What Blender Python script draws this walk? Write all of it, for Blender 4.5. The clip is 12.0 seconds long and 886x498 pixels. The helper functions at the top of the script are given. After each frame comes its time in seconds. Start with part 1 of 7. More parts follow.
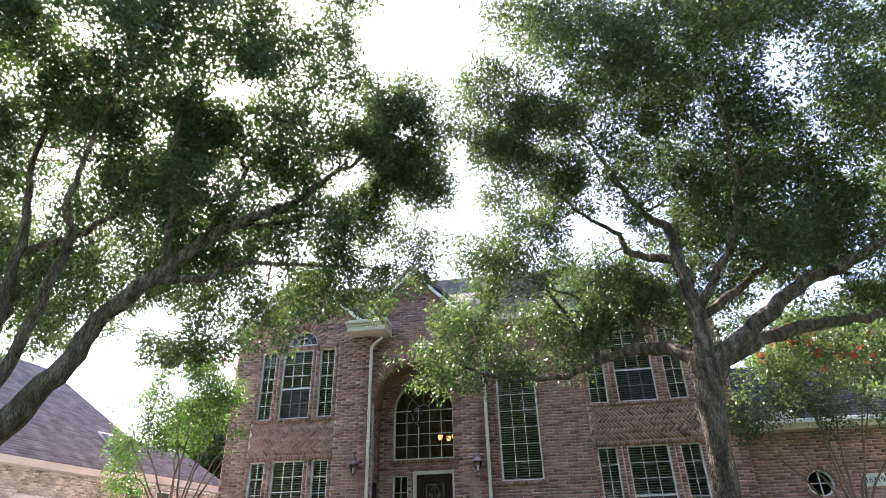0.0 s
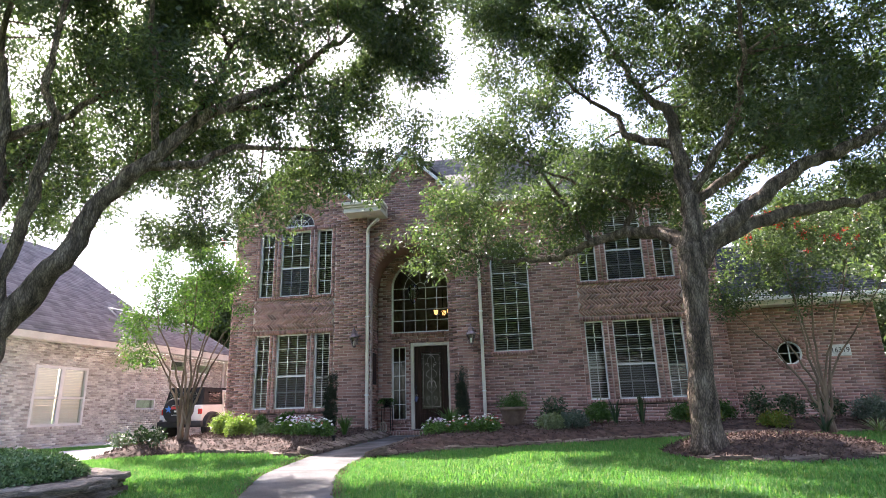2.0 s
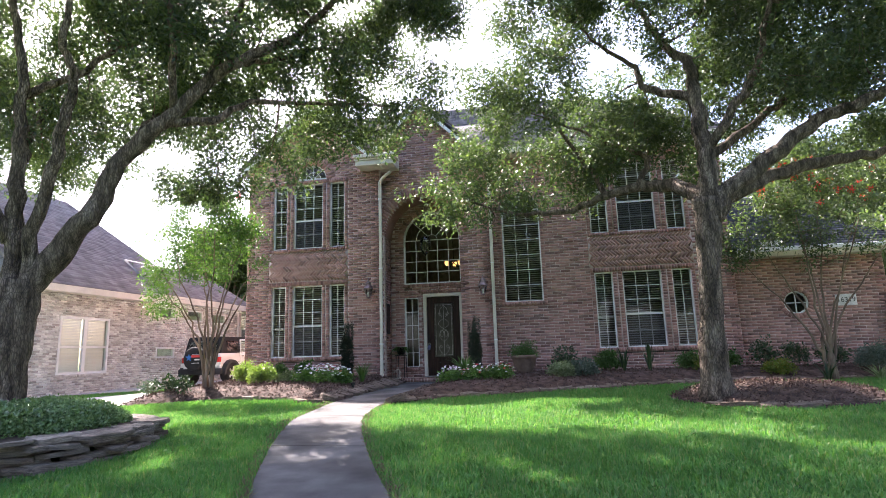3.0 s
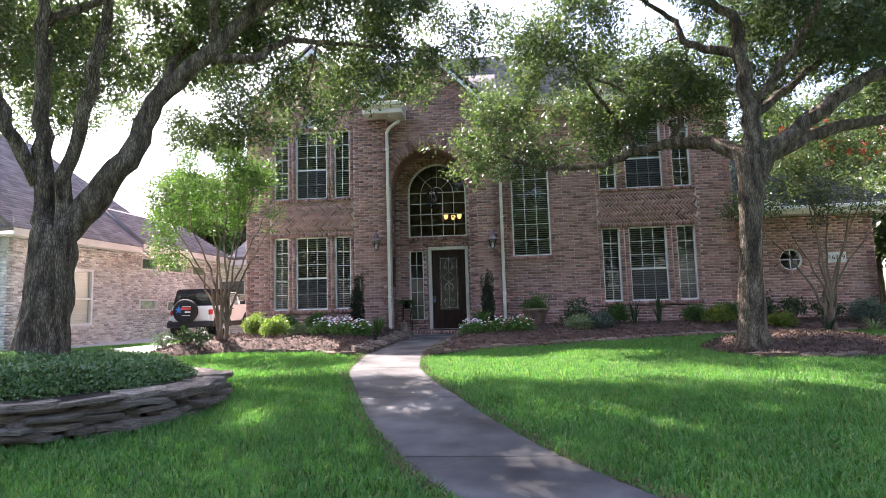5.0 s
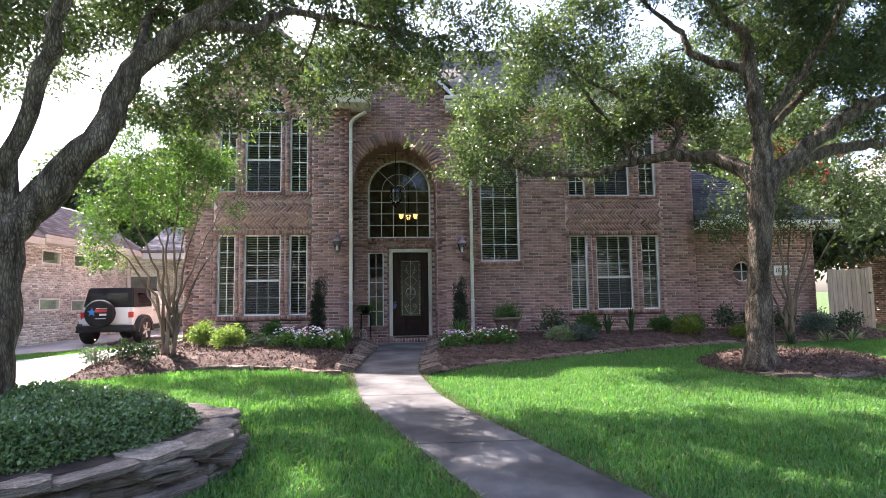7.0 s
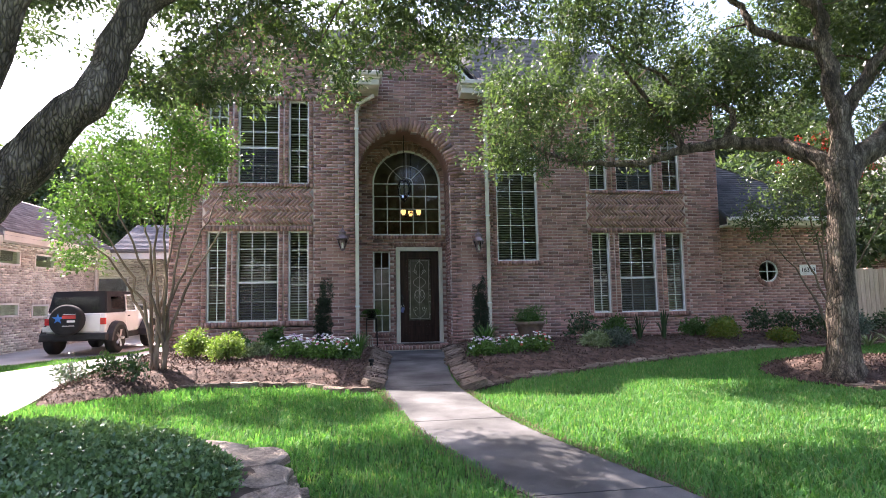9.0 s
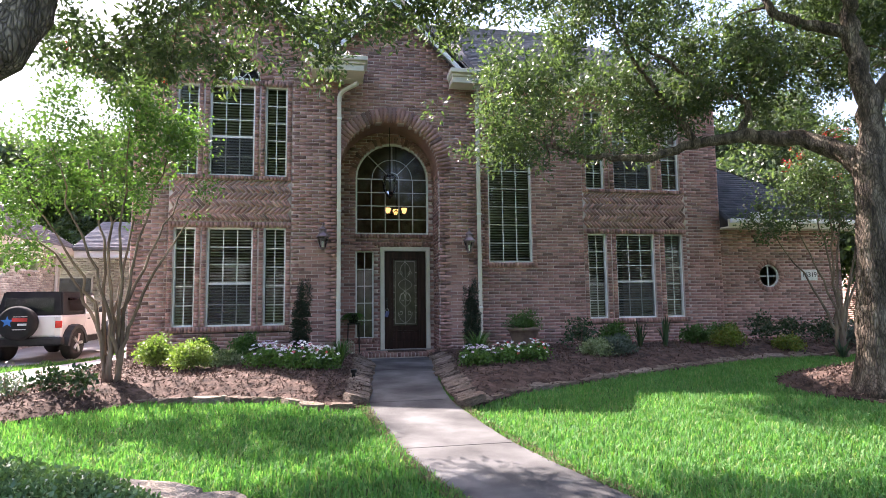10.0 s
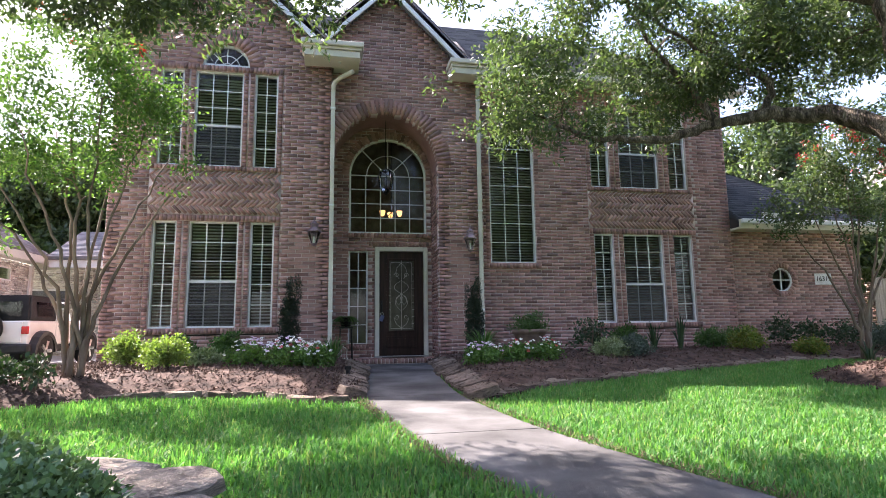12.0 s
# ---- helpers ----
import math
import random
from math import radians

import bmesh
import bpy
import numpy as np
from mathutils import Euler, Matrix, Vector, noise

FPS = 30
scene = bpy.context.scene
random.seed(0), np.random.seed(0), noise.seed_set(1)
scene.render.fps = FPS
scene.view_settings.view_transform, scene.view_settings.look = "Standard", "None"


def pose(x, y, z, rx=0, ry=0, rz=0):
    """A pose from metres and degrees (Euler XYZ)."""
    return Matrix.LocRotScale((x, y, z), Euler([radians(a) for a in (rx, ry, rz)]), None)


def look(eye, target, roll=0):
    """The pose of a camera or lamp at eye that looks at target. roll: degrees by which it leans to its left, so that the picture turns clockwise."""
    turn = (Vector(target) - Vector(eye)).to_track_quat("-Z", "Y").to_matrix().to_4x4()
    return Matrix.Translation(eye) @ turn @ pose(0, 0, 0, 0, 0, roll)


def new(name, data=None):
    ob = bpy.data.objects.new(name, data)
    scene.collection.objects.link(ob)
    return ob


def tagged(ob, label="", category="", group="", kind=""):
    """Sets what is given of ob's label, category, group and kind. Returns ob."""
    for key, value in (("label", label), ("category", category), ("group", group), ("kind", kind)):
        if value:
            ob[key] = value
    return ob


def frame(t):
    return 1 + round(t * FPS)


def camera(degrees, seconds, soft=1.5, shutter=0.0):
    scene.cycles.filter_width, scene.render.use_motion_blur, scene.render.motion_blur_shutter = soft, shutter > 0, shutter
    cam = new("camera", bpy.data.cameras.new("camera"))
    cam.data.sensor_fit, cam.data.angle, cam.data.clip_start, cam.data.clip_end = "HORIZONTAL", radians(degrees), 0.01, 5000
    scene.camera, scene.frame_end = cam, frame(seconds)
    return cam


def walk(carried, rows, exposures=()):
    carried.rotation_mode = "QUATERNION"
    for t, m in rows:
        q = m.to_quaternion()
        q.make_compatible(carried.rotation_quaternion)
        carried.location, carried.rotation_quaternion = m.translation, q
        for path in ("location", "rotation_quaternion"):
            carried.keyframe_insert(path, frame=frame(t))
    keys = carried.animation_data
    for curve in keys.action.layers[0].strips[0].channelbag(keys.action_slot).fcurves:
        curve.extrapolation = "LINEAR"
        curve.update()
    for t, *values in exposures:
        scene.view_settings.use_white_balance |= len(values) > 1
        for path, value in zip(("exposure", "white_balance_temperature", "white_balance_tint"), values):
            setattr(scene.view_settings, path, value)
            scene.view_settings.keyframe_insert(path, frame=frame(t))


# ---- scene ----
S = 1.1  # metres in one unit of the plan
cam = camera(76.7, 12.0, soft=0.8)
PATH = [
    (0, (2.85, 0.632, 0.483), (2.567, 2.371, 1.429), -1.6),
    (0.5, (2.814, 0.626, 0.524), (2.53, 2.412, 1.379), -1.6),
    (1, (2.83, 0.607, 0.571), (2.539, 2.438, 1.322), -1.6),
    (1.5, (2.844, 0.564, 0.601), (2.547, 2.437, 1.236), -1.7),
    (2, (2.876, 0.553, 0.601), (2.57, 2.454, 1.14), -1.7),
    (2.5, (2.855, 0.503, 0.618), (2.535, 2.426, 1.065), -1.7),
    (3, (2.701, 0.356, 0.653), (2.368, 2.294, 1.016), -1.8),
    (3.5, (2.453, 0.216, 0.639), (2.122, 2.167, 0.928), -1.7),
    (3.7, (2.315, 0.186, 0.649), (1.988, 2.143, 0.905), -1.7),
    (5.3, (0.973, 0.364, 0.703), (0.826, 2.349, 0.894), -1.5),
    (5.5, (0.814, 0.481, 0.746), (0.685, 2.468, 0.931), -1.4),
    (6, (0.459, 0.685, 0.87), (0.479, 2.677, 1.048), -1.1),
    (6.5, (0.007, 0.867, 0.968), (0.143, 2.855, 1.14), -0.9),
    (7, (-0.382, 1.099, 1.031), (-0.215, 3.085, 1.2), -0.8),
    (7.5, (-0.714, 1.406, 1.067), (-0.534, 3.391, 1.232), -0.9),
    (7.7, (-0.833, 1.529, 1.076), (-0.644, 3.513, 1.243), -0.9),
    (9.3, (-1.349, 2.679, 1.08), (-1.052, 4.649, 1.252), -0.9),
    (9.5, (-1.348, 2.87, 1.102), (-1.041, 4.839, 1.265), -0.7),
    (10, (-1.37, 3.284, 1.097), (-1.021, 5.245, 1.278), -0.7),
    (10.5, (-1.429, 3.705, 1.025), (-1.052, 5.659, 1.232), -0.7),
    (11, (-1.437, 3.958, 0.899), (-1.057, 5.908, 1.135), -0.7),
    (11.5, (-1.428, 4.073, 0.692), (-1.043, 6.018, 0.952), -0.7),
    (12, (-1.437, 4.099, 0.571), (-1.051, 6.041, 0.852), -0.8),
]
EXPOSURES = [(0.0, 2.15, 6500, 23), (12.0, 2.15, 6500, 23)]
walk(cam, [(t, look(Vector(eye) * S, Vector(target) * S, roll)) for t, eye, target, roll in PATH], EXPOSURES)

# ---- world, sun, exposure ----
SUN_WAY = Vector((-0.474, 0.488, 0.733))
world = bpy.data.worlds.new("sky")
scene.world = world
world.use_nodes = True
wt = world.node_tree
sky = wt.nodes.new("ShaderNodeTexSky")
sky.sky_type = 'NISHITA'
sky.sun_disc = False
sky.sun_elevation = math.asin(SUN_WAY.z)
sky.sun_rotation = math.atan2(SUN_WAY.x, SUN_WAY.y)
sky.air_density, sky.dust_density = 1.0, 2.5
wt.links.new(sky.outputs[0], wt.nodes["Background"].inputs[0])
wt.nodes["Background"].inputs[1].default_value = 0.14
sun = new("sun", bpy.data.lights.new("sun", "SUN"))
sun.data.energy, sun.data.angle, sun.data.color = 5.0, radians(0.55), (1.0, 0.95, 0.86)
sun.matrix_world = look(SUN_WAY * 60, (0, 0, 0))

# ---- small tools; drawing units times S are metres ----


def part(name, bm, material, parent=None, label="", smooth=False):
    """Links a bmesh in drawing units as one mesh object, under parent when given."""
    bmesh.ops.scale(bm, vec=(S, S, S), verts=bm.verts)
    me = bpy.data.meshes.new(name)
    bm.to_mesh(me)
    bm.free()
    if smooth:
        me.shade_smooth()
    return hang(name, me, material, parent, label)


def soup(name, verts, faces, material, parent=None, label="", smooth=False):
    """The same from arrays of points and of faces with one corner count."""
    me = bpy.data.meshes.new(name)
    verts, faces = np.asarray(verts, np.float32) * S, np.asarray(faces, np.int32)
    k = faces.shape[1]
    me.vertices.add(len(verts))
    me.vertices.foreach_set("co", verts.ravel())
    me.loops.add(faces.size)
    me.loops.foreach_set("vertex_index", faces.ravel())
    me.polygons.add(len(faces))
    me.polygons.foreach_set("loop_start", np.arange(0, faces.size, k, dtype=np.int32))
    me.update(calc_edges=True)
    if smooth:
        me.shade_smooth()
    return hang(name, me, material, parent, label)


def hang(name, me, material, parent, label):
    ob = new(name, me)
    if material is not None and not me.materials:
        me.materials.append(material)
    if parent is not None:
        ob.parent = parent
        base = parent.location.copy()
        if parent.parent is not None:
            base = Vector((0, 0, 0))
        ob.matrix_parent_inverse = Matrix.Translation(-base)
    if label:
        ob["label"] = label
    return ob


def thing(name, label, category, loc, group="", kind=""):
    ob = new(name)
    ob.location = Vector(loc) * S
    ob.empty_display_size = 0.2
    return tagged(ob, label, category, group, kind)


def box(bm, x0, x1, y0, y1, z0, z1, bevel=0.0):
    vs = [bm.verts.new((x, y, z)) for x in (x0, x1) for y in (y0, y1) for z in (z0, z1)]
    fs = [bm.faces.new([vs[i] for i in q]) for q in ((0, 1, 3, 2), (4, 6, 7, 5), (0, 4, 5, 1), (2, 3, 7, 6), (0, 2, 6, 4), (1, 5, 7, 3))]
    if bevel:
        es = list({e for f in fs for e in f.edges})
        bmesh.ops.bevel(bm, geom=es, offset=bevel, segments=1, affect='EDGES')
    return vs


def boxed(*a, **k):
    bm = bmesh.new()
    box(bm, *a, **k)
    return bm


def prism(bm, outline, z0, z1):
    """A slab over an outline of (x, y)."""
    lo = [bm.verts.new((x, y, z0)) for x, y in outline]
    hi = [bm.verts.new((x, y, z1)) for x, y in outline]
    bm.faces.new(hi)
    bm.faces.new(lo[::-1])
    n = len(lo)
    for i in range(n):
        bm.faces.new((lo[i], lo[(i + 1) % n], hi[(i + 1) % n], hi[i]))


def tube(bm, pts, radii, sides=8, ends=True, wob=0.0):
    """A tapered tube along points."""
    pts = [Vector(p) for p in pts]
    rings = []
    a = None
    for i, p in enumerate(pts):
        d = (pts[min(i + 1, len(pts) - 1)] - pts[max(i - 1, 0)]).normalized()
        if a is None:
            a = d.cross(Vector((0, 1, 0.2)) if abs(d.y) < 0.8 else Vector((1, 0, 0))).normalized()
        a = (a - d * a.dot(d)).normalized()
        b = d.cross(a)
        ring = []
        for k in range(sides):
            t = 2 * math.pi * k / sides
            r = radii[i] * (1 + wob * noise.noise(p * 3 + a * math.cos(t) * 2 + b * math.sin(t) * 2))
            ring.append(bm.verts.new(p + (a * math.cos(t) + b * math.sin(t)) * r))
        rings.append(ring)
    for q, w in zip(rings, rings[1:]):
        for k in range(sides):
            bm.faces.new((q[k], q[(k + 1) % sides], w[(k + 1) % sides], w[k]))
    if ends:
        bm.faces.new(rings[0][::-1])
        bm.faces.new(rings[-1])


def lathe(bm, profile, centre, sides=16):
    """A turned body from (radius, height) pairs."""
    cx, cy, cz = centre
    rings = [[bm.verts.new((cx + r * math.cos(2 * math.pi * k / sides), cy + r * math.sin(2 * math.pi * k / sides), cz + h)) for k in range(sides)] for r, h in profile]
    for q, w in zip(rings, rings[1:]):
        for k in range(sides):
            bm.faces.new((q[k], q[(k + 1) % sides], w[(k + 1) % sides], w[k]))
    bm.faces.new(rings[0][::-1])
    bm.faces.new(rings[-1])


def curve_points(pts, n=6):
    """Points along a smooth line through the given ones."""
    P = [np.array(p, float) for p in pts]
    P = [2 * P[0] - P[1]] + P + [2 * P[-1] - P[-2]]
    out = []
    for i in range(1, len(P) - 2):
        for k in range(n):
            t = k / n
            out.append(0.5 * (2 * P[i] + (P[i + 1] - P[i - 1]) * t + (2 * P[i - 1] - 5 * P[i] + 4 * P[i + 1] - P[i + 2]) * t * t + (3 * P[i] - P[i - 1] - 3 * P[i + 1] + P[i + 2]) * t ** 3))
    out.append(P[-2])
    return out


# ---- materials ----


def material(name, colours, rough=0.8, metal=0.0, source="noise", scale=4.0, fine=60.0, bump=0.3, bump_scale=None, spread=0.25, stretch=(1, 1, 1), translucent=0.0, spec=0.4, coat=0.0, relief=0.01, ridges=0.0):
    """A surface whose colour runs through a ramp by 'noise', 'island' or 'object', with fine grain and relief over it."""
    m = bpy.data.materials.new(name)
    m.use_nodes = True
    nt = m.node_tree
    N, Ln = nt.nodes, nt.links
    pb = N["Principled BSDF"]
    co = N.new("ShaderNodeTexCoord")
    mp = N.new("ShaderNodeMapping")
    mp.inputs["Scale"].default_value = stretch
    Ln.new(co.outputs["Object"], mp.inputs[0])
    big = N.new("ShaderNodeTexNoise")
    big.inputs["Scale"].default_value, big.inputs["Detail"].default_value = scale, 5
    Ln.new(mp.outputs[0], big.inputs[0])
    small = N.new("ShaderNodeTexNoise")
    small.inputs["Scale"].default_value, small.inputs["Detail"].default_value = fine, 4
    Ln.new(mp.outputs[0], small.inputs[0])
    ramp = N.new("ShaderNodeValToRGB")
    els = ramp.color_ramp.elements
    while len(els) < len(colours):
        els.new(0.5)
    for i, c in enumerate(colours):
        lo, hi = (0.3, 0.7) if source == "noise" else (0.0, 1.0)
        els[i].position = lo + (hi - lo) * i / max(1, len(colours) - 1)
        els[i].color = (*c, 1)
    if source == "island":
        g = N.new("ShaderNodeNewGeometry")
        Ln.new(g.outputs["Random Per Island"], ramp.inputs[0])
    elif source == "object":
        g = N.new("ShaderNodeObjectInfo")
        Ln.new(g.outputs["Random"], ramp.inputs[0])
    else:
        Ln.new(big.outputs[0], ramp.inputs[0])
    both = N.new("ShaderNodeMath")
    both.operation = 'MULTIPLY_ADD'
    Ln.new(small.outputs[0], both.inputs[0])
    both.inputs[1].default_value = 0.6
    Ln.new(big.outputs[0], both.inputs[2])
    mr = N.new("ShaderNodeMapRange")
    mr.inputs[1].default_value, mr.inputs[2].default_value = 0.55, 1.05
    mr.inputs[3].default_value, mr.inputs[4].default_value = 1 - spread, 1 + spread
    Ln.new(both.outputs[0], mr.inputs[0])
    mix = N.new("ShaderNodeVectorMath")
    mix.operation = 'SCALE'
    Ln.new(ramp.outputs[0], mix.inputs[0])
    Ln.new(mr.outputs[0], mix.inputs["Scale"])
    colour = mix
    if ridges:
        vor = N.new("ShaderNodeTexVoronoi")
        vor.feature = 'DISTANCE_TO_EDGE'
        vor.inputs["Scale"].default_value = ridges
        warp = N.new("ShaderNodeVectorMath")
        warp.operation = 'MULTIPLY_ADD'
        Ln.new(big.outputs["Color"], warp.inputs[0])
        warp.inputs[1].default_value = (0.06, 0.06, 0.06)
        Ln.new(mp.outputs[0], warp.inputs[2])
        Ln.new(warp.outputs[0], vor.inputs[0])
        crack = N.new("ShaderNodeMapRange")
        crack.inputs[2].default_value, crack.inputs[3].default_value = 0.22, 0.42
        Ln.new(vor.outputs[0], crack.inputs[0])
        colour = N.new("ShaderNodeVectorMath")
        colour.operation = 'SCALE'
        Ln.new(mix.outputs[0], colour.inputs[0])
        Ln.new(crack.outputs[0], colour.inputs["Scale"])
    Ln.new(colour.outputs[0], pb.inputs["Base Color"])
    pb.inputs["Roughness"].default_value = rough
    pb.inputs["Metallic"].default_value = metal
    pb.inputs["Specular IOR Level"].default_value = spec
    pb.inputs["Coat Weight"].default_value = coat
    if bump:
        bp = N.new("ShaderNodeBump")
        bp.inputs["Strength"].default_value = bump
        bp.inputs["Distance"].default_value = relief
        src = small
        if bump_scale:
            src = N.new("ShaderNodeTexNoise")
            src.inputs["Scale"].default_value, src.inputs["Detail"].default_value = bump_scale, 6
            Ln.new(mp.outputs[0], src.inputs[0])
        Ln.new((crack if ridges else src).outputs[0], bp.inputs["Height"])
        Ln.new(bp.outputs[0], pb.inputs["Normal"])
    if translucent:
        tr = N.new("ShaderNodeBsdfTranslucent")
        hot = N.new("ShaderNodeVectorMath")
        hot.operation = 'MULTIPLY'
        hot.inputs[1].default_value = (1.2, 1.45, 0.6)
        Ln.new(mix.outputs[0], hot.inputs[0])
        Ln.new(hot.outputs[0], tr.inputs[0])
        ms = N.new("ShaderNodeMixShader")
        ms.inputs[0].default_value = translucent
        Ln.new(pb.outputs[0], ms.inputs[1])
        Ln.new(tr.outputs[0], ms.inputs[2])
        Ln.new(ms.outputs[0], N["Material Output"].inputs[0])
    return m


def glass_material(name, tint=(0.9, 0.95, 0.95), rough=0.01, wavy=0.0):
    m = bpy.data.materials.new(name)
    m.use_nodes = True
    nt = m.node_tree
    N, Ln = nt.nodes, nt.links
    tp = N.new("ShaderNodeBsdfTransparent")
    tp.inputs[0].default_value = (*tint, 1)
    gl = N.new("ShaderNodeBsdfGlossy")
    gl.inputs["Roughness"].default_value = rough
    fr = N.new("ShaderNodeFresnel")
    fr.inputs[0].default_value = 1.5
    ms = N.new("ShaderNodeMixShader")
    Ln.new(fr.outputs[0], ms.inputs[0])
    Ln.new(tp.outputs[0], ms.inputs[1])
    Ln.new(gl.outputs[0], ms.inputs[2])
    if wavy:
        nz = N.new("ShaderNodeTexNoise")
        nz.inputs["Scale"].default_value = 25
        bp = N.new("ShaderNodeBump")
        bp.inputs["Strength"].default_value, bp.inputs["Distance"].default_value = wavy, 0.01
        Ln.new(nz.outputs[0], bp.inputs["Height"])
        Ln.new(bp.outputs[0], gl.inputs["Normal"])
    Ln.new(ms.outputs[0], N["Material Output"].inputs[0])
    return m


def glow(name, colour, strength):
    m = bpy.data.materials.new(name)
    m.use_nodes = True
    pb = m.node_tree.nodes["Principled BSDF"]
    pb.inputs["Base Color"].default_value = (*colour, 1)
    pb.inputs["Emission Color"].default_value = (*colour, 1)
    pb.inputs["Emission Strength"].default_value = strength
    return m


BRICKS = [(0.18, 0.098, 0.084), (0.40, 0.218, 0.182), (0.46, 0.262, 0.222), (0.34, 0.186, 0.155), (0.50, 0.30, 0.25), (0.21, 0.13, 0.115), (0.43, 0.236, 0.198)]
brick_many = material("brick_many", BRICKS, 0.9, source="island", scale=3, fine=90, bump=0.5, spread=0.22)
brick_one = material("brick_one", BRICKS, 0.9, source="object", scale=3, fine=90, bump=0.5, spread=0.22)
mortar = material("mortar", [(0.54, 0.42, 0.37), (0.62, 0.50, 0.45)], 0.95, fine=120, bump=0.4)
# tan brick, its tones raised to hold sky and driveway bounce light
TAN = [(0.52, 0.48, 0.42), (0.70, 0.665, 0.60), (0.76, 0.73, 0.67), (0.38, 0.345, 0.30), (0.64, 0.60, 0.535)]
brick_tan = material("brick_tan", TAN, 0.9, source="island", scale=3, fine=80, bump=0.4)
mortar_tan = material("mortar_tan", [(0.58, 0.55, 0.50), (0.66, 0.63, 0.58)], 0.95, fine=120)
cream = material("cream_paint", [(0.66, 0.61, 0.50), (0.72, 0.67, 0.56)], 0.55, scale=2, fine=40, bump=0.08, spread=0.08)
white = material("white_vinyl", [(0.74, 0.74, 0.72), (0.80, 0.80, 0.78)], 0.4, scale=3, fine=50, bump=0.05, spread=0.05)
slat_white = material("blind_slat", [(0.64, 0.64, 0.62), (0.72, 0.72, 0.70)], 0.5, source="island", bump=0.0, spread=0.06)
shingle = material("shingle", [(0.12, 0.108, 0.108), (0.17, 0.155, 0.155), (0.21, 0.19, 0.19), (0.145, 0.132, 0.138)], 0.95, source="island", scale=2, fine=200, bump=0.6, spread=0.25)
# paler copy of shingle: glancing light on the neighbour's roof put into the colour
shingle_lit = material("shingle_lit", [(0.18, 0.165, 0.17), (0.24, 0.22, 0.225), (0.29, 0.27, 0.27), (0.2, 0.185, 0.195)], 0.95, source="island", scale=2, fine=200, bump=0.6, spread=0.25)
shingle_dark = material("shingle_dark", [(0.045, 0.05, 0.06), (0.07, 0.075, 0.09), (0.09, 0.095, 0.11)], 0.95, source="island", scale=2, fine=200, bump=0.6)
bark = material("oak_bark", [(0.115, 0.082, 0.058), (0.195, 0.147, 0.108), (0.27, 0.215, 0.162)], 0.95, scale=10, fine=46, bump=1.0, bump_scale=30, spread=0.5, stretch=(1, 1, 0.24), relief=0.03, ridges=38.0)
bark_smooth = material("crape_bark", [(0.11, 0.078, 0.056), (0.18, 0.132, 0.095), (0.26, 0.195, 0.14)], 0.8, scale=5, fine=30, bump=0.3, stretch=(1, 1, 0.3))
oak_leaf = material("oak_leaf", [(0.056, 0.08, 0.054), (0.074, 0.104, 0.064), (0.115, 0.145, 0.066), (0.06, 0.09, 0.066)], 0.33, source="island", bump=0, spread=0.2, translucent=0.5, spec=0.6)
crape_leaf = material("crape_leaf", [(0.065, 0.125, 0.042), (0.10, 0.185, 0.055), (0.14, 0.21, 0.062)], 0.45, source="island", bump=0, spread=0.2, translucent=0.4)
grass_blade = material("grass_blade", [(0.07, 0.195, 0.06), (0.108, 0.27, 0.08), (0.165, 0.315, 0.10), (0.082, 0.225, 0.068), (0.28, 0.335, 0.15)], 0.5, source="island", bump=0, spread=0.18, translucent=0.45, spec=0.22)
turf = material("turf", [(0.035, 0.075, 0.015), (0.06, 0.11, 0.022), (0.075, 0.10, 0.03)], 0.95, scale=1.3, fine=70, bump=0.8, spread=0.35)
mulch = material("mulch", [(0.04, 0.022, 0.016), (0.075, 0.044, 0.033), (0.11, 0.07, 0.055)], 0.95, scale=6, fine=45, bump=1.0, spread=0.45)
chip_mat = material("bark_chip", [(0.035, 0.02, 0.015), (0.10, 0.06, 0.045), (0.2, 0.135, 0.105), (0.065, 0.04, 0.03)], 0.95, source="island", bump=0.3)
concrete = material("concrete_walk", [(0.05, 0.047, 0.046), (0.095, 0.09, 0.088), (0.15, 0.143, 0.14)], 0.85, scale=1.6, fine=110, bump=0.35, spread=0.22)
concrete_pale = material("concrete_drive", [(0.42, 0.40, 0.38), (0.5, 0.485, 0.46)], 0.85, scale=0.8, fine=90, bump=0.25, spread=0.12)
stone = material("flagstone", [(0.20, 0.15, 0.115), (0.32, 0.26, 0.21), (0.25, 0.205, 0.17), (0.42, 0.35, 0.285)], 0.9, source="object", scale=5, fine=22, bump=1.0, spread=0.55, relief=0.03)
stone_brown = material("brown_flagstone", [(0.13, 0.09, 0.068), (0.23, 0.17, 0.13), (0.18, 0.135, 0.105), (0.30, 0.235, 0.185)], 0.9, source="object", scale=5, fine=22, bump=1.0, spread=0.55, relief=0.03)
ivy_leaf = material("jasmine_leaf", [(0.085, 0.16, 0.065), (0.13, 0.22, 0.085), (0.18, 0.28, 0.12)], 0.25, source="island", bump=0, spread=0.2, translucent=0.15, spec=0.6)
soil = material("soil", [(0.05, 0.037, 0.028), (0.09, 0.066, 0.05)], 0.95, scale=6, fine=60, bump=0.8)
thatch = material("thatch", [(0.12, 0.09, 0.05), (0.26, 0.21, 0.12), (0.18, 0.14, 0.08)], 0.9, source="island", bump=0)
dark_wood = material("door_wood", [(0.022, 0.009, 0.007), (0.04, 0.018, 0.013)], 0.42, scale=3, fine=30, bump=0.15, stretch=(6, 6, 0.6), spec=0.2)
iron = material("dark_iron", [(0.02, 0.02, 0.02), (0.035, 0.033, 0.03)], 0.5, metal=0.6, bump=0.1)
copper = material("lantern_copper", [(0.22, 0.16, 0.17), (0.34, 0.26, 0.27)], 0.4, metal=0.6, bump=0.15)
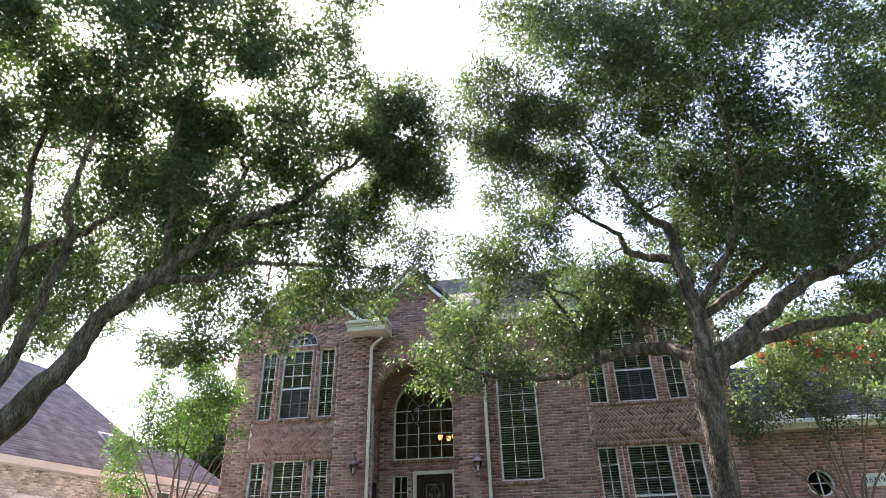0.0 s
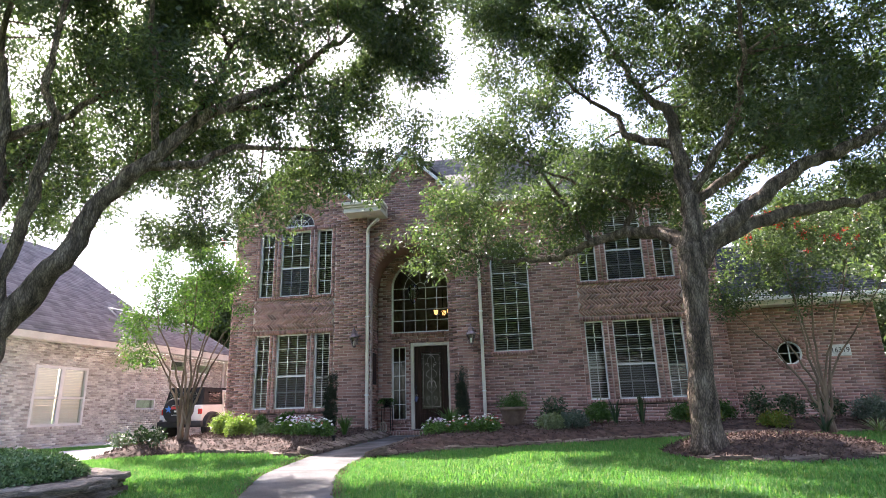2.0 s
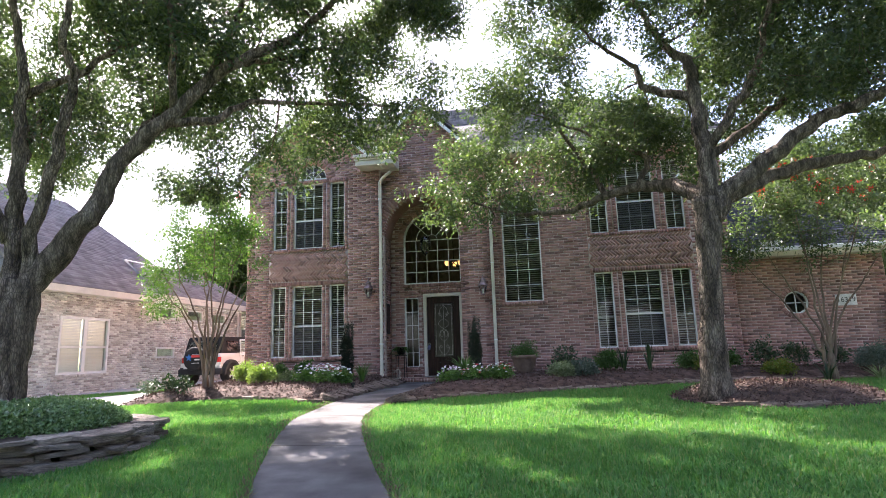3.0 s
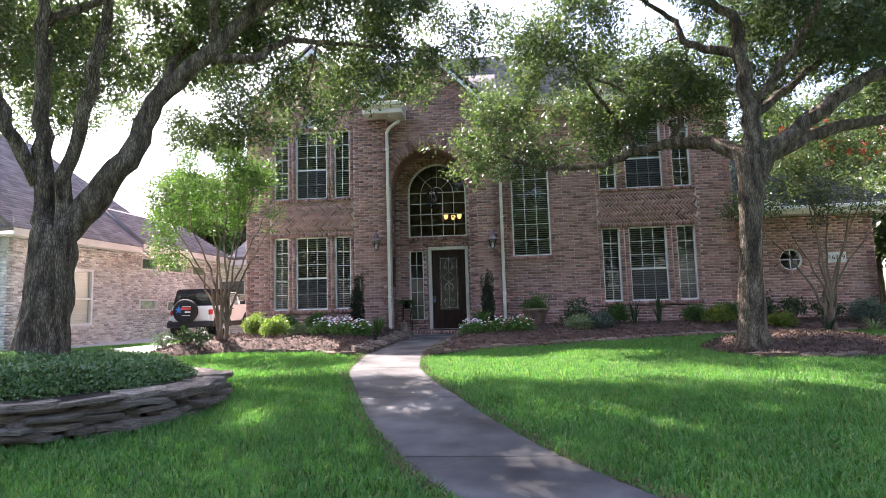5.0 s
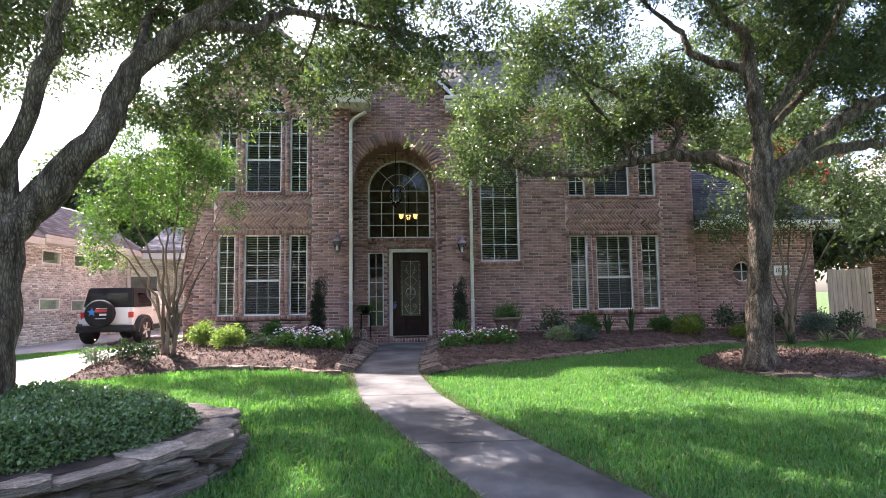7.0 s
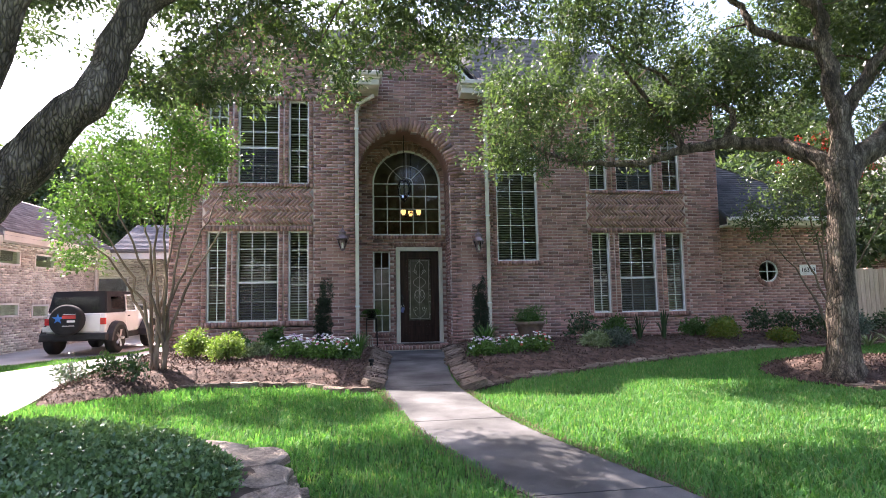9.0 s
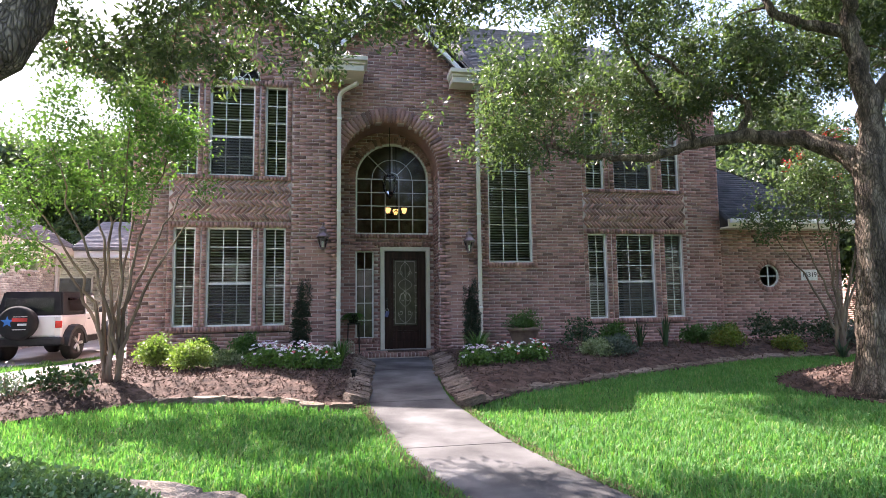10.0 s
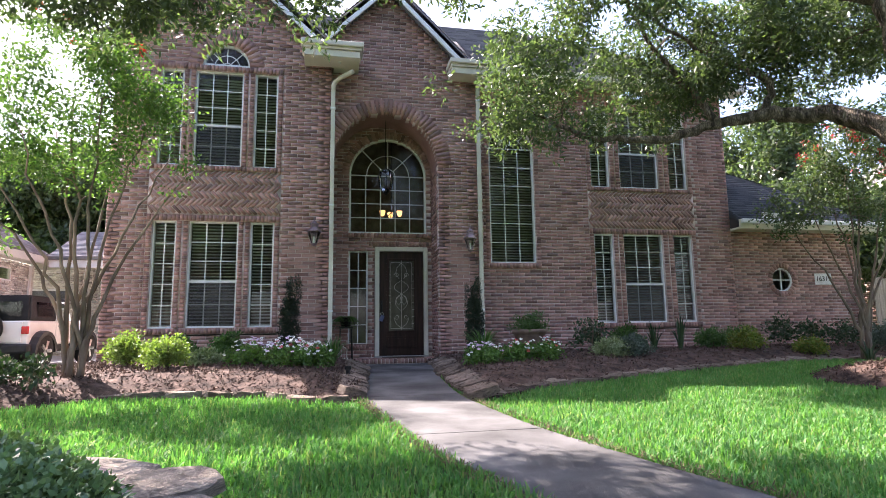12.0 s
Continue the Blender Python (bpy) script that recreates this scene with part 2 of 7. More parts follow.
lead = material("lead_came", [(0.5, 0.49, 0.46), (0.62, 0.6, 0.57)], 0.35, metal=0.8, bump=0.1)
pane_glass = glass_material("window_pane", (0.93, 0.97, 0.96))
lamp_glass = glass_material("lamp_glass", (0.95, 0.95, 0.93))
door_glass = glass_material("bevelled_glass", (0.55, 0.62, 0.6), 0.03, 0.6)
# dark tone stands in for the gloom of rooms behind glass
dark_room_wall = material("dark_room_wall", [(0.16, 0.14, 0.12), (0.2, 0.18, 0.15)], 0.9, bump=0)
fence_wood = material("fence_wood", [(0.34, 0.26, 0.19), (0.46, 0.37, 0.29), (0.40, 0.32, 0.25)], 0.9, source="object", scale=3, fine=40, bump=0.4, stretch=(8, 8, 0.6))
siding_white = material("white_siding", [(0.72, 0.70, 0.68), (0.78, 0.77, 0.75)], 0.6, scale=1, fine=30, bump=0.05, spread=0.06)
car_white = material("car_paint", [(0.78, 0.78, 0.78), (0.80, 0.80, 0.80)], 0.25, bump=0, spread=0.02, coat=0.8)
car_black = material("black_plastic", [(0.02, 0.02, 0.021), (0.03, 0.03, 0.031)], 0.6, bump=0.1, fine=200)
soft_top = material("soft_top_canvas", [(0.015, 0.015, 0.016), (0.025, 0.025, 0.026)], 0.85, bump=0.3, fine=300)
rubber = material("rubber", [(0.015, 0.015, 0.015), (0.025, 0.025, 0.025)], 0.85, bump=0.3)
alloy = material("alloy", [(0.5, 0.5, 0.5), (0.6, 0.6, 0.6)], 0.35, metal=0.9, bump=0)
red_lens = material("red_lens", [(0.5, 0.02, 0.02), (0.6, 0.03, 0.03)], 0.2, bump=0, coat=0.5)
red_print = material("red_print", [(0.55, 0.06, 0.05), (0.6, 0.07, 0.06)], 0.6, bump=0)
blue_print = material("blue_print", [(0.04, 0.16, 0.5), (0.05, 0.2, 0.55)], 0.6, bump=0)
plain_white = material("white_print", [(0.78, 0.78, 0.76), (0.8, 0.8, 0.79)], 0.6, bump=0.05)
black_print = material("black_print", [(0.02, 0.02, 0.02), (0.03, 0.03, 0.03)], 0.6, bump=0)
terracotta = material("clay_pot", [(0.15, 0.10, 0.075), (0.22, 0.155, 0.11)], 0.85, scale=6, fine=50, bump=0.3)
petal_white = material("white_petal", [(0.75, 0.74, 0.76), (0.8, 0.78, 0.8)], 0.6, source="island", bump=0, translucent=0.2)
petal_pink = material("pink_petal", [(0.6, 0.4, 0.62), (0.72, 0.58, 0.74)], 0.6, source="island", bump=0, translucent=0.2)
petal_red = material("red_petal", [(0.5, 0.03, 0.03), (0.66, 0.07, 0.08)], 0.6, source="island", bump=0, translucent=0.2)
bulb = glow("lamp_bulb", (1.0, 0.5, 0.15), 0.6)

# ---- ground ----
WY = [-400, -20, 0.5, 5.4, 6.2, 8.0, 14.0, 40.0, 400]
WZ = [-1.2, -1.2, -0.60, -0.345, -0.28, -0.21, -0.10, -0.05, -0.05]


def ground_z(x, y):
    side = np.clip((-4.6 - np.asarray(x, float)) / 2.0, 0, 1)
    return np.interp(y, WY, WZ) - 0.10 * side * side * (3 - 2 * side)


def axis(stops):
    out = []
    for (a, b, n) in stops:
        out += list(np.linspace(a, b, n, endpoint=False))
    return np.array(out + [stops[-1][1]])


gx = axis([(-500, -60, 6), (-60, -20, 6), (-20, 20, 100), (20, 60, 6), (60, 500, 6)])
gy = axis([(-500, -40, 5), (-40, -10, 6), (-10, 24, 100), (24, 60, 6), (60, 900, 8)])
GXm, GYm = np.meshgrid(gx, gy)
gv = np.stack([GXm, GYm, ground_z(GXm, GYm) - 0.02], -1).reshape(-1, 3)
nx = len(gx)
gi = (np.arange(len(gy) - 1)[:, None] * nx + np.arange(nx - 1)[None]).ravel()
tagged(soup("ground", gv, np.stack([gi, gi + 1, gi + nx + 1, gi + nx], 1), turf, smooth=True), "green lawn ground sloping gently up to the house", "lawn", kind="structure")


def inside(poly, x, y):
    """Which of the points lie in the outline."""
    x, y = np.asarray(x), np.asarray(y)
    c = np.zeros(x.shape, bool)
    j = len(poly) - 1
    for i in range(len(poly)):
        (xi, yi), (xj, yj) = poly[i], poly[j]
        c ^= ((yi > y) != (yj > y)) & (x < (xj - xi) * (y - yi) / (yj - yi + 1e-12) + xi)
        j = i
    return c


def draped(name, outline, lift, material_, height=None, step=0.12, parent=None, thick=0.06):
    """A sheet over an outline, cut from a fine grid, laid on the ground and lifted by height(x, y)."""
    bm = bmesh.new()
    poly = [bm.verts.new((x, y, 0)) for x, y in outline]
    bm.faces.new(poly)
    xs, ys = [p[0] for p in outline], [p[1] for p in outline]
    for ax, lo, hi in ((0, min(xs), max(xs)), (1, min(ys), max(ys))):
        c = lo + step
        while c < hi:
            co = (c, 0, 0) if ax == 0 else (0, c, 0)
            no = (1, 0, 0) if ax == 0 else (0, 1, 0)
            bmesh.ops.bisect_plane(bm, geom=bm.verts[:] + bm.edges[:] + bm.faces[:], plane_co=co, plane_no=no)
            c += step
    rim = {v for e in bm.edges if e.is_boundary for v in e.verts}
    for v in bm.verts:
        h = height(v.co.x, v.co.y) if height else 0
        v.co.z = float(ground_z(v.co.x, v.co.y)) + lift + h
    ret = bmesh.ops.extrude_edge_only(bm, edges=[e for e in bm.edges if e.is_boundary])
    for v in ret["geom"]:
        if isinstance(v, bmesh.types.BMVert):
            v.co.z -= lift + thick
    bmesh.ops.recalc_face_normals(bm, faces=bm.faces)
    if sum(f.normal.z for f in bm.faces) < 0:
        bmesh.ops.reverse_faces(bm, faces=bm.faces)
    return part(name, bm, material_, parent)


WALK_L = [(-0.93, 15.0), (-0.86, 13.8), (-0.98, 12.0), (-1.06, 10.4), (-0.96, 9.2), (-0.80, 8.0), (-0.48, 6.9), (0.12, 5.25), (0.45, 4.5), (0.74, 3.95), (1.5, 2.9), (2.7, 1.5), (4.0, 0.0)]
WALK_R = [(0.45, 15.0), (0.36, 13.8), (0.14, 12.5), (-0.02, 10.6), (0.0, 9.7), (0.15, 8.3), (0.42, 7.3), (0.78, 6.3), (1.40, 4.85), (1.86, 4.0), (2.6, 3.0), (3.8, 1.6), (5.1, 0.1)]
wl, wr = [tuple(p) for p in curve_points(WALK_L, 5)], [tuple(p) for p in curve_points(WALK_R, 5)]
walk_outline = wl + wr[::-1]
front_walk = thing("front_walk", "curved grey concrete walk with dark stains leading to the door", "path", (0, 9, -0.2), kind="structure")
JOINTS = [13.2, 10.4, 8.3, 6.2, 4.35, 2.4]


def on_line(line, y):
    ys = [p[1] for p in line][::-1]
    xs = [p[0] for p in line][::-1]
    return float(np.interp(y, ys, xs))


edges_y = [15.0] + JOINTS + [0.0]
for a, b in zip(edges_y, edges_y[1:]):
    left = [(on_line(wl, y), y) for y in np.linspace(a - 0.008, b + 0.008, 9)]
    right = [(on_line(wr, y), y) for y in np.linspace(b + 0.008, a - 0.008, 9)]
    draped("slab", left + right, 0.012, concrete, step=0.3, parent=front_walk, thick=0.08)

BED_L = [(-0.98, 15.4), (-0.92, 13.8), (-1.02, 12.0), (-1.09, 10.2), (-1.6, 10.3), (-2.1, 10.75), (-2.9, 11.0), (-3.8, 11.0), (-4.6, 10.4), (-5.2, 10.1), (-5.6, 10.6), (-6.1, 12.6), (-5.9, 15.0), (-5.4, 15.4)]
BED_R = [(0.40, 15.4), (0.36, 13.8), (0.16, 12.4), (0.03, 10.6), (0.06, 9.85), (0.85, 10.5), (1.7, 10.95), (3.1, 11.7), (4.4, 12.2), (5.8, 12.7), (7.0, 13.0), (8.6, 13.1), (10.2, 13.3), (11.6, 13.6), (12.4, 15.4)]


def edge_distance(poly, x, y):
    best = 9.0
    for (ax, ay), (bx, by) in zip(poly, poly[1:] + poly[:1]):
        dx, dy = bx - ax, by - ay
        t = max(0, min(1, ((x - ax) * dx + (y - ay) * dy) / (dx * dx + dy * dy + 1e-9)))
        best = min(best, math.hypot(x - ax - t * dx, y - ay - t * dy))
    return best


def bed_height(poly, rise):
    def f(x, y):
        d = min(1.0, edge_distance(poly, x, y) / 0.9)
        return rise * d * (2 - d) + 0.03 * noise.noise(Vector((x * 2.2, y * 2.2, 0)))
    return f


bed_l, bed_r = [tuple(p) for p in curve_points(BED_L, 3)], [tuple(p) for p in curve_points(BED_R, 3)]
hl, hr = bed_height(bed_l, 0.20), bed_height(bed_r, 0.20)
MOUND = [(4.62 + 1.35 - 1.35 * math.cos(a) * (1.0 if math.cos(a) > 0 else 1.25), 9.85 + 1.35 * math.sin(a)) for a in np.linspace(0, 2 * math.pi, 26, endpoint=False)]
hm = bed_height(MOUND, 0.20)
for nm, outline, h, lab in (("mulch_bed", bed_l, hl, "brown bark mulch bed below the facade's windows"), ("mulch_bed", bed_r, hr, "brown bark mulch bed along the brick wall"), ("mulch_ring", MOUND, hm, "mound of brown bark mulch round the oak")):
    tagged(draped(nm, outline, 0.015, mulch, h, step=0.16), lab, "mulch bed", kind="structure")


def bed_z(x, y):
    for poly, h in ((bed_l, hl), (bed_r, hr), (MOUND, hm)):
        if inside(poly, np.array([x]), np.array([y]))[0]:
            return float(ground_z(x, y)) + 0.015 + h(x, y)
    return float(ground_z(x, y)) - 0.02


DRIVE = [(-5.3, 8.6), (-5.65, 10.5), (-6.25, 12.6), (-6.3, 16.0), (-6.3, 26), (-7.0, 26), (-7.0, 17.4), (-8.2, 14.2), (-9.5, 11.8), (-11.8, 8.6), (-9.0, 6.6)]
DRIVE_N = [(-7.25, 26), (-7.25, 18.0), (-8.9, 15.5), (-10.3, 13.4), (-10.9, 12.6), (-11.0, 14), (-11.0, 26)]
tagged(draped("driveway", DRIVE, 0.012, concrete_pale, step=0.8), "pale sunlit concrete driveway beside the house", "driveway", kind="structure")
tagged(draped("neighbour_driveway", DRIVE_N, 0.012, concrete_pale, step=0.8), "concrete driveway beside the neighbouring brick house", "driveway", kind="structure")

# ---- walls of laid brick ----
COURSE, LONG = 0.0705, 0.25


def free_spans(u0, u1, cuts):
    spans = [(u0, u1)]
    for a, b in cuts:
        nxt = []
        for s, e in spans:
            if b <= s or a >= e:
                nxt.append((s, e))
            else:
                if a > s:
                    nxt.append((s, a))
                if b < e:
                    nxt.append((b, e))
        spans = nxt
    return [(s, e) for s, e in spans if e - s > 0.012]


class Masonry:
    """Bricks and their mortar backing in a vertical plane: u runs along the wall, the outer face looks along out."""

    def __init__(self, origin, along, out, deep=0.22):
        self.o, self.a, self.n, self.deep = np.array(origin, float), np.array(along, float), np.array(out, float), deep
        self.v, self.f, self.mv, self.mf, self.single = [], [], [], [], []
        self.rng = random.Random(5)

    def block(self, corners_uz, out_to, back, store="brick"):
        """A block over four corners (u, z), from back to out_to along the outward normal."""
        v, f = (self.v, self.f) if store == "brick" else (self.mv, self.mf)
        k = len(v)
        for d in (back, out_to):
            for u, z in corners_uz:
                v.append(self.o + self.a * u + np.array((0, 0, z)) + self.n * d)
        f += [(k + 4, k + 5, k + 6, k + 7), (k, k + 4, k + 7, k + 3), (k + 1, k + 2, k + 6, k + 5), (k, k + 1, k + 5, k + 4), (k + 3, k + 7, k + 6, k + 2)]
        if store != "brick":
            f.append((k, k + 3, k + 2, k + 1))

    def brick(self, u0, u1, z0, z1, proud=0.0):
        j = self.rng.uniform(-0.0025, 0.0025) + proud
        self.block([(u0, z0), (u1, z0), (u1, z1), (u0, z1)], j, -0.03 + min(0, j))

    def lay(self, u0, u1, z0, z1, cuts, gap=0.0125, limit=None, long=LONG, course=COURSE, pick=None):
        n = round((z1 - z0) / course)
        h = (z1 - z0) / n
        for i in range(n):
            a, b = z0 + i * h, z0 + (i + 1) * h
            lo, hi = (u0, u1) if limit is None else limit((a + b) / 2)
            if hi - lo < 0.03:
                continue
            spans = free_spans(lo, hi, cuts((a + b) / 2))
            for s, e in spans:
                self.block([(s, a), (e, a), (e, b), (s, b)], -0.004, -self.deep, "mortar")
                x = math.floor(s / long) * long + (long / 2 if i % 2 else 0) + self.rng.uniform(-0.01, 0.01)
                while x < e:
                    p, q = max(s, x), min(e, x + long)
                    if q - p > 0.03:
                        if pick and pick(p, q, a):
                            self.single.append((p + gap / 2, q - gap / 2, a + gap / 2, b - gap / 2))
                        else:
                            self.brick(p + gap / 2, q - gap / 2, a + gap / 2, b - gap / 2)
                    x += long

    def row(self, u0, u1, z0, z1, wide=0.07, proud=0.012, gap=0.011, back=None):
        """A row of upright bricks: a lintel, a sill or, with z as the long side, a soldier course."""
        n = max(1, round((u1 - u0) / wide))
        w = (u1 - u0) / n
        for i in range(n):
            self.brick(u0 + i * w + gap / 2, u0 + (i + 1) * w - gap / 2, z0 + gap / 2, z1 - gap / 2, proud)

    def stack(self, u0, u1, z0, z1, tall=0.0705, proud=0.008, gap=0.011):
        n = max(1, round((z1 - z0) / tall))
        h = (z1 - z0) / n
        for i in range(n):
            self.brick(u0 + gap / 2, u1 - gap / 2, z0 + i * h + gap / 2, z0 + (i + 1) * h - gap / 2, proud)

    def ring(self, cu, cz, r0, r1, a0, a1, wide=0.075, proud=0.012, back=-0.03):
        """Wedge bricks round an arch, angles in radians from the right springing."""
        n = max(1, round((a1 - a0) * r0 / wide))
        for i in range(n):
            s, e = a0 + (a1 - a0) * (i + 0.08) / n, a0 + (a1 - a0) * (i + 0.92) / n
            q = [(cu + r * math.cos(t), cz + r * math.sin(t)) for r, t in ((r0, s), (r1, s), (r1, e), (r0, e))]
            self.block(q, proud + self.rng.uniform(-0.002, 0.002), back)

    def herringbone(self, u0, u1, z0, z1):
        """A panel of bricks laid in a herringbone at 45 degrees."""
        self.block([(u0, z0), (u1, z0), (u1, z1), (u0, z1)], -0.001, -0.05, "mortar")
        w, g, q = 0.066, 0.006, math.sqrt(0.5)
        cu, cz = (u0 + u1) / 2, (z0 + z1) / 2
        for k in range(-40, 41):
            for m in range(-8, 9):
                x, y = (k + 6 * m) * w, k * w
                for a, b, c, d in ((x, x + 3 * w, y, y + w), (x, x + w, y + w, y + 4 * w)):
                    p = [(cu + (px + py) * q, cz + (py - px) * q) for px, py in ((a + g, c + g), (b - g, c + g), (b - g, d - g), (a + g, d - g))]
                    mu, mz = sum(v[0] for v in p) / 4, sum(v[1] for v in p) / 4
                    if u0 < mu < u1 and z0 < mz < z1:
                        p = [(min(u1, max(u0, px)), min(z1, max(z0, pz))) for px, pz in p]
                        self.block(p[::-1] if (p[1][0] - p[0][0]) * (p[2][1] - p[1][1]) < (p[1][1] - p[0][1]) * (p[2][0] - p[1][0]) else p, 0.005 + self.rng.uniform(-0.002, 0.003), -0.03)

    def build(self, name, label, brick_m, mortar_m, one_m=None):
        wall = soup(name, self.mv, [list(q) for q in self.mf], mortar_m)
        tagged(wall, label, "wall", kind="structure")
        b = soup("brickwork", self.v, self.f, brick_m, wall)
        b["kind"] = "stuff"
        if self.single:
            me = {}
            for u0, u1, z0, z1 in self.single:
                key = (round(u1 - u0, 2), round(z1 - z0, 4))
                if key not in me:
                    bm = bmesh.new()
                    hw, hz = (u1 - u0) / 2, (z1 - z0) / 2
                    box(bm, -hw, hw, -0.001, 0.03, -hz, hz)
                    bmesh.ops.scale(bm, vec=(S, S, S), verts=bm.verts)
                    me[key] = bpy.data.meshes.new("brick")
                    bm.to_mesh(me[key])
                    bm.free()
                    me[key].materials.append(one_m)
                ob = new("brick", me[key])
                ob.parent = wall
                c = self.o + self.a * (u0 + u1) / 2 + np.array((0, 0, (z0 + z1) / 2))
                ob.location = Vector(c) * S
        return wall


def rect_cut(u0, u1, z0, z1):
    return lambda z: [(u0, u1)] if z0 < z < z1 else []


def arch_cut(u0, u1, z0, spring):
    c, r = (u0 + u1) / 2, (u1 - u0) / 2

    def f(z):
        if z0 < z <= spring:
            return [(u0, u1)]
        if spring < z < spring + r:
            w = math.sqrt(r * r - (z - spring) ** 2)
            return [(c - w, c + w)]
        return []
    return f


def all_cuts(*fs):
    return lambda z: [s for f in fs for s in f(z)]


YL, YA, YD, YR, YG = 14.73, 14.95, 15.82, 15.18, 15.30
WLO, WHI, UPLO, UPHI = 0.64, 2.56, 3.60, 5.45
L_WIN = [(-4.60, -4.20), (-3.99, -3.14), (-2.93, -2.51)]
R_WIN = [(4.10, 4.55), (4.79, 5.74), (6.0, 6.46)]


def window_bay(ms, wins, half=None):
    """Lintels, sills, brick mullions and the slanted panel of one bay of windows over two storeys."""
    a, b = wins[0][0] - 0.1, wins[-1][1] + 0.1
    ms.row(a, b, WHI, WHI + 0.115, proud=0.02)
    ms.row(a, b, WLO - 0.11, WLO, proud=0.03)
    ms.row(a, b, UPHI + 0.0, UPHI + 0.105, proud=0.02)
    ms.row(a, b, UPLO - 0.09, UPLO, proud=0.03)
    ms.herringbone(a, b, WHI + 0.12, UPLO - 0.095)
    for z0, z1 in ((WLO, WHI), (UPLO, UPHI)):
        for (p, q), (r, s) in zip(wins, wins[1:]):
            ms.block([(q, z0), (r, z0), (r, z1), (q, z1)], -0.007, -0.2, "mortar")
            m = (q + r) / 2
            ms.stack(q + 0.005, m - 0.012, z0, z1)
            ms.stack(m + 0.012, r - 0.005, z0, z1)
        ms.block([(a, z0), (wins[0][0], z0), (wins[0][0], z1), (a, z1)], -0.007, -0.2, "mortar")
        ms.block([(wins[-1][1], z0), (b, z0), (b, z1), (wins[-1][1], z1)], -0.007, -0.2, "mortar")
        ms.stack(a, wins[0][0] - 0.004, z0, z1, proud=0.006)
        ms.stack(wins[-1][1] + 0.004, b, z0, z1, proud=0.006)
    for z0, z1 in ((WHI, WHI + 0.12), (WLO - 0.115, WLO), (UPHI, UPHI + 0.105), (UPLO - 0.095, UPLO)):
        ms.block([(a, z0), (b, z0), (b, z1), (a, z1)], -0.007, -0.2, "mortar")


def gable(cx, apex, slope, u0, u1):
    def f(z):
        w = (apex - z) / slope
        return (max(u0, cx - w), min(u1, cx + w)) if w > 0 else (0, 0)
    return f


XL0, XL1, XA1, XR1, XG1 = -5.36, -1.50, 1.46, 7.46, 10.85
BASE = -0.35
# left block
mL = Masonry((0, YL, 0), (1, 0, 0), (0, -1, 0))
aL, bL = L_WIN[0][0] - 0.1, L_WIN[-1][1] + 0.1
mL.lay(XL0, XL1, BASE, 7.58, all_cuts(rect_cut(aL, bL, WLO - 0.115, UPHI + 0.105), arch_cut(-3.89, -3.04, UPHI + 0.1, UPHI + 0.13)), limit=gable(-3.45, 7.62, 0.9, XL0, XL1),
       pick=lambda p, q, z: -2.38 < p and q < -1.5 and 0.3 < z < 2.2)
window_bay(mL, L_WIN)
mL.ring(-3.465, UPHI + 0.13, 0.425, 0.68, 0, math.pi, proud=0.008)
wall_l = mL.build("wall_front_left", "pinkish brown brick front wall with a gable, lit from the open sky", brick_many, mortar, brick_one)
# side of the left block and the far side of the house
for x, nrm, y0, y1, top, nm in ((XL0, (-1, 0, 0), YL, 26.0, 6.0, "wall_side_left"), (XL1, (1, 0, 0), YL, YD, 6.0, "wall_entry_left"), (0.64, (-1, 0, 0), YA, YD, 4.0, "wall_entry_right"), (XR1, (1, 0, 0), YR, 26.0, 6.0, "wall_side_right"), (XA1, (1, 0, 0), YA, YR, 6.2, "wall_entry_return")):
    ms = Masonry((x, 0, 0), (0, 1, 0), nrm, 0.2)
    coarse = 3 if "side" in nm else 1
    ms.lay(y0 + 0.004, y1, BASE, top, lambda z: [], long=LONG * coarse, course=COURSE * coarse)
    ms.build(nm, "pinkish brown brick wall of the house", brick_many, mortar)
# entry front with its arch
ARC, ARR, ARS = -0.41, 1.05, 3.87
mA = Masonry((0, YA, 0), (1, 0, 0), (0, -1, 0))
mA.lay(XL1, XA1, BASE, 7.48, arch_cut(ARC - ARR, ARC + ARR, -1, ARS), limit=gable(-0.38, 7.52, 1.0, XL1, XA1), pick=lambda p, q, z: 0.66 < p and q < 1.45 and 0.3 < z < 2.4)
mA.ring(ARC, ARS, ARR - 0.004, ARR + 0.27, 0, math.pi, wide=0.08, proud=0.012, back=-0.15)
mA.build("wall_entry_front", "brick entry gable with a tall arched opening", brick_many, mortar, brick_one)
# vault of the entry
bm = bmesh.new()
ring0 = []
for y in (YA + 0.155, YD):
    ring0.append([bm.verts.new((ARC + r * math.cos(t), y, ARS + r * math.sin(t))) for r in (ARR + 0.0, ARR + 0.15) for t in np.linspace(0, math.pi, 25)])
for k in range(24):
    for o, flip in ((0, 0), (25, 1)):
        q = (ring0[0][o + k], ring0[0][o + k + 1], ring0[1][o + k + 1], ring0[1][o + k])
        bm.faces.new(q[::-1] if flip else q)
tagged(part("ceiling_entry", bm, brick_many, smooth=True), "brick barrel vault over the entry", "ceiling", kind="structure")
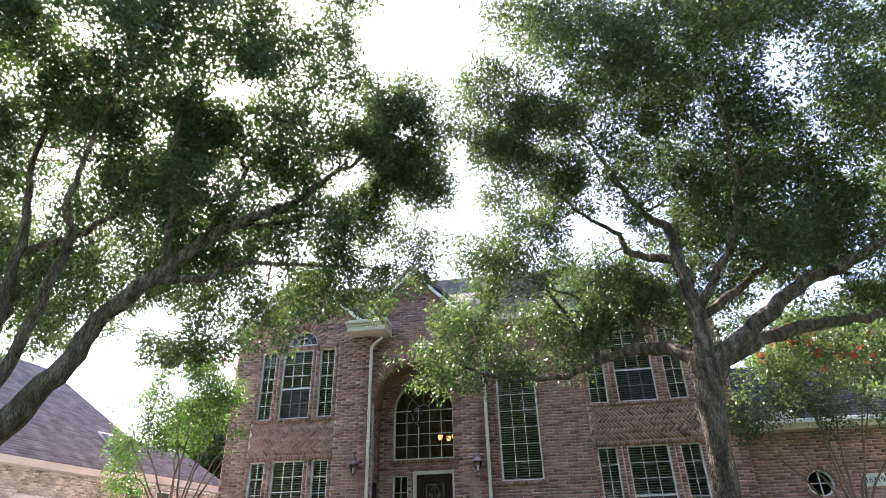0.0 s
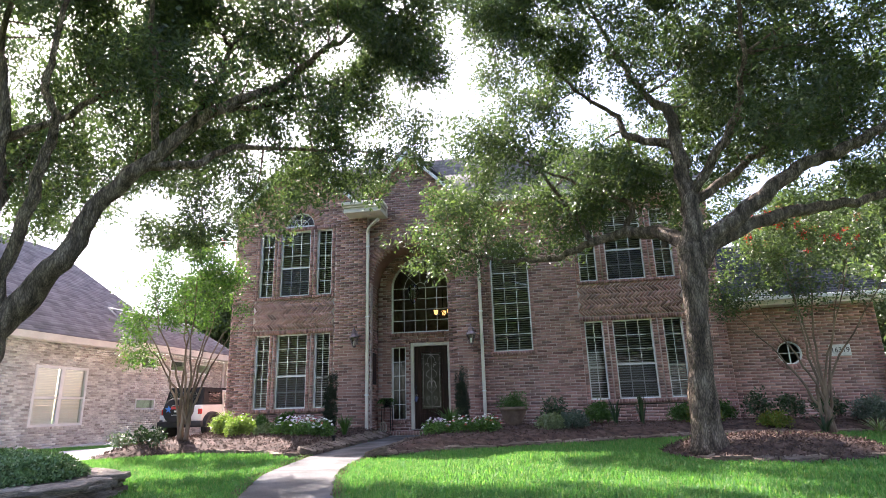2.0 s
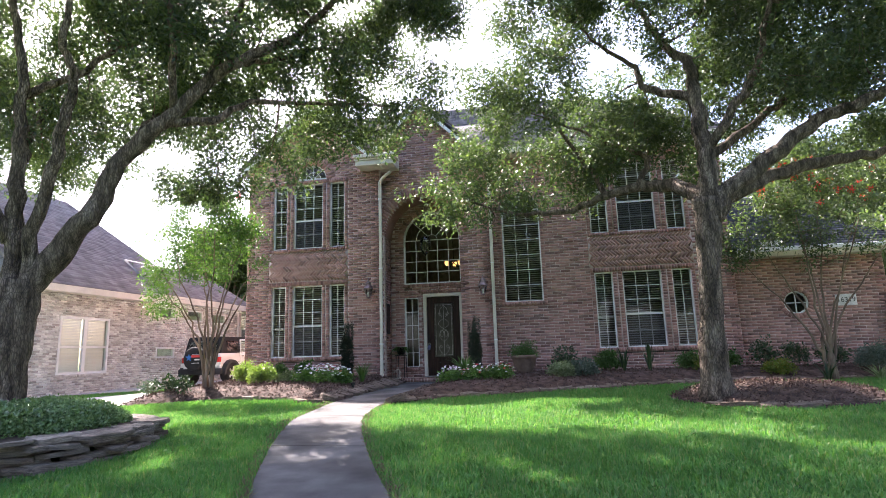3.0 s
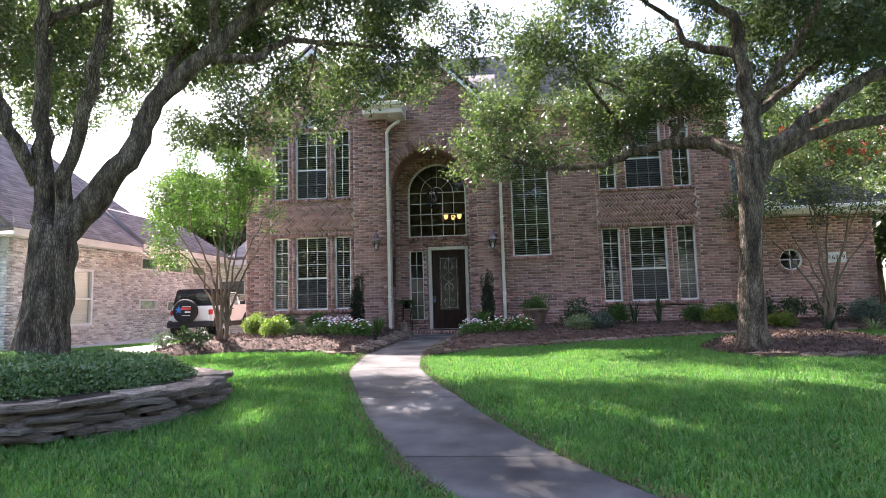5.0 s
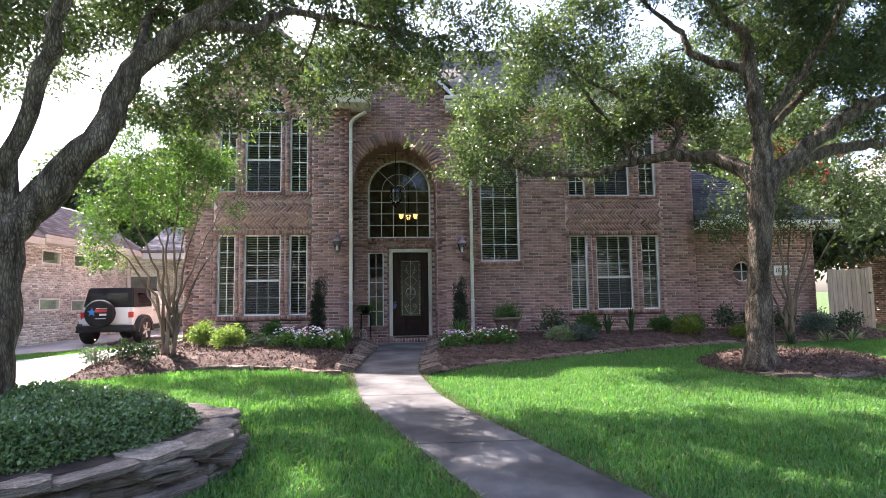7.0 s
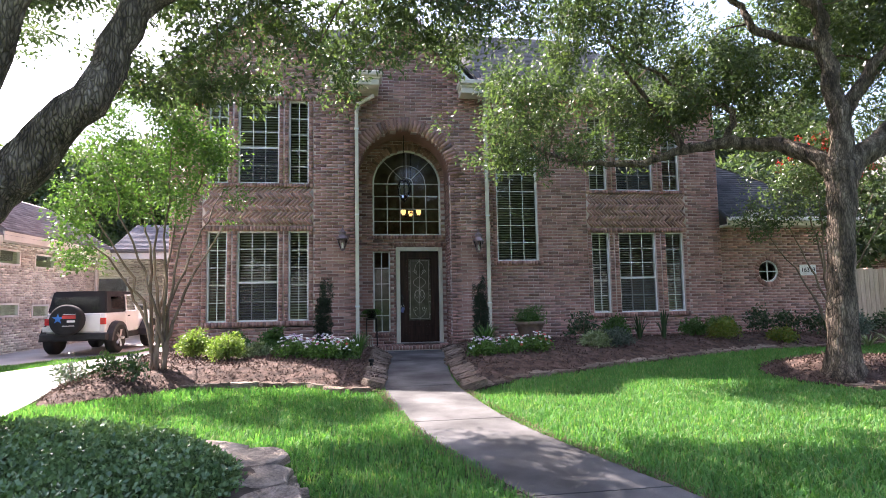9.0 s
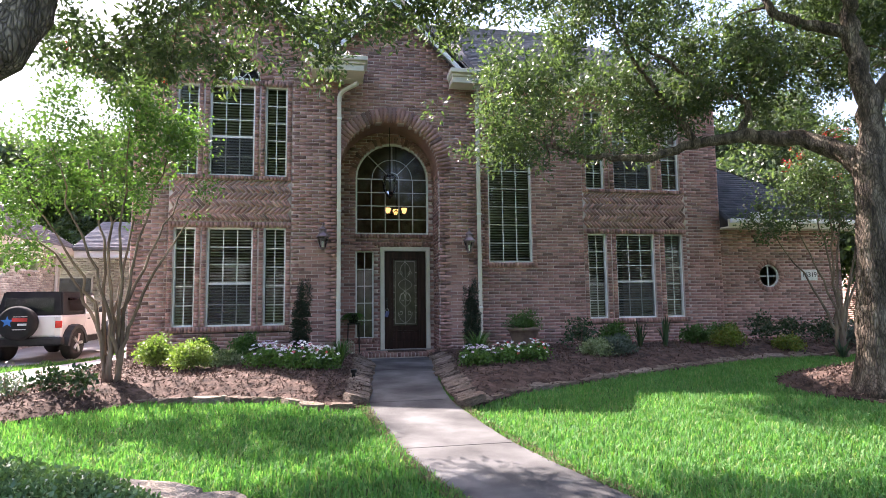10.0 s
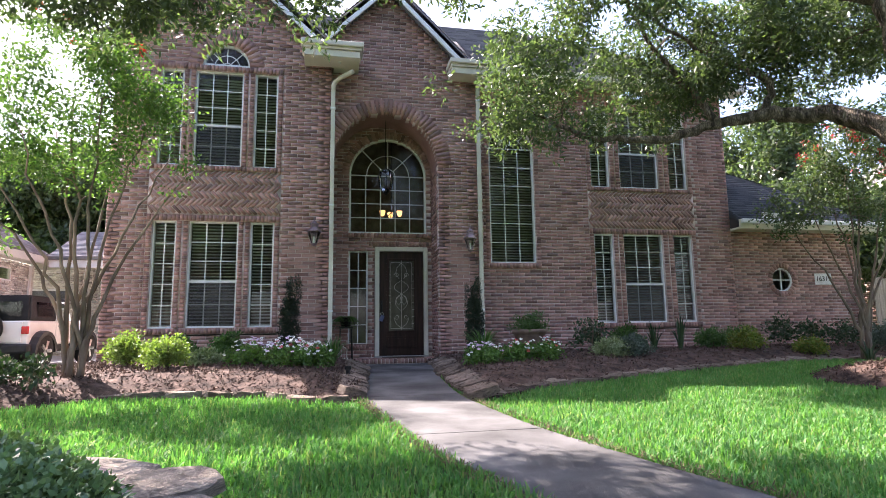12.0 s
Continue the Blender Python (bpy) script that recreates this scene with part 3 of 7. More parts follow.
# back of the entry
mD = Masonry((0, YD, 0), (1, 0, 0), (0, -1, 0))
AW0, AW1, AWB, AWS = -1.11, 0.53, 2.585, 3.85
mD.lay(XL1, 0.72, BASE, 5.1, all_cuts(arch_cut(AW0, AW1, AWB, AWS), rect_cut(-0.57, 0.55, -1, 2.30), rect_cut(-1.11, -0.71, 0.26, 2.21)), pick=lambda p, q, z: z < 2.5 and (p > 0.5 or q < -1.1))
mD.ring((AW0 + AW1) / 2, AWS, 0.83, 0.98, 0, math.pi, proud=0.01)
mD.row(AW0 - 0.04, AW1 + 0.06, AWB - 0.1, AWB, proud=0.025)
mD.row(-0.7, 0.66, 2.31, 2.41, proud=0.01)
mD.row(-1.15, -0.68, 0.18, 0.26, proud=0.025)
mD.build("wall_entry_back", "brick wall round the front door and the arched window", brick_many, mortar, brick_one)
# right part
mR = Masonry((0, YR, 0), (1, 0, 0), (0, -1, 0))
aR, bR = R_WIN[0][0] - 0.1, R_WIN[-1][1] + 0.1
TW0, TW1, TWB, TWS = 1.78, 2.78, 1.895, 4.38
mR.lay(XA1, XR1, BASE, 6.0, all_cuts(rect_cut(aR, bR, WLO - 0.115, UPHI + 0.105), arch_cut(TW0, TW1, TWB, TWS), arch_cut(4.84, 5.69, UPHI + 0.1, UPHI + 0.11)))
mR.ring(5.265, UPHI + 0.11, 0.425, 0.53, 0, math.pi, proud=0.008)
window_bay(mR, R_WIN)
mR.ring((TW0 + TW1) / 2, TWS, 0.5, 0.62, 0, math.pi, proud=0.008)
mR.row(TW0 - 0.1, TW1 + 0.1, TWB - 0.1, TWB, proud=0.03)
mR.stack(TW0 - 0.1, TW0 - 0.004, TWB, TWS, proud=0.006)
mR.stack(TW1 + 0.004, TW1 + 0.1, TWB, TWS, proud=0.006)
mR.build("wall_front_right", "pinkish brown brick front wall in the shade of the oak", brick_many, mortar)
# garage wing
mG = Masonry((0, YG, 0), (1, 0, 0), (0, -1, 0))
RWC, RWZ, RWR = 8.82, 1.58, 0.285


def round_cut(z):
    d = RWR * RWR - (z - RWZ) ** 2
    return [(RWC - math.sqrt(d), RWC + math.sqrt(d))] if d > 0 else []


mG.lay(XR1, XG1, BASE, 2.72, round_cut)
mG.ring(RWC, RWZ, RWR - 0.005, RWR + 0.11, 0, 2 * math.pi, wide=0.07, proud=0.01)
mG.build("wall_garage", "brown brick wall of the low side wing", brick_many, mortar)
ms = Masonry((XG1, 0, 0), (0, 1, 0), (1, 0, 0), 0.2)
ms.lay(YG + 0.004, 22.0, BASE, 2.72, lambda z: [])
ms.build("wall_garage_side", "brown brick side wall of the low wing", brick_many, mortar)
# rear, floors and inner walls, coloured dark to stand for unlit rooms
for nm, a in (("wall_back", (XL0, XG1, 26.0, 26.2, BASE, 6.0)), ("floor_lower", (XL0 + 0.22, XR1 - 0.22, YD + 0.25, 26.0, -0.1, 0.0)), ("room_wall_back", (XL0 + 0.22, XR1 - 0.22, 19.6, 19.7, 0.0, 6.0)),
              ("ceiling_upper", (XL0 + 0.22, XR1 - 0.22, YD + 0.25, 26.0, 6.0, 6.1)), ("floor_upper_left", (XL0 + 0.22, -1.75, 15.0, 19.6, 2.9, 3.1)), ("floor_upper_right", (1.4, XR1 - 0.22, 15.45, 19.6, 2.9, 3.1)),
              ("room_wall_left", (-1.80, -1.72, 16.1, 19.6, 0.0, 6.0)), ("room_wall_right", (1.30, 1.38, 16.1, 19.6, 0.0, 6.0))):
    tagged(part(nm, boxed(*a), dark_room_wall), "plain inner surface in a dark tone for the unlit rooms", "wall" if "wall" in nm else "floor", kind="structure")

# added behind the round window to shut light out, so it looks dark
tagged(part("room_wall_wing", boxed(XR1, XG1 - 0.21, 17.2, 17.3, -0.3, 2.66), dark_room_wall), "plain dark wall added behind the low wing's round window", "wall", kind="structure")
tagged(part("ceiling_wing", boxed(XR1, XG1 - 0.21, YG + 0.23, 21.8, 2.665, 2.69), dark_room_wall), "plain dark sheet added to keep light out of the low wing", "ceiling", kind="structure")

# ---- roofs ----


def shingles(name, label, corner, along, up, length, height, lo, hi, mat_, course=0.13, tab=0.3, thick=0.02):
    """Shingle courses over a sloping face: along and up are its unit ways, lo(v) and hi(v) its ends at height v up the slope."""
    o, a, u = np.array(corner, float), np.array(along, float), np.array(up, float)
    n = np.cross(a, u)
    n = n / np.linalg.norm(n)
    if n[2] < 0:
        n = -n
    rng = random.Random(3)
    V, Fc = [], []
    k = int(height / course)
    for i in range(k):
        v = i * course
        s, e = lo(v), hi(v)
        x = math.floor(s / tab) * tab + rng.uniform(0, tab)
        x -= tab
        while x < e:
            p, q = max(s, x), min(e, x + tab)
            if q - p > 0.01:
                b = len(V)
                r = rng.uniform(0, 0.006)
                for uu, h in ((v - 0.01, thick + r), (v + course, 0.004 + r * 0.3)):
                    for w in (p, q):
                        V.append(o + a * w + u * uu + n * h)
                for w in (p, q):
                    V.append(o + a * w + u * (v - 0.01) - n * 0.01)
                Fc += [(b, b + 1, b + 3, b + 2), (b, b + 4, b + 5, b + 1)]
            x += tab
    deck = len(V)
    ob = soup(name, V, Fc, mat_)
    tagged(ob, label, "roof", kind="structure")
    s0, e0, s1, e1 = lo(0), hi(0), lo(height), hi(height)
    q = [o + a * w + u * v - n * d for d in (0.012, 0.12) for w, v in ((s0, 0), (e0, 0), (e1, height), (s1, height))]
    soup("deck", q, [(0, 1, 2, 3), (7, 6, 5, 4), (0, 4, 5, 1), (1, 5, 6, 2), (2, 6, 7, 3), (3, 7, 4, 0)], mat_, ob)
    return ob


def gable_roof(name, cx, apex, slope, half, y0, y1, mat_, left=None):
    """Two slopes that fall to both sides of a ridge along y."""
    ln = math.hypot(1, slope)
    for sgn in (-1, 1):
        end = left if left and sgn < 0 else half
        h = end * ln
        shingles(name, "dark grey composition shingle roof slope", (cx + sgn * end, y0, apex - slope * end), (0, 1, 0), (-sgn / ln, 0, slope / ln), y1 - y0, h, lambda v: 0.0, lambda v: y1 - y0, mat_)


def rake(name, cx, apex, slope, half, y, wide=0.22, left=None):
    """White boards along the two slanting edges of a gable."""
    for sgn in (-1, 1):
        bm = bmesh.new()
        vs = []
        end = left if left and sgn < 0 else half
        for yy in (y, y + 0.04):
            for t, d in ((0, 0), (end, 0), (end, -wide), (0, -wide)):
                vs.append(bm.verts.new((cx + sgn * t, yy, apex - slope * t + d)))
        for q in ((0, 1, 2, 3), (7, 6, 5, 4), (0, 4, 5, 1), (1, 5, 6, 2), (2, 6, 7, 3), (3, 7, 4, 0)):
            bm.faces.new([vs[i] for i in q])
        bmesh.ops.recalc_face_normals(bm, faces=bm.faces)
        tagged(part(name, bm, white), "white painted board along the gable's edge", "trim", kind="structure")


gable_roof("roof_gable_left", -3.45, 7.82, 0.9, 2.12, YL - 0.30, 21.0, shingle)
rake("trim_rake_left", -3.45, 7.76, 0.9, 2.12, YL - 0.30)
gable_roof("roof_gable_entry", -0.38, 7.72, 1.0, 1.85, YA - 0.28, 19.0, shingle, left=1.3)
rake("trim_rake_entry", -0.38, 7.66, 1.0, 1.85, YA - 0.28, left=1.3)
ln = math.hypot(1, 0.8)
shingles("roof_main_front", "dark grey shingle roof of the house", (-5.6, YR - 0.35, 6.05), (1, 0, 0), (0, 1 / ln, 0.8 / ln), 13.4, 4.6, lambda v: 7.08 if v < 2.6 else 3.0, lambda v: 13.4 - v * 0.75, shingle)
shingles("roof_main_back", "dark grey shingle roof of the house", (-5.6, 22.0, 6.05), (1, 0, 0), (0, -1 / ln, 0.8 / ln), 13.4, 4.6, lambda v: 0.0, lambda v: 13.4 - v * 0.75, shingle, course=0.3)
# eave of the right part
tagged(part("trim_eave_right", boxed(XA1 + 0.02, XR1 + 0.4, YR - 0.42, YR + 0.02, 5.86, 6.02), cream), "cream painted eave with gutter", "trim", kind="structure")
# garage roof: front slope with a hip at its end
ln = math.hypot(1, 0.75)
shingles("roof_garage_front", "dark blue-grey shingle roof of the low wing", (XR1 + 0.01, YG - 0.42, 2.92), (1, 0, 0), (0, 1 / ln, 0.75 / ln), 3.9, 3.2, lambda v: 0.0, lambda v: 3.85 - v * 0.82, shingle_dark)
shingles("roof_garage_side", "dark blue-grey shingle roof of the low wing", (XG1 + 0.46, YG - 0.42, 2.92), (0, 1, 0), (-1 / ln, 0, 0.75 / ln), 8.0, 3.2, lambda v: v * 0.8, lambda v: 8.0, shingle_dark)
bm = bmesh.new()
box(bm, XR1 + 0.005, XG1 + 0.42, YG - 0.40, YG - 0.012, 2.69, 2.73)
box(bm, XR1 + 0.005, XG1 + 0.42, YG - 0.44, YG - 0.40, 2.69, 2.90)
tagged(part("trim_eave_garage", bm, cream), "cream painted fascia and soffit under the low roof", "trim", kind="structure")
bm = bmesh.new()
box(bm, XR1 + 0.02, XG1 + 0.4, YG - 0.52, YG - 0.443, 2.80, 2.90, 0.01)
tagged(part("gutter_garage", bm, white), "white gutter along the low eave", "gutter", kind="structure")
flash = thing("roof_flashing", "white metal flashing plate on the low roof's edge", "flashing", (8.2, YG - 0.4, 2.95))
part("plate", boxed(8.05, 8.5, YG - 0.47, YG - 0.41, 2.93, 3.06), white, flash)


def eave_return(name, x0, x1, y0, y1, z0):
    """A boxed eave return with its gutter moulding and little roof."""
    bm = bmesh.new()
    box(bm, x0, x1, y0, y1, z0, z0 + 0.13, 0.006)
    box(bm, x0 - 0.02, x1 + 0.03, y0 - 0.03, y1, z0 + 0.134, z0 + 0.19, 0.006)
    box(bm, x0 - 0.05, x1 + 0.07, y0 - 0.08, y1, z0 + 0.194, z0 + 0.29, 0.012)
    return tagged(part(name, bm, cream), "cream boxed eave return with a gutter moulding", "trim", kind="structure")


eave_return("trim_return_left", -2.02, -0.98, YL - 0.5, YL - 0.016, 5.68)
tagged(part("trim_eave_entry_left", boxed(-1.47, -0.98, YL - 0.012, YA - 0.016, 5.68, 5.97), cream), "cream eave running back to the entry wall", "trim", kind="structure")
eave_return("trim_return_entry", 0.88, 1.66, YA - 0.42, YA - 0.016, 5.68)


def downspout(label, x, y, z0, z1, top=None):
    d = thing("downspout", label, "downspout", (x, y, z0))
    bm = bmesh.new()
    box(bm, x - 0.04, x + 0.04, y - 0.055, y - 0.004, z0, z1, 0.008)
    part("pipe", bm, cream, d)
    if top:
        bm = bmesh.new()
        tube(bm, curve_points([(x, y - 0.03, z1 - 0.02), (x + 0.01, y - 0.04, z1 + 0.10), top[0], top[1]], 5), [0.045] * 16, 8)
        part("elbow", bm, cream, d, smooth=True)
    for z in (z0 + 0.9, z0 + 2.9, z1 - 0.4):
        part("strap", boxed(x - 0.05, x + 0.05, y - 0.062, y - 0.001, z, z + 0.035), white, d)
    return d


downspout("white square downspout in the corner beside the entry arch", -1.47, YL - 0.006, 0.0, 5.22, ((-1.36, YL - 0.1, 5.42), (-1.1, YL - 0.3, 5.5)))
downspout("white square downspout at the entry wall's edge", 1.50, YA - 0.006 + 0.02, 0.02, 5.67)

# ---- windows and door ----


def blinds(parent, x0, x1, y, z0, z1, pitch=0.058):
    V, Fc = [], []
    z = z0 + 0.02
    while z < z1 - 0.03:
        k = len(V)
        V += [(x0, y - 0.018, z + 0.011), (x1, y - 0.018, z + 0.011), (x1, y + 0.018, z - 0.011), (x0, y + 0.018, z - 0.011)]
        Fc.append((k, k + 1, k + 2, k + 3))
        z += pitch
    b = soup("blind", V, Fc, slat_white, parent, "white slatted blind")
    return b


def pane(name, x0, x1, y, z0, z1, mat_, parent):
    """One sheet of glass that faces the street."""
    g = soup(name, [(x0, y, z0), (x1, y, z0), (x1, y, z1), (x0, y, z1)], [(0, 1, 2, 3)], mat_, parent)
    g.visible_shadow = False
    return g


def bars(parent, x0, x1, y, z0, z1, cols, rows, wide=0.018, skip=()):
    for i in range(1, cols):
        x = x0 + (x1 - x0) * i / cols
        part("glazing_bar", boxed(x - wide / 2, x + wide / 2, y - 0.012, y + 0.006, z0, z1), white, parent)
    for i in range(1, rows):
        z = z0 + (z1 - z0) * i / rows
        part("glazing_bar", boxed(x0, x1, y - 0.010, y + 0.004, z - wide / 2, z + wide / 2), white, parent)


def window(name, label, x0, x1, yw, z0, z1, cols, rows, sash=False, blind=True):
    """A white window set back in its opening, with bars, panes and a blind behind."""
    y = yw + 0.085
    w = thing(name, label, "window", ((x0 + x1) / 2, y, z0), kind="structure")
    fr = 0.032
    bm = bmesh.new()
    for a in ((x0, x0 + fr, z0, z1), (x1 - fr, x1, z0, z1), (x0 + fr, x1 - fr, z1 - fr, z1), (x0 + fr, x1 - fr, z0, z0 + fr)):
        box(bm, a[0] + 0.002, a[1] - 0.002, y - 0.035, y + 0.05, a[2], a[3])
    part("window_frame", bm, white, w)
    if sash:
        zm = z0 + (z1 - z0) * 0.43
        part("meeting_rail", boxed(x0 + fr, x1 - fr, y - 0.028, y + 0.03, zm - 0.022, zm + 0.022), white, w)
        bars(w, x0 + fr, x1 - fr, y, zm + 0.022, z1 - fr, cols, 3)
        bars(w, x0 + fr, x1 - fr, y + 0.012, z0 + fr, zm - 0.022, cols, 2)
        pl = soup("insect_screen", [(x0 + fr, y - 0.022, z0 + fr), (x1 - fr, y - 0.022, z0 + fr), (x1 - fr, y - 0.022, zm - 0.02), (x0 + fr, y - 0.022, zm - 0.02)], [(0, 1, 2, 3)], screen_cloth, w, "dark insect screen")
    else:
        bars(w, x0 + fr, x1 - fr, y, z0 + fr, z1 - fr, cols, rows)
    pane("pane", x0 + fr, x1 - fr, y + 0.014, z0 + fr, z1 - fr, pane_glass, w)
    if blind:
        blinds(w, x0 + fr + 0.005, x1 - fr - 0.005, y + 0.075, z0 + fr, z1 - fr)
    return w


screen_cloth = bpy.data.materials.new("screen_cloth")
screen_cloth.use_nodes = True
_n, _l = screen_cloth.node_tree.nodes, screen_cloth.node_tree.links
_tp, _ms = _n.new("ShaderNodeBsdfTransparent"), _n.new("ShaderNodeMixShader")
_ms.inputs[0].default_value = 0.5
_n["Principled BSDF"].inputs["Base Color"].default_value = (0.05, 0.05, 0.055, 1)
_l.new(_tp.outputs[0], _ms.inputs[1])
_l.new(_n["Principled BSDF"].outputs[0], _ms.inputs[2])
_l.new(_ms.outputs[0], _n["Material Output"].inputs[0])

wn = 0
for wins, yw in ((L_WIN, YL), (R_WIN, YR)):
    for z0, z1 in ((WLO, WHI), (UPLO, UPHI)):
        for i, (a, b) in enumerate(wins):
            wn += 1
            window("window_%d" % wn, "white sash window with closed slatted blinds" if i == 1 else "narrow white window with slatted blinds", a, b, yw, z0, z1, 3 if i == 1 else 2, 5, sash=i == 1)


def arch_window(name, label, x0, x1, yw, z0, spring, cols, rows, blind=False, spokes=4):
    """A round-headed window with a sunburst of bars."""
    y = yw + 0.085
    c, r = (x0 + x1) / 2, (x1 - x0) / 2
    w = thing(name, label, "window", (c, y, z0), kind="structure")
    fr = 0.035
    arc = [(c + r * math.cos(t), spring + r * math.sin(t)) for t in np.linspace(0, math.pi, 33)]
    arc2 = [(c + (r - fr) * math.cos(t), spring + (r - fr) * math.sin(t)) for t in np.linspace(0, math.pi, 33)]
    bm = bmesh.new()
    if spring > z0 + 0.01:
        box(bm, x0, x0 + fr, y - 0.035, y + 0.04, z0, spring)
        box(bm, x1 - fr, x1, y - 0.035, y + 0.04, z0, spring)
    box(bm, x0 + fr, x1 - fr, y - 0.035, y + 0.04, z0, z0 + fr)
    o, n = [[[bm.verts.new((px, yy, pz)) for px, pz in ln_] for yy in (y - 0.035, y + 0.04)] for ln_ in (arc, arc2)]
    for k in range(32):
        bm.faces.new((o[0][k], o[0][k + 1], n[0][k + 1], n[0][k]))
        bm.faces.new((n[0][k], n[0][k + 1], n[1][k + 1], n[1][k]))
        bm.faces.new((o[0][k], o[1][k], o[1][k + 1], o[0][k + 1]))
    part("window_frame", bm, white, w)
    if spring > z0 + 0.01:
        bars(w, x0 + fr, x1 - fr, y, z0 + fr, spring, cols, rows)
        part("transom", boxed(x0 + fr, x1 - fr, y - 0.015, y + 0.008, spring - 0.011, spring + 0.011), white, w)
    for q in (0.58, 0.2):
        bm = bmesh.new()
        rr = (r - fr) * q
        tube(bm, [(c + rr * math.cos(t), y, spring + rr * math.sin(t)) for t in np.linspace(0, math.pi, 21)], [0.009] * 21, 6)
        part("glazing_bar", bm, white, w)
    for k in range(1, spokes):
        t = math.pi * k / spokes
        q0, q1 = (r - fr) * 0.2, (r - fr)
        bm = bmesh.new()
        tube(bm, [(c + q * math.cos(t), y, spring + q * math.sin(t)) for q in (q0, q1)], [0.009] * 2, 6)
        part("glazing_bar", bm, white, w)
    bm = bmesh.new()
    pts = [(px, pz) for px, pz in arc2] + ([(x0 + fr, z0 + fr), (x1 - fr, z0 + fr)] if spring > z0 + 0.01 else [])
    bm.faces.new([bm.verts.new((px, y + 0.015, pz)) for px, pz in pts])
    g = part("pane", bm, pane_glass, w)
    g.visible_shadow = False
    if blind:
        blinds(w, x0 + fr, x1 - fr, y + 0.075, z0 + fr, spring - 0.02)
    return w


arch_window("window_%d" % (wn + 1), "tall round-headed window with a sunburst of white bars", AW0, AW1, YD, AWB, AWS, 5, 4, spokes=4)
arch_window("window_%d" % (wn + 2), "tall round-headed stair window with slatted blinds", TW0, TW1, YR, TWB, TWS, 3, 6, blind=True)
arch_window("window_%d" % (wn + 3), "half-round window over the upper windows", -3.89, -3.04, YL, UPHI + 0.13, UPHI + 0.13, 1, 1)
arch_window("window_%d" % (wn + 12), "half-round window over the upper windows in the oak's shade", 4.84, 5.69, YR, UPHI + 0.11, UPHI + 0.11, 1, 1)
window("window_%d" % (wn + 4), "narrow white sidelight beside the front door", -1.11, -0.71, YD, 0.26, 2.21, 2, 5, blind=False)
rw = thing("window_%d" % (wn + 5), "round window with a cross of white bars", "window", (RWC, YG, RWZ), kind="structure")
bm = bmesh.new()
tube(bm, [(RWC + (RWR - 0.02) * math.cos(t), YG + 0.06, RWZ + (RWR - 0.02) * math.sin(t)) for t in np.linspace(0, 2 * math.pi, 41)], [0.026] * 41, 6, ends=False)
part("window_frame", bm, white, rw, smooth=True)
part("glazing_bar", boxed(RWC - RWR + 0.02, RWC + RWR - 0.02, YG + 0.05, YG + 0.07, RWZ - 0.011, RWZ + 0.011), white, rw)
part("glazing_bar", boxed(RWC - 0.011, RWC + 0.011, YG + 0.048, YG + 0.072, RWZ - RWR + 0.02, RWZ + RWR - 0.02), white, rw)
bm = bmesh.new()
bm.faces.new([bm.verts.new((RWC + (RWR - 0.02) * math.cos(t), YG + 0.075, RWZ + (RWR - 0.02) * math.sin(t))) for t in np.linspace(0, 2 * math.pi, 40, endpoint=False)])
part("pane", bm, pane_glass, rw).visible_shadow = False

# front door
door = thing("door_1", "dark brown wooden front door with a leaded glass panel", "door", (0, YD, 0), kind="structure")
dy = YD + 0.02
bm = bmesh.new()
box(bm, -0.565, -0.475, dy - 0.06, dy + 0.1, 0.0, 2.29, 0.006)
box(bm, 0.46, 0.548, dy - 0.06, dy + 0.1, 0.0, 2.29, 0.006)
box(bm, -0.474, 0.459, dy - 0.06, dy + 0.1, 2.20, 2.29, 0.006)
part("casing", bm, cream, door)
GX0, GX1, GZ0, GZ1 = -0.285, 0.27, 0.53, 2.02
leaf = bmesh.new()
for a in ((-0.47, GX0, 0.03, 2.195), (GX1, 0.455, 0.03, 2.195), (GX0, GX1, GZ1, 2.195), (GX0, GX1, 0.03, GZ0)):
    box(leaf, a[0], a[1], dy, dy + 0.05, a[2], a[3])
leaf_ob = part("leaf", leaf, dark_wood, door)
bm = bmesh.new()
for a in ((GX0 - 0.03, GX0 + 0.012, GZ0 - 0.03, GZ1 + 0.03), (GX1 - 0.012, GX1 + 0.03, GZ0 - 0.03, GZ1 + 0.03), (GX0 + 0.013, GX1 - 0.013, GZ1 - 0.012, GZ1 + 0.03), (GX0 + 0.013, GX1 - 0.013, GZ0 - 0.03, GZ0 + 0.012)):
    box(bm, a[0], a[1], dy - 0.018, dy - 0.001, a[2], a[3], 0.005)
part("glass_moulding", bm, dark_wood, door)
bm = bmesh.new()
box(bm, -0.33, 0.315, dy - 0.014, dy - 0.001, 0.19, 0.43, 0.012)
box(bm, -0.27, 0.255, dy - 0.024, dy - 0.015, 0.235, 0.385, 0.008)
part("raised_panel", bm, dark_wood, door)
pane("leaded_glass", GX0, GX1, dy + 0.018, GZ0, GZ1, door_glass, door)
bm = bmesh.new()
gcx, gcz = (GX0 + GX1) / 2, (GZ0 + GZ1) / 2


def came(pts, r=0.004):
    tube(bm, [(gcx + x, dy + 0.014, gcz + z) for x, z in pts], [r] * len(pts), 5)


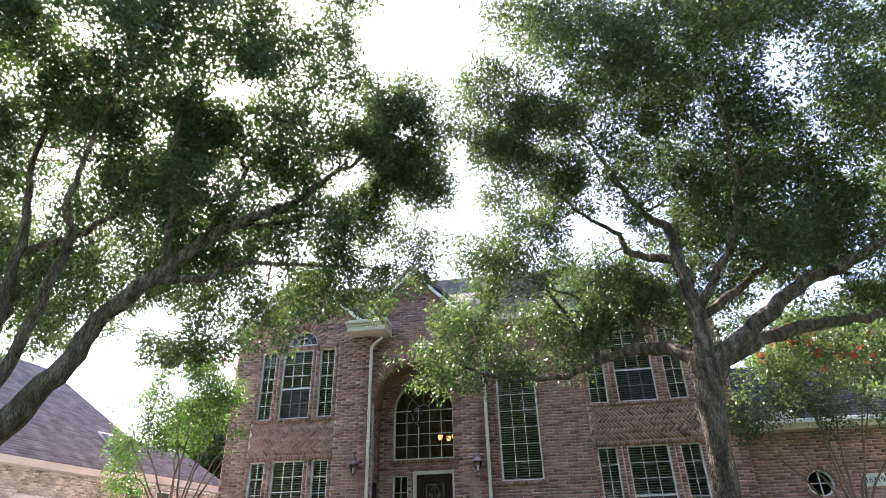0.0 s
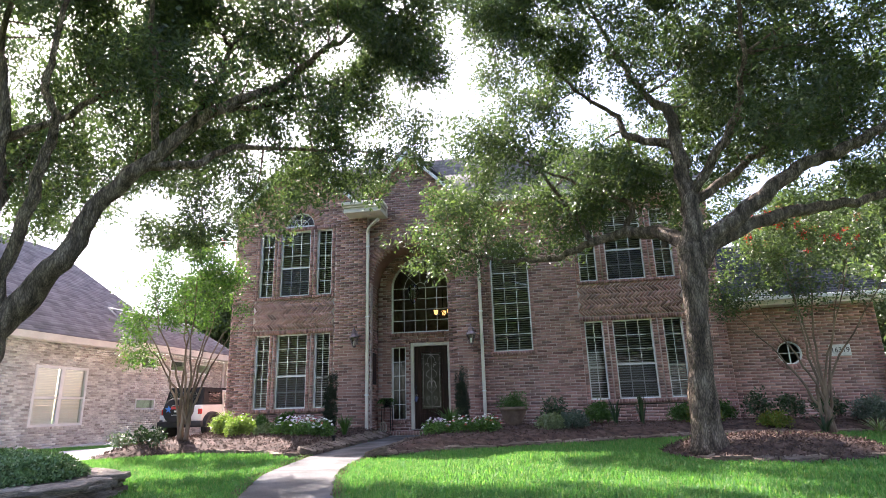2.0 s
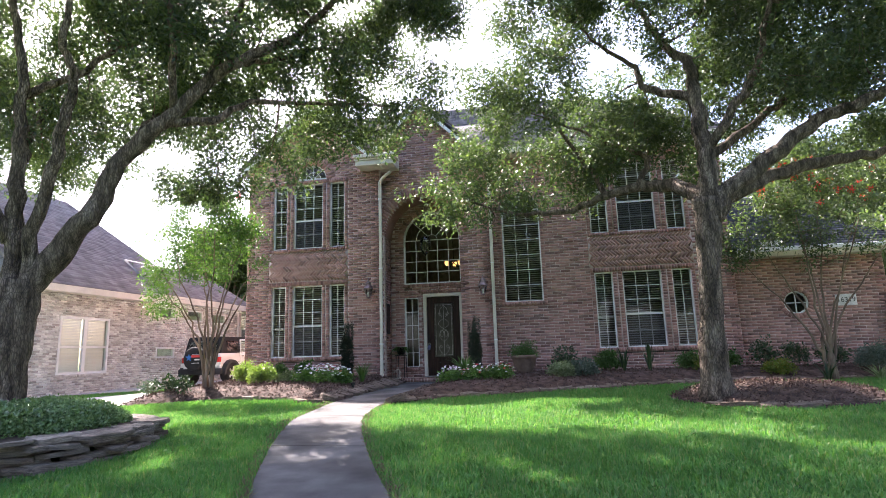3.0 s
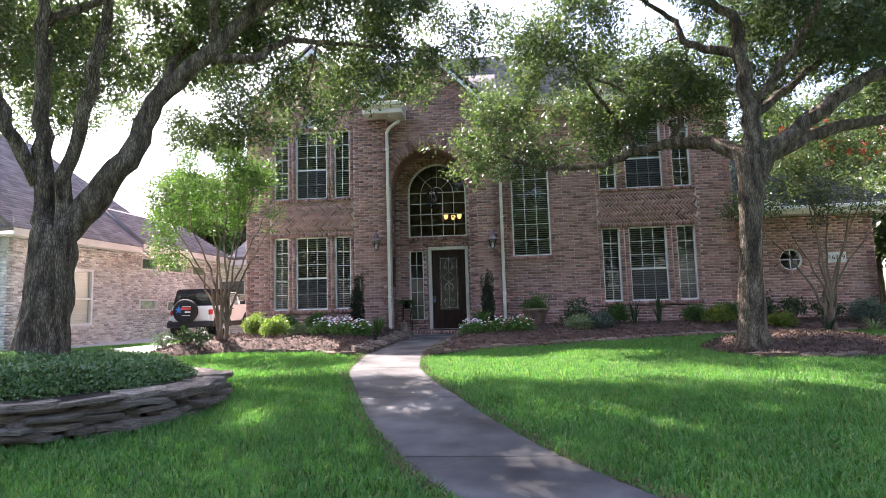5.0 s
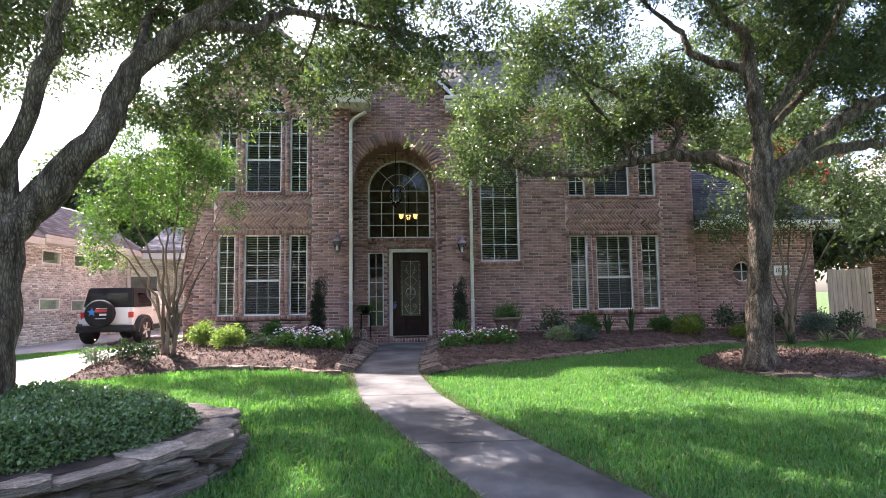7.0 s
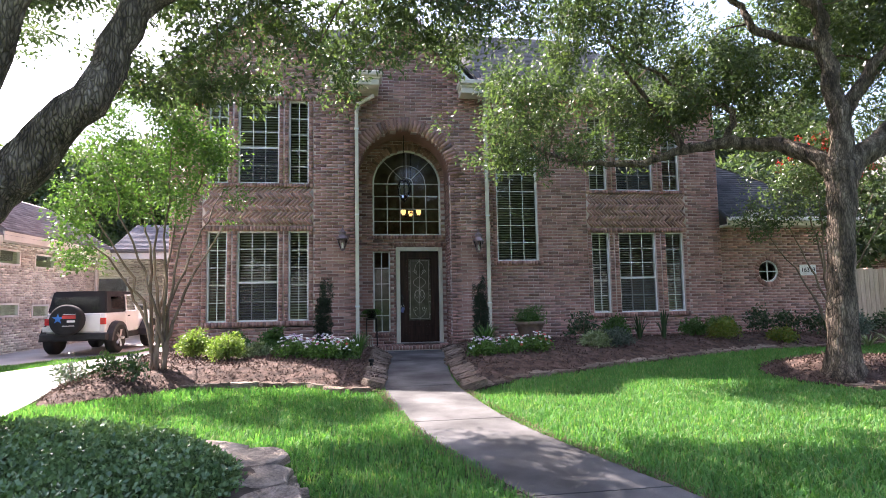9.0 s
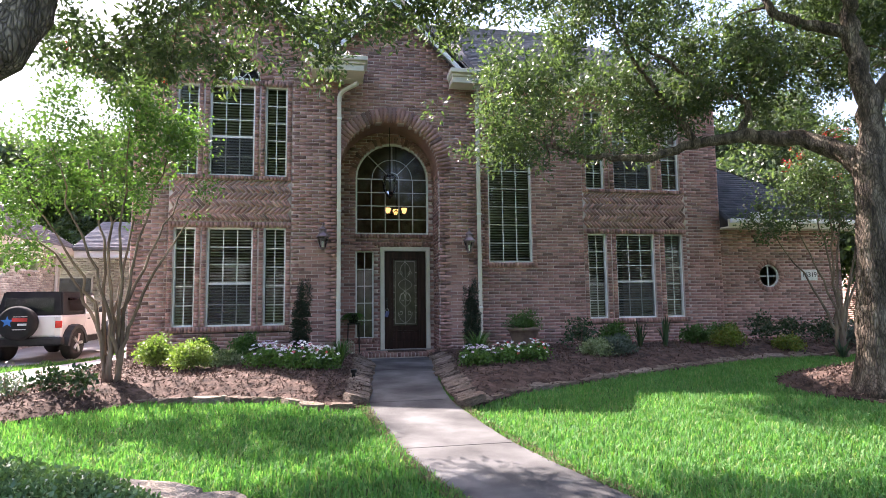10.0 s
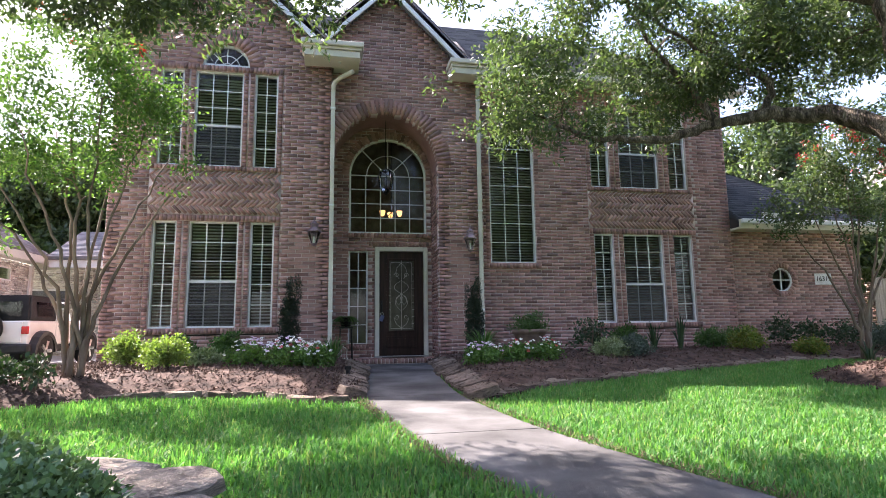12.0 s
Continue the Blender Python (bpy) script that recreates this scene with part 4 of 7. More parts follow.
W2, H2 = (GX1 - GX0) / 2, (GZ1 - GZ0) / 2
for k in (0.0, 0.055):
    for a in (((-W2 + k, -H2 + k), (W2 - k, -H2 + k)), ((W2 - k, -H2 + k), (W2 - k, H2 - k)), ((W2 - k, H2 - k), (-W2 + k, H2 - k)), ((-W2 + k, H2 - k), (-W2 + k, -H2 + k))):
        came(a)
for z in np.linspace(-H2 + 0.15, H2 - 0.15, 9):
    for s in (-1, 1):
        came(((s * W2, z), (s * (W2 - 0.055), z)))
for s in (-1, 1):
    came([(s * 0.15 * math.sin(t), 0.28 * t / math.pi + 0.03) for t in np.linspace(0, math.pi, 15)])
    came([(s * 0.13 * math.sin(t), -0.36 * t / math.pi + 0.03) for t in np.linspace(0, math.pi, 15)])
    came([(s * (0.1 + 0.055 * math.cos(t) * (1 - t / 9)), 0.42 + 0.055 * math.sin(t) * (1 - t / 9)) for t in np.linspace(0, 7, 22)])
    came([(s * (0.1 + 0.06 * math.cos(t) * (1 - t / 9)), -0.45 - 0.06 * math.sin(t) * (1 - t / 9)) for t in np.linspace(0, 7, 22)])
    came([(s * (0.06 + 0.05 * math.cos(t)), -0.1 + 0.09 * math.sin(t)) for t in np.linspace(0, 6.28, 18)])
    came([(0, H2 - 0.06), (s * 0.09, H2 - 0.16), (s * 0.12, H2 - 0.28), (s * 0.05, H2 - 0.40)])
    came([(0, -H2 + 0.06), (s * 0.1, -H2 + 0.14), (s * 0.16, -H2 + 0.26)])
came([(0, -H2), (0, H2)])
part("leading", bm, lead, door)
bm = bmesh.new()
box(bm, -0.445, -0.405, dy - 0.012, dy - 0.001, 0.86, 1.16, 0.004)
tube(bm, curve_points([(-0.425, dy - 0.012, 1.10), (-0.425, dy - 0.06, 1.08), (-0.425, dy - 0.065, 0.98), (-0.425, dy - 0.05, 0.90), (-0.425, dy - 0.012, 0.88)], 4), [0.012] * 17, 8)
part("handle", bm, iron, door, "dark iron handle with a thumb latch", smooth=True)
part("sill", boxed(-0.565, 0.548, dy - 0.10, dy + 0.1, 0.0, 0.028), material("door_sill", [(0.3, 0.28, 0.25), (0.36, 0.34, 0.3)], 0.5), door)
lockbox = thing("lock_box", "small blue-grey key lock box hanging on the door handle", "lock box", (-0.40, dy - 0.06, 0.74))
bm = bmesh.new()
box(bm, -0.43, -0.35, dy - 0.06, dy - 0.025, 0.74, 0.87, 0.01)
bmesh.ops.rotate(bm, verts=bm.verts, cent=(-0.425, dy - 0.04, 0.90), matrix=Matrix.Rotation(0.35, 3, 'Y'))
part("body", bm, material("lock_box_blue", [(0.13, 0.15, 0.3), (0.16, 0.18, 0.36)], 0.5, bump=0), lockbox)
bm = bmesh.new()
tube(bm, [(-0.42 + 0.03 * math.cos(t), dy - 0.045, 0.87 + 0.05 * math.sin(t)) for t in np.linspace(0, math.pi, 9)], [0.006] * 9, 6)
part("shackle", bm, lead, lockbox)

# porch step of brick on edge, mat and threshold
mS = Masonry((0, 15.28, 0), (1, 0, 0), (0, -1, 0), 0.6)
mS.block([(-1.46, -0.2), (0.75, -0.2), (0.75, -0.012), (-1.46, -0.012)], -0.007, -0.54, "mortar")
mS.row(-1.46, 0.75, -0.10, -0.006, wide=0.075, proud=0.0)
n = 29
for i in range(n):
    u = -1.46 + 2.21 * i / n
    for d0, d1 in ((-0.26, -0.03), (-0.5, -0.27)):
        mS.block([(u + 0.004, -0.02), (u + 0.072, -0.02), (u + 0.072, 0.0), (u + 0.004, 0.0)], d1, d0)
mS.build("porch_step", "low porch step of brick laid on edge", brick_many, mortar)
mat_ = thing("door_mat", "thin dark brown mat before the front door", "mat", (0, 15.6, 0.0))
part("pile", boxed(-0.42, 0.40, 15.40, 15.72, 0.001, 0.016), material("coir", [(0.07, 0.04, 0.03), (0.11, 0.07, 0.05)], 0.95, fine=200, bump=0.8), mat_)

# ---- plants ----


def leaf_cloud(rng, centres, radius, each, length, width, droop=0.25, flat=1.0):
    """Corner points of many small pointed leaves scattered round the centres."""
    c = np.repeat(np.asarray(centres, float), each, 0)
    n = len(c)
    d = rng.normal(size=(n, 3))
    d /= np.linalg.norm(d, axis=1)[:, None] + 1e-9
    r = np.asarray(radius, float)
    r = np.repeat(r, each) if r.ndim else np.full(n, float(r))
    p = c + d * (r * rng.random(n) ** 0.45)[:, None] * np.array([1, 1, flat])
    way = d * 0.7 + rng.normal(size=(n, 3)) * 0.7
    way[:, 2] -= droop
    way /= np.linalg.norm(way, axis=1)[:, None] + 1e-9
    side = np.cross(way, rng.normal(size=(n, 3)))
    side /= np.linalg.norm(side, axis=1)[:, None] + 1e-9
    ln_ = (length * rng.uniform(0.7, 1.25, n))[:, None]
    wd = (width * rng.uniform(0.8, 1.2, n))[:, None]
    up = np.cross(side, way) * wd * 0.25
    v = np.stack([p, p + way * ln_ * 0.5 + side * wd * 0.5 + up, p + way * ln_, p + way * ln_ * 0.5 - side * wd * 0.5 + up], 1).reshape(-1, 3)
    return v, np.arange(n * 4).reshape(-1, 4)


def blob_points(rng, blobs, per, gap=0.0, gap_scale=0.6):
    """Clump centres inside a set of flattened balls, thinned out by a coarse noise."""
    out = []
    for (x, y, z, rx, ry, rz) in blobs:
        n = int(per * (rx * ry * rz) ** 0.8 * (1.4 if z > 5.4 else 1.0))
        k = 0
        while k < n:
            d = rng.normal(size=3)
            d /= np.linalg.norm(d)
            q = np.array((x, y, z)) + d * np.array((rx, ry, rz)) * rng.random() ** 0.4
            k += 1
            if noise.noise(Vector(q * gap_scale * 2)) < gap:
                continue
            out.append(q)
    return np.array(out)


def limb_radii(n, r0, r1):
    return [r0 + (r1 - r0) * i / (n - 1) for i in range(n)]


def tree(name, label, base, limbs, blobs, seed, leaf, bark_m, per=60, each=70, radius=0.3, length=0.08, width=0.032, gap=-0.10, twig_share=0.6, sides=10, trunk=None, flowers=None):
    """A tree: trunk, limbs as tapered tubes, twigs out to the clumps, and a crown of single leaves."""
    rng = np.random.default_rng(seed)
    t = thing(name, label, "tree", base)
    nodes = []
    if trunk:
        bm = bmesh.new()
        pts, rad = trunk
        cp = curve_points(pts, 5)
        tube(bm, cp, list(np.interp(np.linspace(0, len(rad) - 1, len(cp)), range(len(rad)), rad)), 16, wob=0.22)
        part("trunk", bm, bark_m, t, smooth=True)
    for pts, r0, r1 in limbs:
        cp = curve_points(pts, 5)
        k = len(cp)
        cp = [p + rng.normal(size=3) * 0.02 * min(1, i / 3) for i, p in enumerate(cp)]
        bm = bmesh.new()
        tube(bm, cp, limb_radii(k, r0, r1), sides, wob=0.2)
        part("limb" if trunk else "stem", bm, bark_m, t, smooth=True)
        nodes += [(p, r0 + (r1 - r0) * i / (k - 1)) for i, p in enumerate(cp) if i > k * 0.25]
    cl = blob_points(rng, blobs, per, gap)
    bm = bmesh.new()
    P = np.array([p for p, _ in nodes])
    R = np.array([r for _, r in nodes])
    extra = []
    order = rng.permutation(len(cl))
    for j in order[:int(len(cl) * twig_share)]:
        q = cl[j]
        dist = np.linalg.norm(P - q, axis=1)
        i = int(np.argmin(dist))
        if dist[i] < 0.12 or dist[i] > 3.2:
            continue
        mid = (P[i] + q) / 2 + rng.normal(size=3) * 0.12 * dist[i]
        r0 = min(R[i] * 0.6, 0.012 + 0.013 * dist[i])
        cp = curve_points([P[i], mid, q], 3)
        tube(bm, cp, limb_radii(len(cp), r0, 0.004), 4, ends=False)
        if rng.random() < 0.5:
            P = np.vstack([P, cp[2][None], cp[4][None]])
            R = np.append(R, [r0 * 0.7, r0 * 0.45])
    part("twigwork", bm, bark_m, t)["kind"] = "stuff"
    v, f = leaf_cloud(rng, cl, rng.uniform(0.7, 1.25, len(cl)) * radius, each, length, width)
    soup("crown", v, f, leaf, t)["kind"] = "stuff"
    if flowers:
        fm, count, size = flowers
        top = cl[np.argsort(-cl[:, 2] + rng.random(len(cl)) * 2.0)[:count]]
        v, f = leaf_cloud(rng, top + rng.normal(size=top.shape) * 0.1, size, 26, 0.045, 0.04)
        soup("blossom", v, f, fm, t, "red blossom clusters")
    return t


LO = [
    ([(-4.25, 6.80, 1.55), (-3.85, 6.95, 2.15), (-3.45, 7.00, 2.66), (-3.18, 7.20, 3.48), (-2.53, 7.30, 4.17), (-1.80, 7.60, 5.04), (-1.13, 8.20, 5.73), (-0.6, 8.80, 6.69), (0.3, 9.2, 7.6)], 0.18, 0.03),
    ([(-2.6, 7.28, 4.1), (-2.06, 7.70, 4.25), (-1.74, 8.20, 4.70), (-0.71, 9.00, 4.96), (0.3, 9.60, 5.1)], 0.075, 0.015),
    ([(-1.75, 7.60, 5.1), (-1.38, 8.20, 5.41), (-0.75, 9.20, 6.11), (0.22, 10.00, 6.0)], 0.055, 0.012),
    ([(-2.45, 7.30, 4.3), (-2.27, 6.90, 5.20), (-2.15, 6.50, 5.9), (-1.9, 6.2, 6.9)], 0.06, 0.015),
    ([(-2.04, 7.50, 4.85), (-1.73, 7.80, 6.07), (-1.93, 8.00, 6.88), (-1.6, 8.3, 7.9)], 0.06, 0.015),
    ([(-4.2, 6.85, 1.75), (-4.11, 6.80, 2.41), (-3.64, 6.60, 3.75), (-3.41, 6.50, 4.46), (-3.33, 6.20, 4.91), (-3.06, 6.00, 5.6), (-2.6, 5.7, 6.8)], 0.10, 0.02),
    ([(-4.52, 6.80, 4.50), (-4.07, 7.20, 5.0), (-3.60, 7.60, 5.66), (-3.20, 8.00, 5.9), (-2.4, 8.8, 6.6)], 0.06, 0.015),
    ([(-4.25, 6.75, 1.4), (-4.42, 6.85, 1.9), (-4.49, 6.85, 2.6), (-4.49, 6.80, 3.60), (-4.45, 6.7, 4.6), (-4.6, 6.6, 5.8), (-4.5, 6.4, 7.2)], 0.15, 0.03),
    ([(-4.50, 6.80, 2.35), (-4.75, 6.5, 3.2), (-5.2, 6.3, 4.2), (-6.0, 6.2, 5.2), (-7.0, 6.2, 6.0)], 0.09, 0.02),
    ([(-4.47, 6.80, 3.0), (-5.0, 7.4, 4.2), (-5.6, 8.4, 5.2), (-6.2, 9.6, 5.8)], 0.08, 0.02),
    ([(-3.2, 7.2, 3.4), (-3.4, 7.9, 4.4), (-3.5, 8.9, 5.0), (-3.4, 10.0, 5.2)], 0.07, 0.015),
]
LO_BLOBS = [(0.9, 9.4, 7.3, 1.0, 1.0, 1.2), (0.2, 8.6, 7.4, 1.2, 1.2, 1.2), (-0.8, 8.8, 6.8, 1.3, 1.2, 1.0), (-1.2, 9.6, 5.2, 1.2, 0.6, 0.5), (-2.4, 10.0, 5.0, 1.2, 0.7, 0.6), (-1.0, 6.4, 9.0, 1.9, 1.7, 1.1), (-3.4, 5.4, 9.2, 2.1, 1.7, 1.1), (-5.6, 5.2, 7.2, 2.2, 1.6, 1.2), (-8.6, 8.4, 5.2, 1.8, 1.6, 1.0), (-3.0, 7.4, 6.6, 1.6, 1.4, 0.9), (-2.6, 8.4, 6.0, 1.9, 1.8, 1.1), (-0.6, 9.4, 5.6, 1.3, 1.3, 1.2), (0.55, 9.7, 6.6, 1.0, 1.1, 1.3), (0.1, 9.8, 4.95, 0.8, 0.9, 0.7), (-4.4, 6.8, 7.2, 2.6, 2.4, 1.4), (-7.0, 7.0, 6.3, 2.3, 2.4, 1.3),
            (-4.8, 9.6, 5.9, 2.4, 1.7, 1.1), (-2.6, 5.9, 7.6, 2.2, 2.0, 1.3), (-0.9, 7.8, 7.6, 1.6, 1.6, 1.3), (-1.9, 9.7, 4.4, 1.4, 0.7, 0.45), (-3.6, 10.0, 4.4, 1.3, 0.9, 0.7), (-6.8, 9.6, 5.0, 1.8, 1.5, 1.0),
            (-5.5, 7.5, 4.6, 1.4, 1.5, 0.8), (0.9, 9.0, 8.0, 0.8, 1.0, 0.9),
            (0.8, 9.6, 5.4, 0.7, 0.7, 0.7), (-2.1, 9.8, 3.85, 0.7, 0.5, 0.25), (-3.1, 9.9, 3.8, 0.8, 0.5, 0.3), (-4.2, 10.2, 4.0, 0.8, 0.6, 0.4), (-2.2, 7.0, 5.4, 1.0, 0.9, 0.5), (-6.4, 7.8, 4.9, 1.5, 1.2, 0.8), (-3.0, 8.6, 5.0, 1.1, 0.9, 0.6)]
tree("oak_tree", "live oak with a forked rough dark trunk and small leaves", (-4.21, 6.62, -0.05), LO, LO_BLOBS, 11, oak_leaf, bark, per=160, each=40, radius=0.21, length=0.092, width=0.035, gap=-0.10, twig_share=0.3,
     trunk=([(-4.22, 6.62, -0.2), (-4.22, 6.62, 0.15), (-4.21, 6.66, 0.7), (-4.22, 6.75, 1.3), (-4.25, 6.82, 1.75)], [0.36, 0.30, 0.265, 0.27, 0.25]))

RO = [
    ([(5.27, 9.30, 2.55), (5.30, 9.6, 2.98), (4.96, 10.20, 3.36), (4.56, 10.70, 3.52), (4.04, 11.00, 3.47), (3.26, 11.40, 3.33), (2.36, 11.60, 3.4), (1.4, 11.6, 3.7)], 0.15, 0.02),
    ([(5.28, 9.3, 2.6), (5.38, 9.30, 3.45), (5.36, 9.40, 3.99), (5.35, 9.50, 4.70), (5.35, 9.50, 5.19), (5.05, 9.80, 5.76), (4.70, 10.00, 6.84), (4.3, 10.0, 8.0)], 0.16, 0.025),
    ([(5.34, 9.50, 4.63), (4.74, 10.00, 5.08), (4.62, 10.20, 5.58), (4.08, 10.40, 6.24), (3.4, 10.3, 7.0)], 0.08, 0.015),
    ([(5.32, 9.30, 2.55), (5.62, 9.32, 2.92), (6.33, 9.30, 3.48), (7.00, 9.20, 3.93), (7.55, 9.00, 4.09), (7.95, 8.80, 4.25), (8.79, 8.60, 4.6), (10.0, 8.3, 5.2)], 0.16, 0.03),
    ([(5.34, 9.32, 2.5), (5.75, 9.4, 2.92), (6.66, 9.70, 3.31), (7.55, 10.00, 3.52), (8.65, 10.30, 3.73), (9.96, 10.60, 4.1), (11.2, 10.8, 4.6)], 0.14, 0.03),
    ([(5.38, 9.30, 3.5), (6.31, 9.80, 4.19), (7.14, 10.20, 4.83), (8.29, 10.60, 5.27), (9.31, 11.00, 5.9)], 0.08, 0.02),
    ([(5.38, 9.3, 3.6), (6.05, 9.00, 4.57), (6.13, 8.80, 4.83), (6.11, 8.20, 5.40), (6.0, 7.6, 6.6)], 0.08, 0.02),
    ([(4.58, 10.70, 3.56), (4.79, 10.80, 4.06), (4.39, 11.00, 4.40), (3.59, 11.20, 4.90), (2.72, 11.00, 5.3)], 0.06, 0.015),
    ([(4.04, 11.00, 3.47), (3.76, 11.30, 4.21), (3.17, 11.50, 5.19), (2.53, 11.00, 5.9)], 0.06, 0.015),
]
RO_BLOBS = [(5.6, 10.7, 4.9, 1.3, 1.0, 0.8), (6.9, 11.7, 4.6, 1.4, 1.0, 0.8), (7.4, 6.6, 8.8, 2.2, 1.7, 1.1), (3.7, 7.6, 9.3, 1.4, 1.4, 1.0), (1.4, 11.5, 3.5, 1.0, 0.7, 0.35), (9.0, 12.0, 4.2, 1.6, 0.9, 0.7), (11.4, 11.0, 4.9, 1.5, 1.3, 0.9), (0.75, 11.4, 3.75, 0.85, 0.8, 0.55), (1.7, 11.6, 4.5, 1.1, 1.0, 0.9), (2.1, 11.9, 3.8, 0.8, 0.6, 0.5), (2.6, 10.8, 5.8, 1.3, 1.4, 1.1), (3.1, 10.0, 7.3, 1.4, 1.6, 1.2), (5.0, 9.8, 7.4, 2.2, 2.2, 1.4), (5.2, 7.8, 7.6, 2.4, 1.8, 1.2),
            (8.0, 8.6, 6.4, 2.4, 2.0, 1.2), (7.6, 11.2, 6.0, 2.2, 1.7, 1.1), (10.4, 9.8, 5.9, 1.8, 2.2, 1.2), (3.6, 11.6, 4.7, 1.2, 1.0, 0.9), (4.4, 11.9, 5.4, 1.8, 1.2, 1.0), (2.6, 9.4, 8.2, 1.0, 1.2, 1.2), (9.6, 11.6, 4.9, 1.5, 1.0, 0.8), (6.4, 9.4, 5.7, 1.7, 1.6, 0.8), (3.2, 12.0, 3.7, 0.9, 0.6, 0.45),
            (8.6, 9.6, 5.0, 1.6, 1.2, 0.7), (6.8, 9.0, 4.7, 1.2, 1.0, 0.6), (10.2, 8.4, 6.8, 1.8, 1.6, 1.1), (6.6, 8.2, 9.0, 2.0, 1.6, 1.0), (9.6, 7.6, 8.4, 2.0, 1.6, 1.0), (4.6, 10.6, 4.6, 1.1, 0.9, 0.6), (12.0, 9.4, 6.0, 1.6, 1.5, 1.0), (4.0, 11.4, 4.1, 0.9, 0.7, 0.4), (5.6, 11.4, 3.9, 0.9, 0.6, 0.4)]
tree("oak_tree", "live oak with a straight ridged trunk and a spreading crown", (5.14, 9.3, 0.0), RO, RO_BLOBS, 23, oak_leaf, bark, per=160, each=40, radius=0.21, length=0.092, width=0.035, gap=-0.07, twig_share=0.3,
     trunk=([(5.14, 9.30, -0.15), (5.14, 9.30, 0.2), (5.17, 9.30, 1.0), (5.24, 9.30, 1.77), (5.28, 9.30, 2.4), (5.30, 9.32, 2.85)], [0.29, 0.205, 0.17, 0.165, 0.185, 0.195]))


def stems(base, tops, r0=0.034, r1=0.008):
    bx, by, bz = base
    out = []
    for i, (x, y, z) in enumerate(tops):
        a = 2.4 * i
        s = (bx + 0.09 * math.cos(a), by + 0.09 * math.sin(a), bz)
        out.append(([s, (bx + (x - bx) * 0.12 + 0.07 * math.cos(a), by + (y - by) * 0.12, bz + (z - bz) * 0.3), (bx + (x - bx) * 0.45, by + (y - by) * 0.45, bz + (z - bz) * 0.62), (x, y, z)], r0, r1))
    return out


zc = bed_z(-4.45, 11.62)
tree("crape_myrtle", "crape myrtle with many smooth tan stems and fresh green leaves", (-4.45, 11.62, zc - 0.05),
     stems((-4.45, 11.62, zc - 0.05), [(-3.9, 11.9, 3.2), (-5.4, 11.2, 2.6), (-4.7, 11.6, 3.5), (-4.2, 11.3, 3.4), (-5.0, 12.0, 3.2), (-3.4, 11.7, 2.5), (-5.7, 11.7, 2.3), (-4.4, 12.3, 3.0), (-4.9, 10.9, 2.8), (-3.7, 12.2, 2.9)]),
     [(-4.5, 11.6, 3.2, 1.0, 0.9, 0.9), (-5.3, 11.4, 2.6, 0.7, 0.6, 0.5), (-3.7, 11.7, 2.7, 0.6, 0.6, 0.5), (-4.6, 11.6, 3.9, 0.8, 0.7, 0.6), (-5.6, 11.5, 1.9, 0.4, 0.5, 0.35), (-3.3, 11.6, 2.75, 0.35, 0.4, 0.2), (-4.6, 11.6, 4.2, 0.9, 0.8, 0.5), (-5.3, 11.5, 3.3, 0.8, 0.7, 0.6), (-3.85, 11.6, 3.5, 0.65, 0.6, 0.6)], 31, crape_leaf, bark_smooth, per=265, each=30, radius=0.19, length=0.062, width=0.034, gap=-0.1, twig_share=0.5, sides=8, flowers=(petal_red, 7, 0.05))
zc = bed_z(8.3, 12.9)
tree("crape_myrtle", "crape myrtle with tan stems and deep red blossom", (8.3, 12.9, zc - 0.05),
     stems((8.3, 12.9, zc - 0.05), [(7.3, 12.8, 2.6), (7.9, 12.6, 3.4), (8.6, 13.0, 3.8), (9.3, 12.9, 3.3), (9.9, 12.8, 2.9), (8.2, 13.3, 3.3), (6.9, 12.9, 2.3), (9.0, 12.4, 3.0)]),
     [(8.5, 12.8, 3.6, 1.4, 0.9, 0.9), (9.8, 12.8, 3.1, 1.0, 0.8, 0.8), (7.2, 12.8, 3.1, 0.8, 0.7, 0.7), (10.7, 12.9, 3.1, 0.7, 0.6, 0.6), (6.7, 12.8, 2.5, 0.5, 0.4, 0.35), (8.0, 12.7, 2.5, 0.8, 0.6, 0.35)], 37, oak_leaf, bark_smooth, per=270, each=30, radius=0.2, length=0.066, width=0.036, gap=-0.14, twig_share=0.5, sides=8, flowers=(petal_red, 30, 0.07))

# ---- lawn blades ----
rng = np.random.default_rng(5)
PLANTER = [(-4.3 + 2.55 * math.cos(a), 6.0 + 1.72 * math.sin(a)) for a in np.linspace(0, 2 * math.pi, 40, endpoint=False)]


def lawn_points(x0, x1, y0, y1, density):
    n = int((x1 - x0) * (y1 - y0) * density)
    x, y = rng.uniform(x0, x1, n), rng.uniform(y0, y1, n)
    keep = ~(inside(walk_outline, x, y) | inside(bed_l, x, y) | inside(bed_r, x, y) | inside(MOUND, x, y) | inside(PLANTER, x, y) | inside(DRIVE, x, y) | inside(DRIVE_N, x, y))
    return np.stack([x, y], 1)[keep]


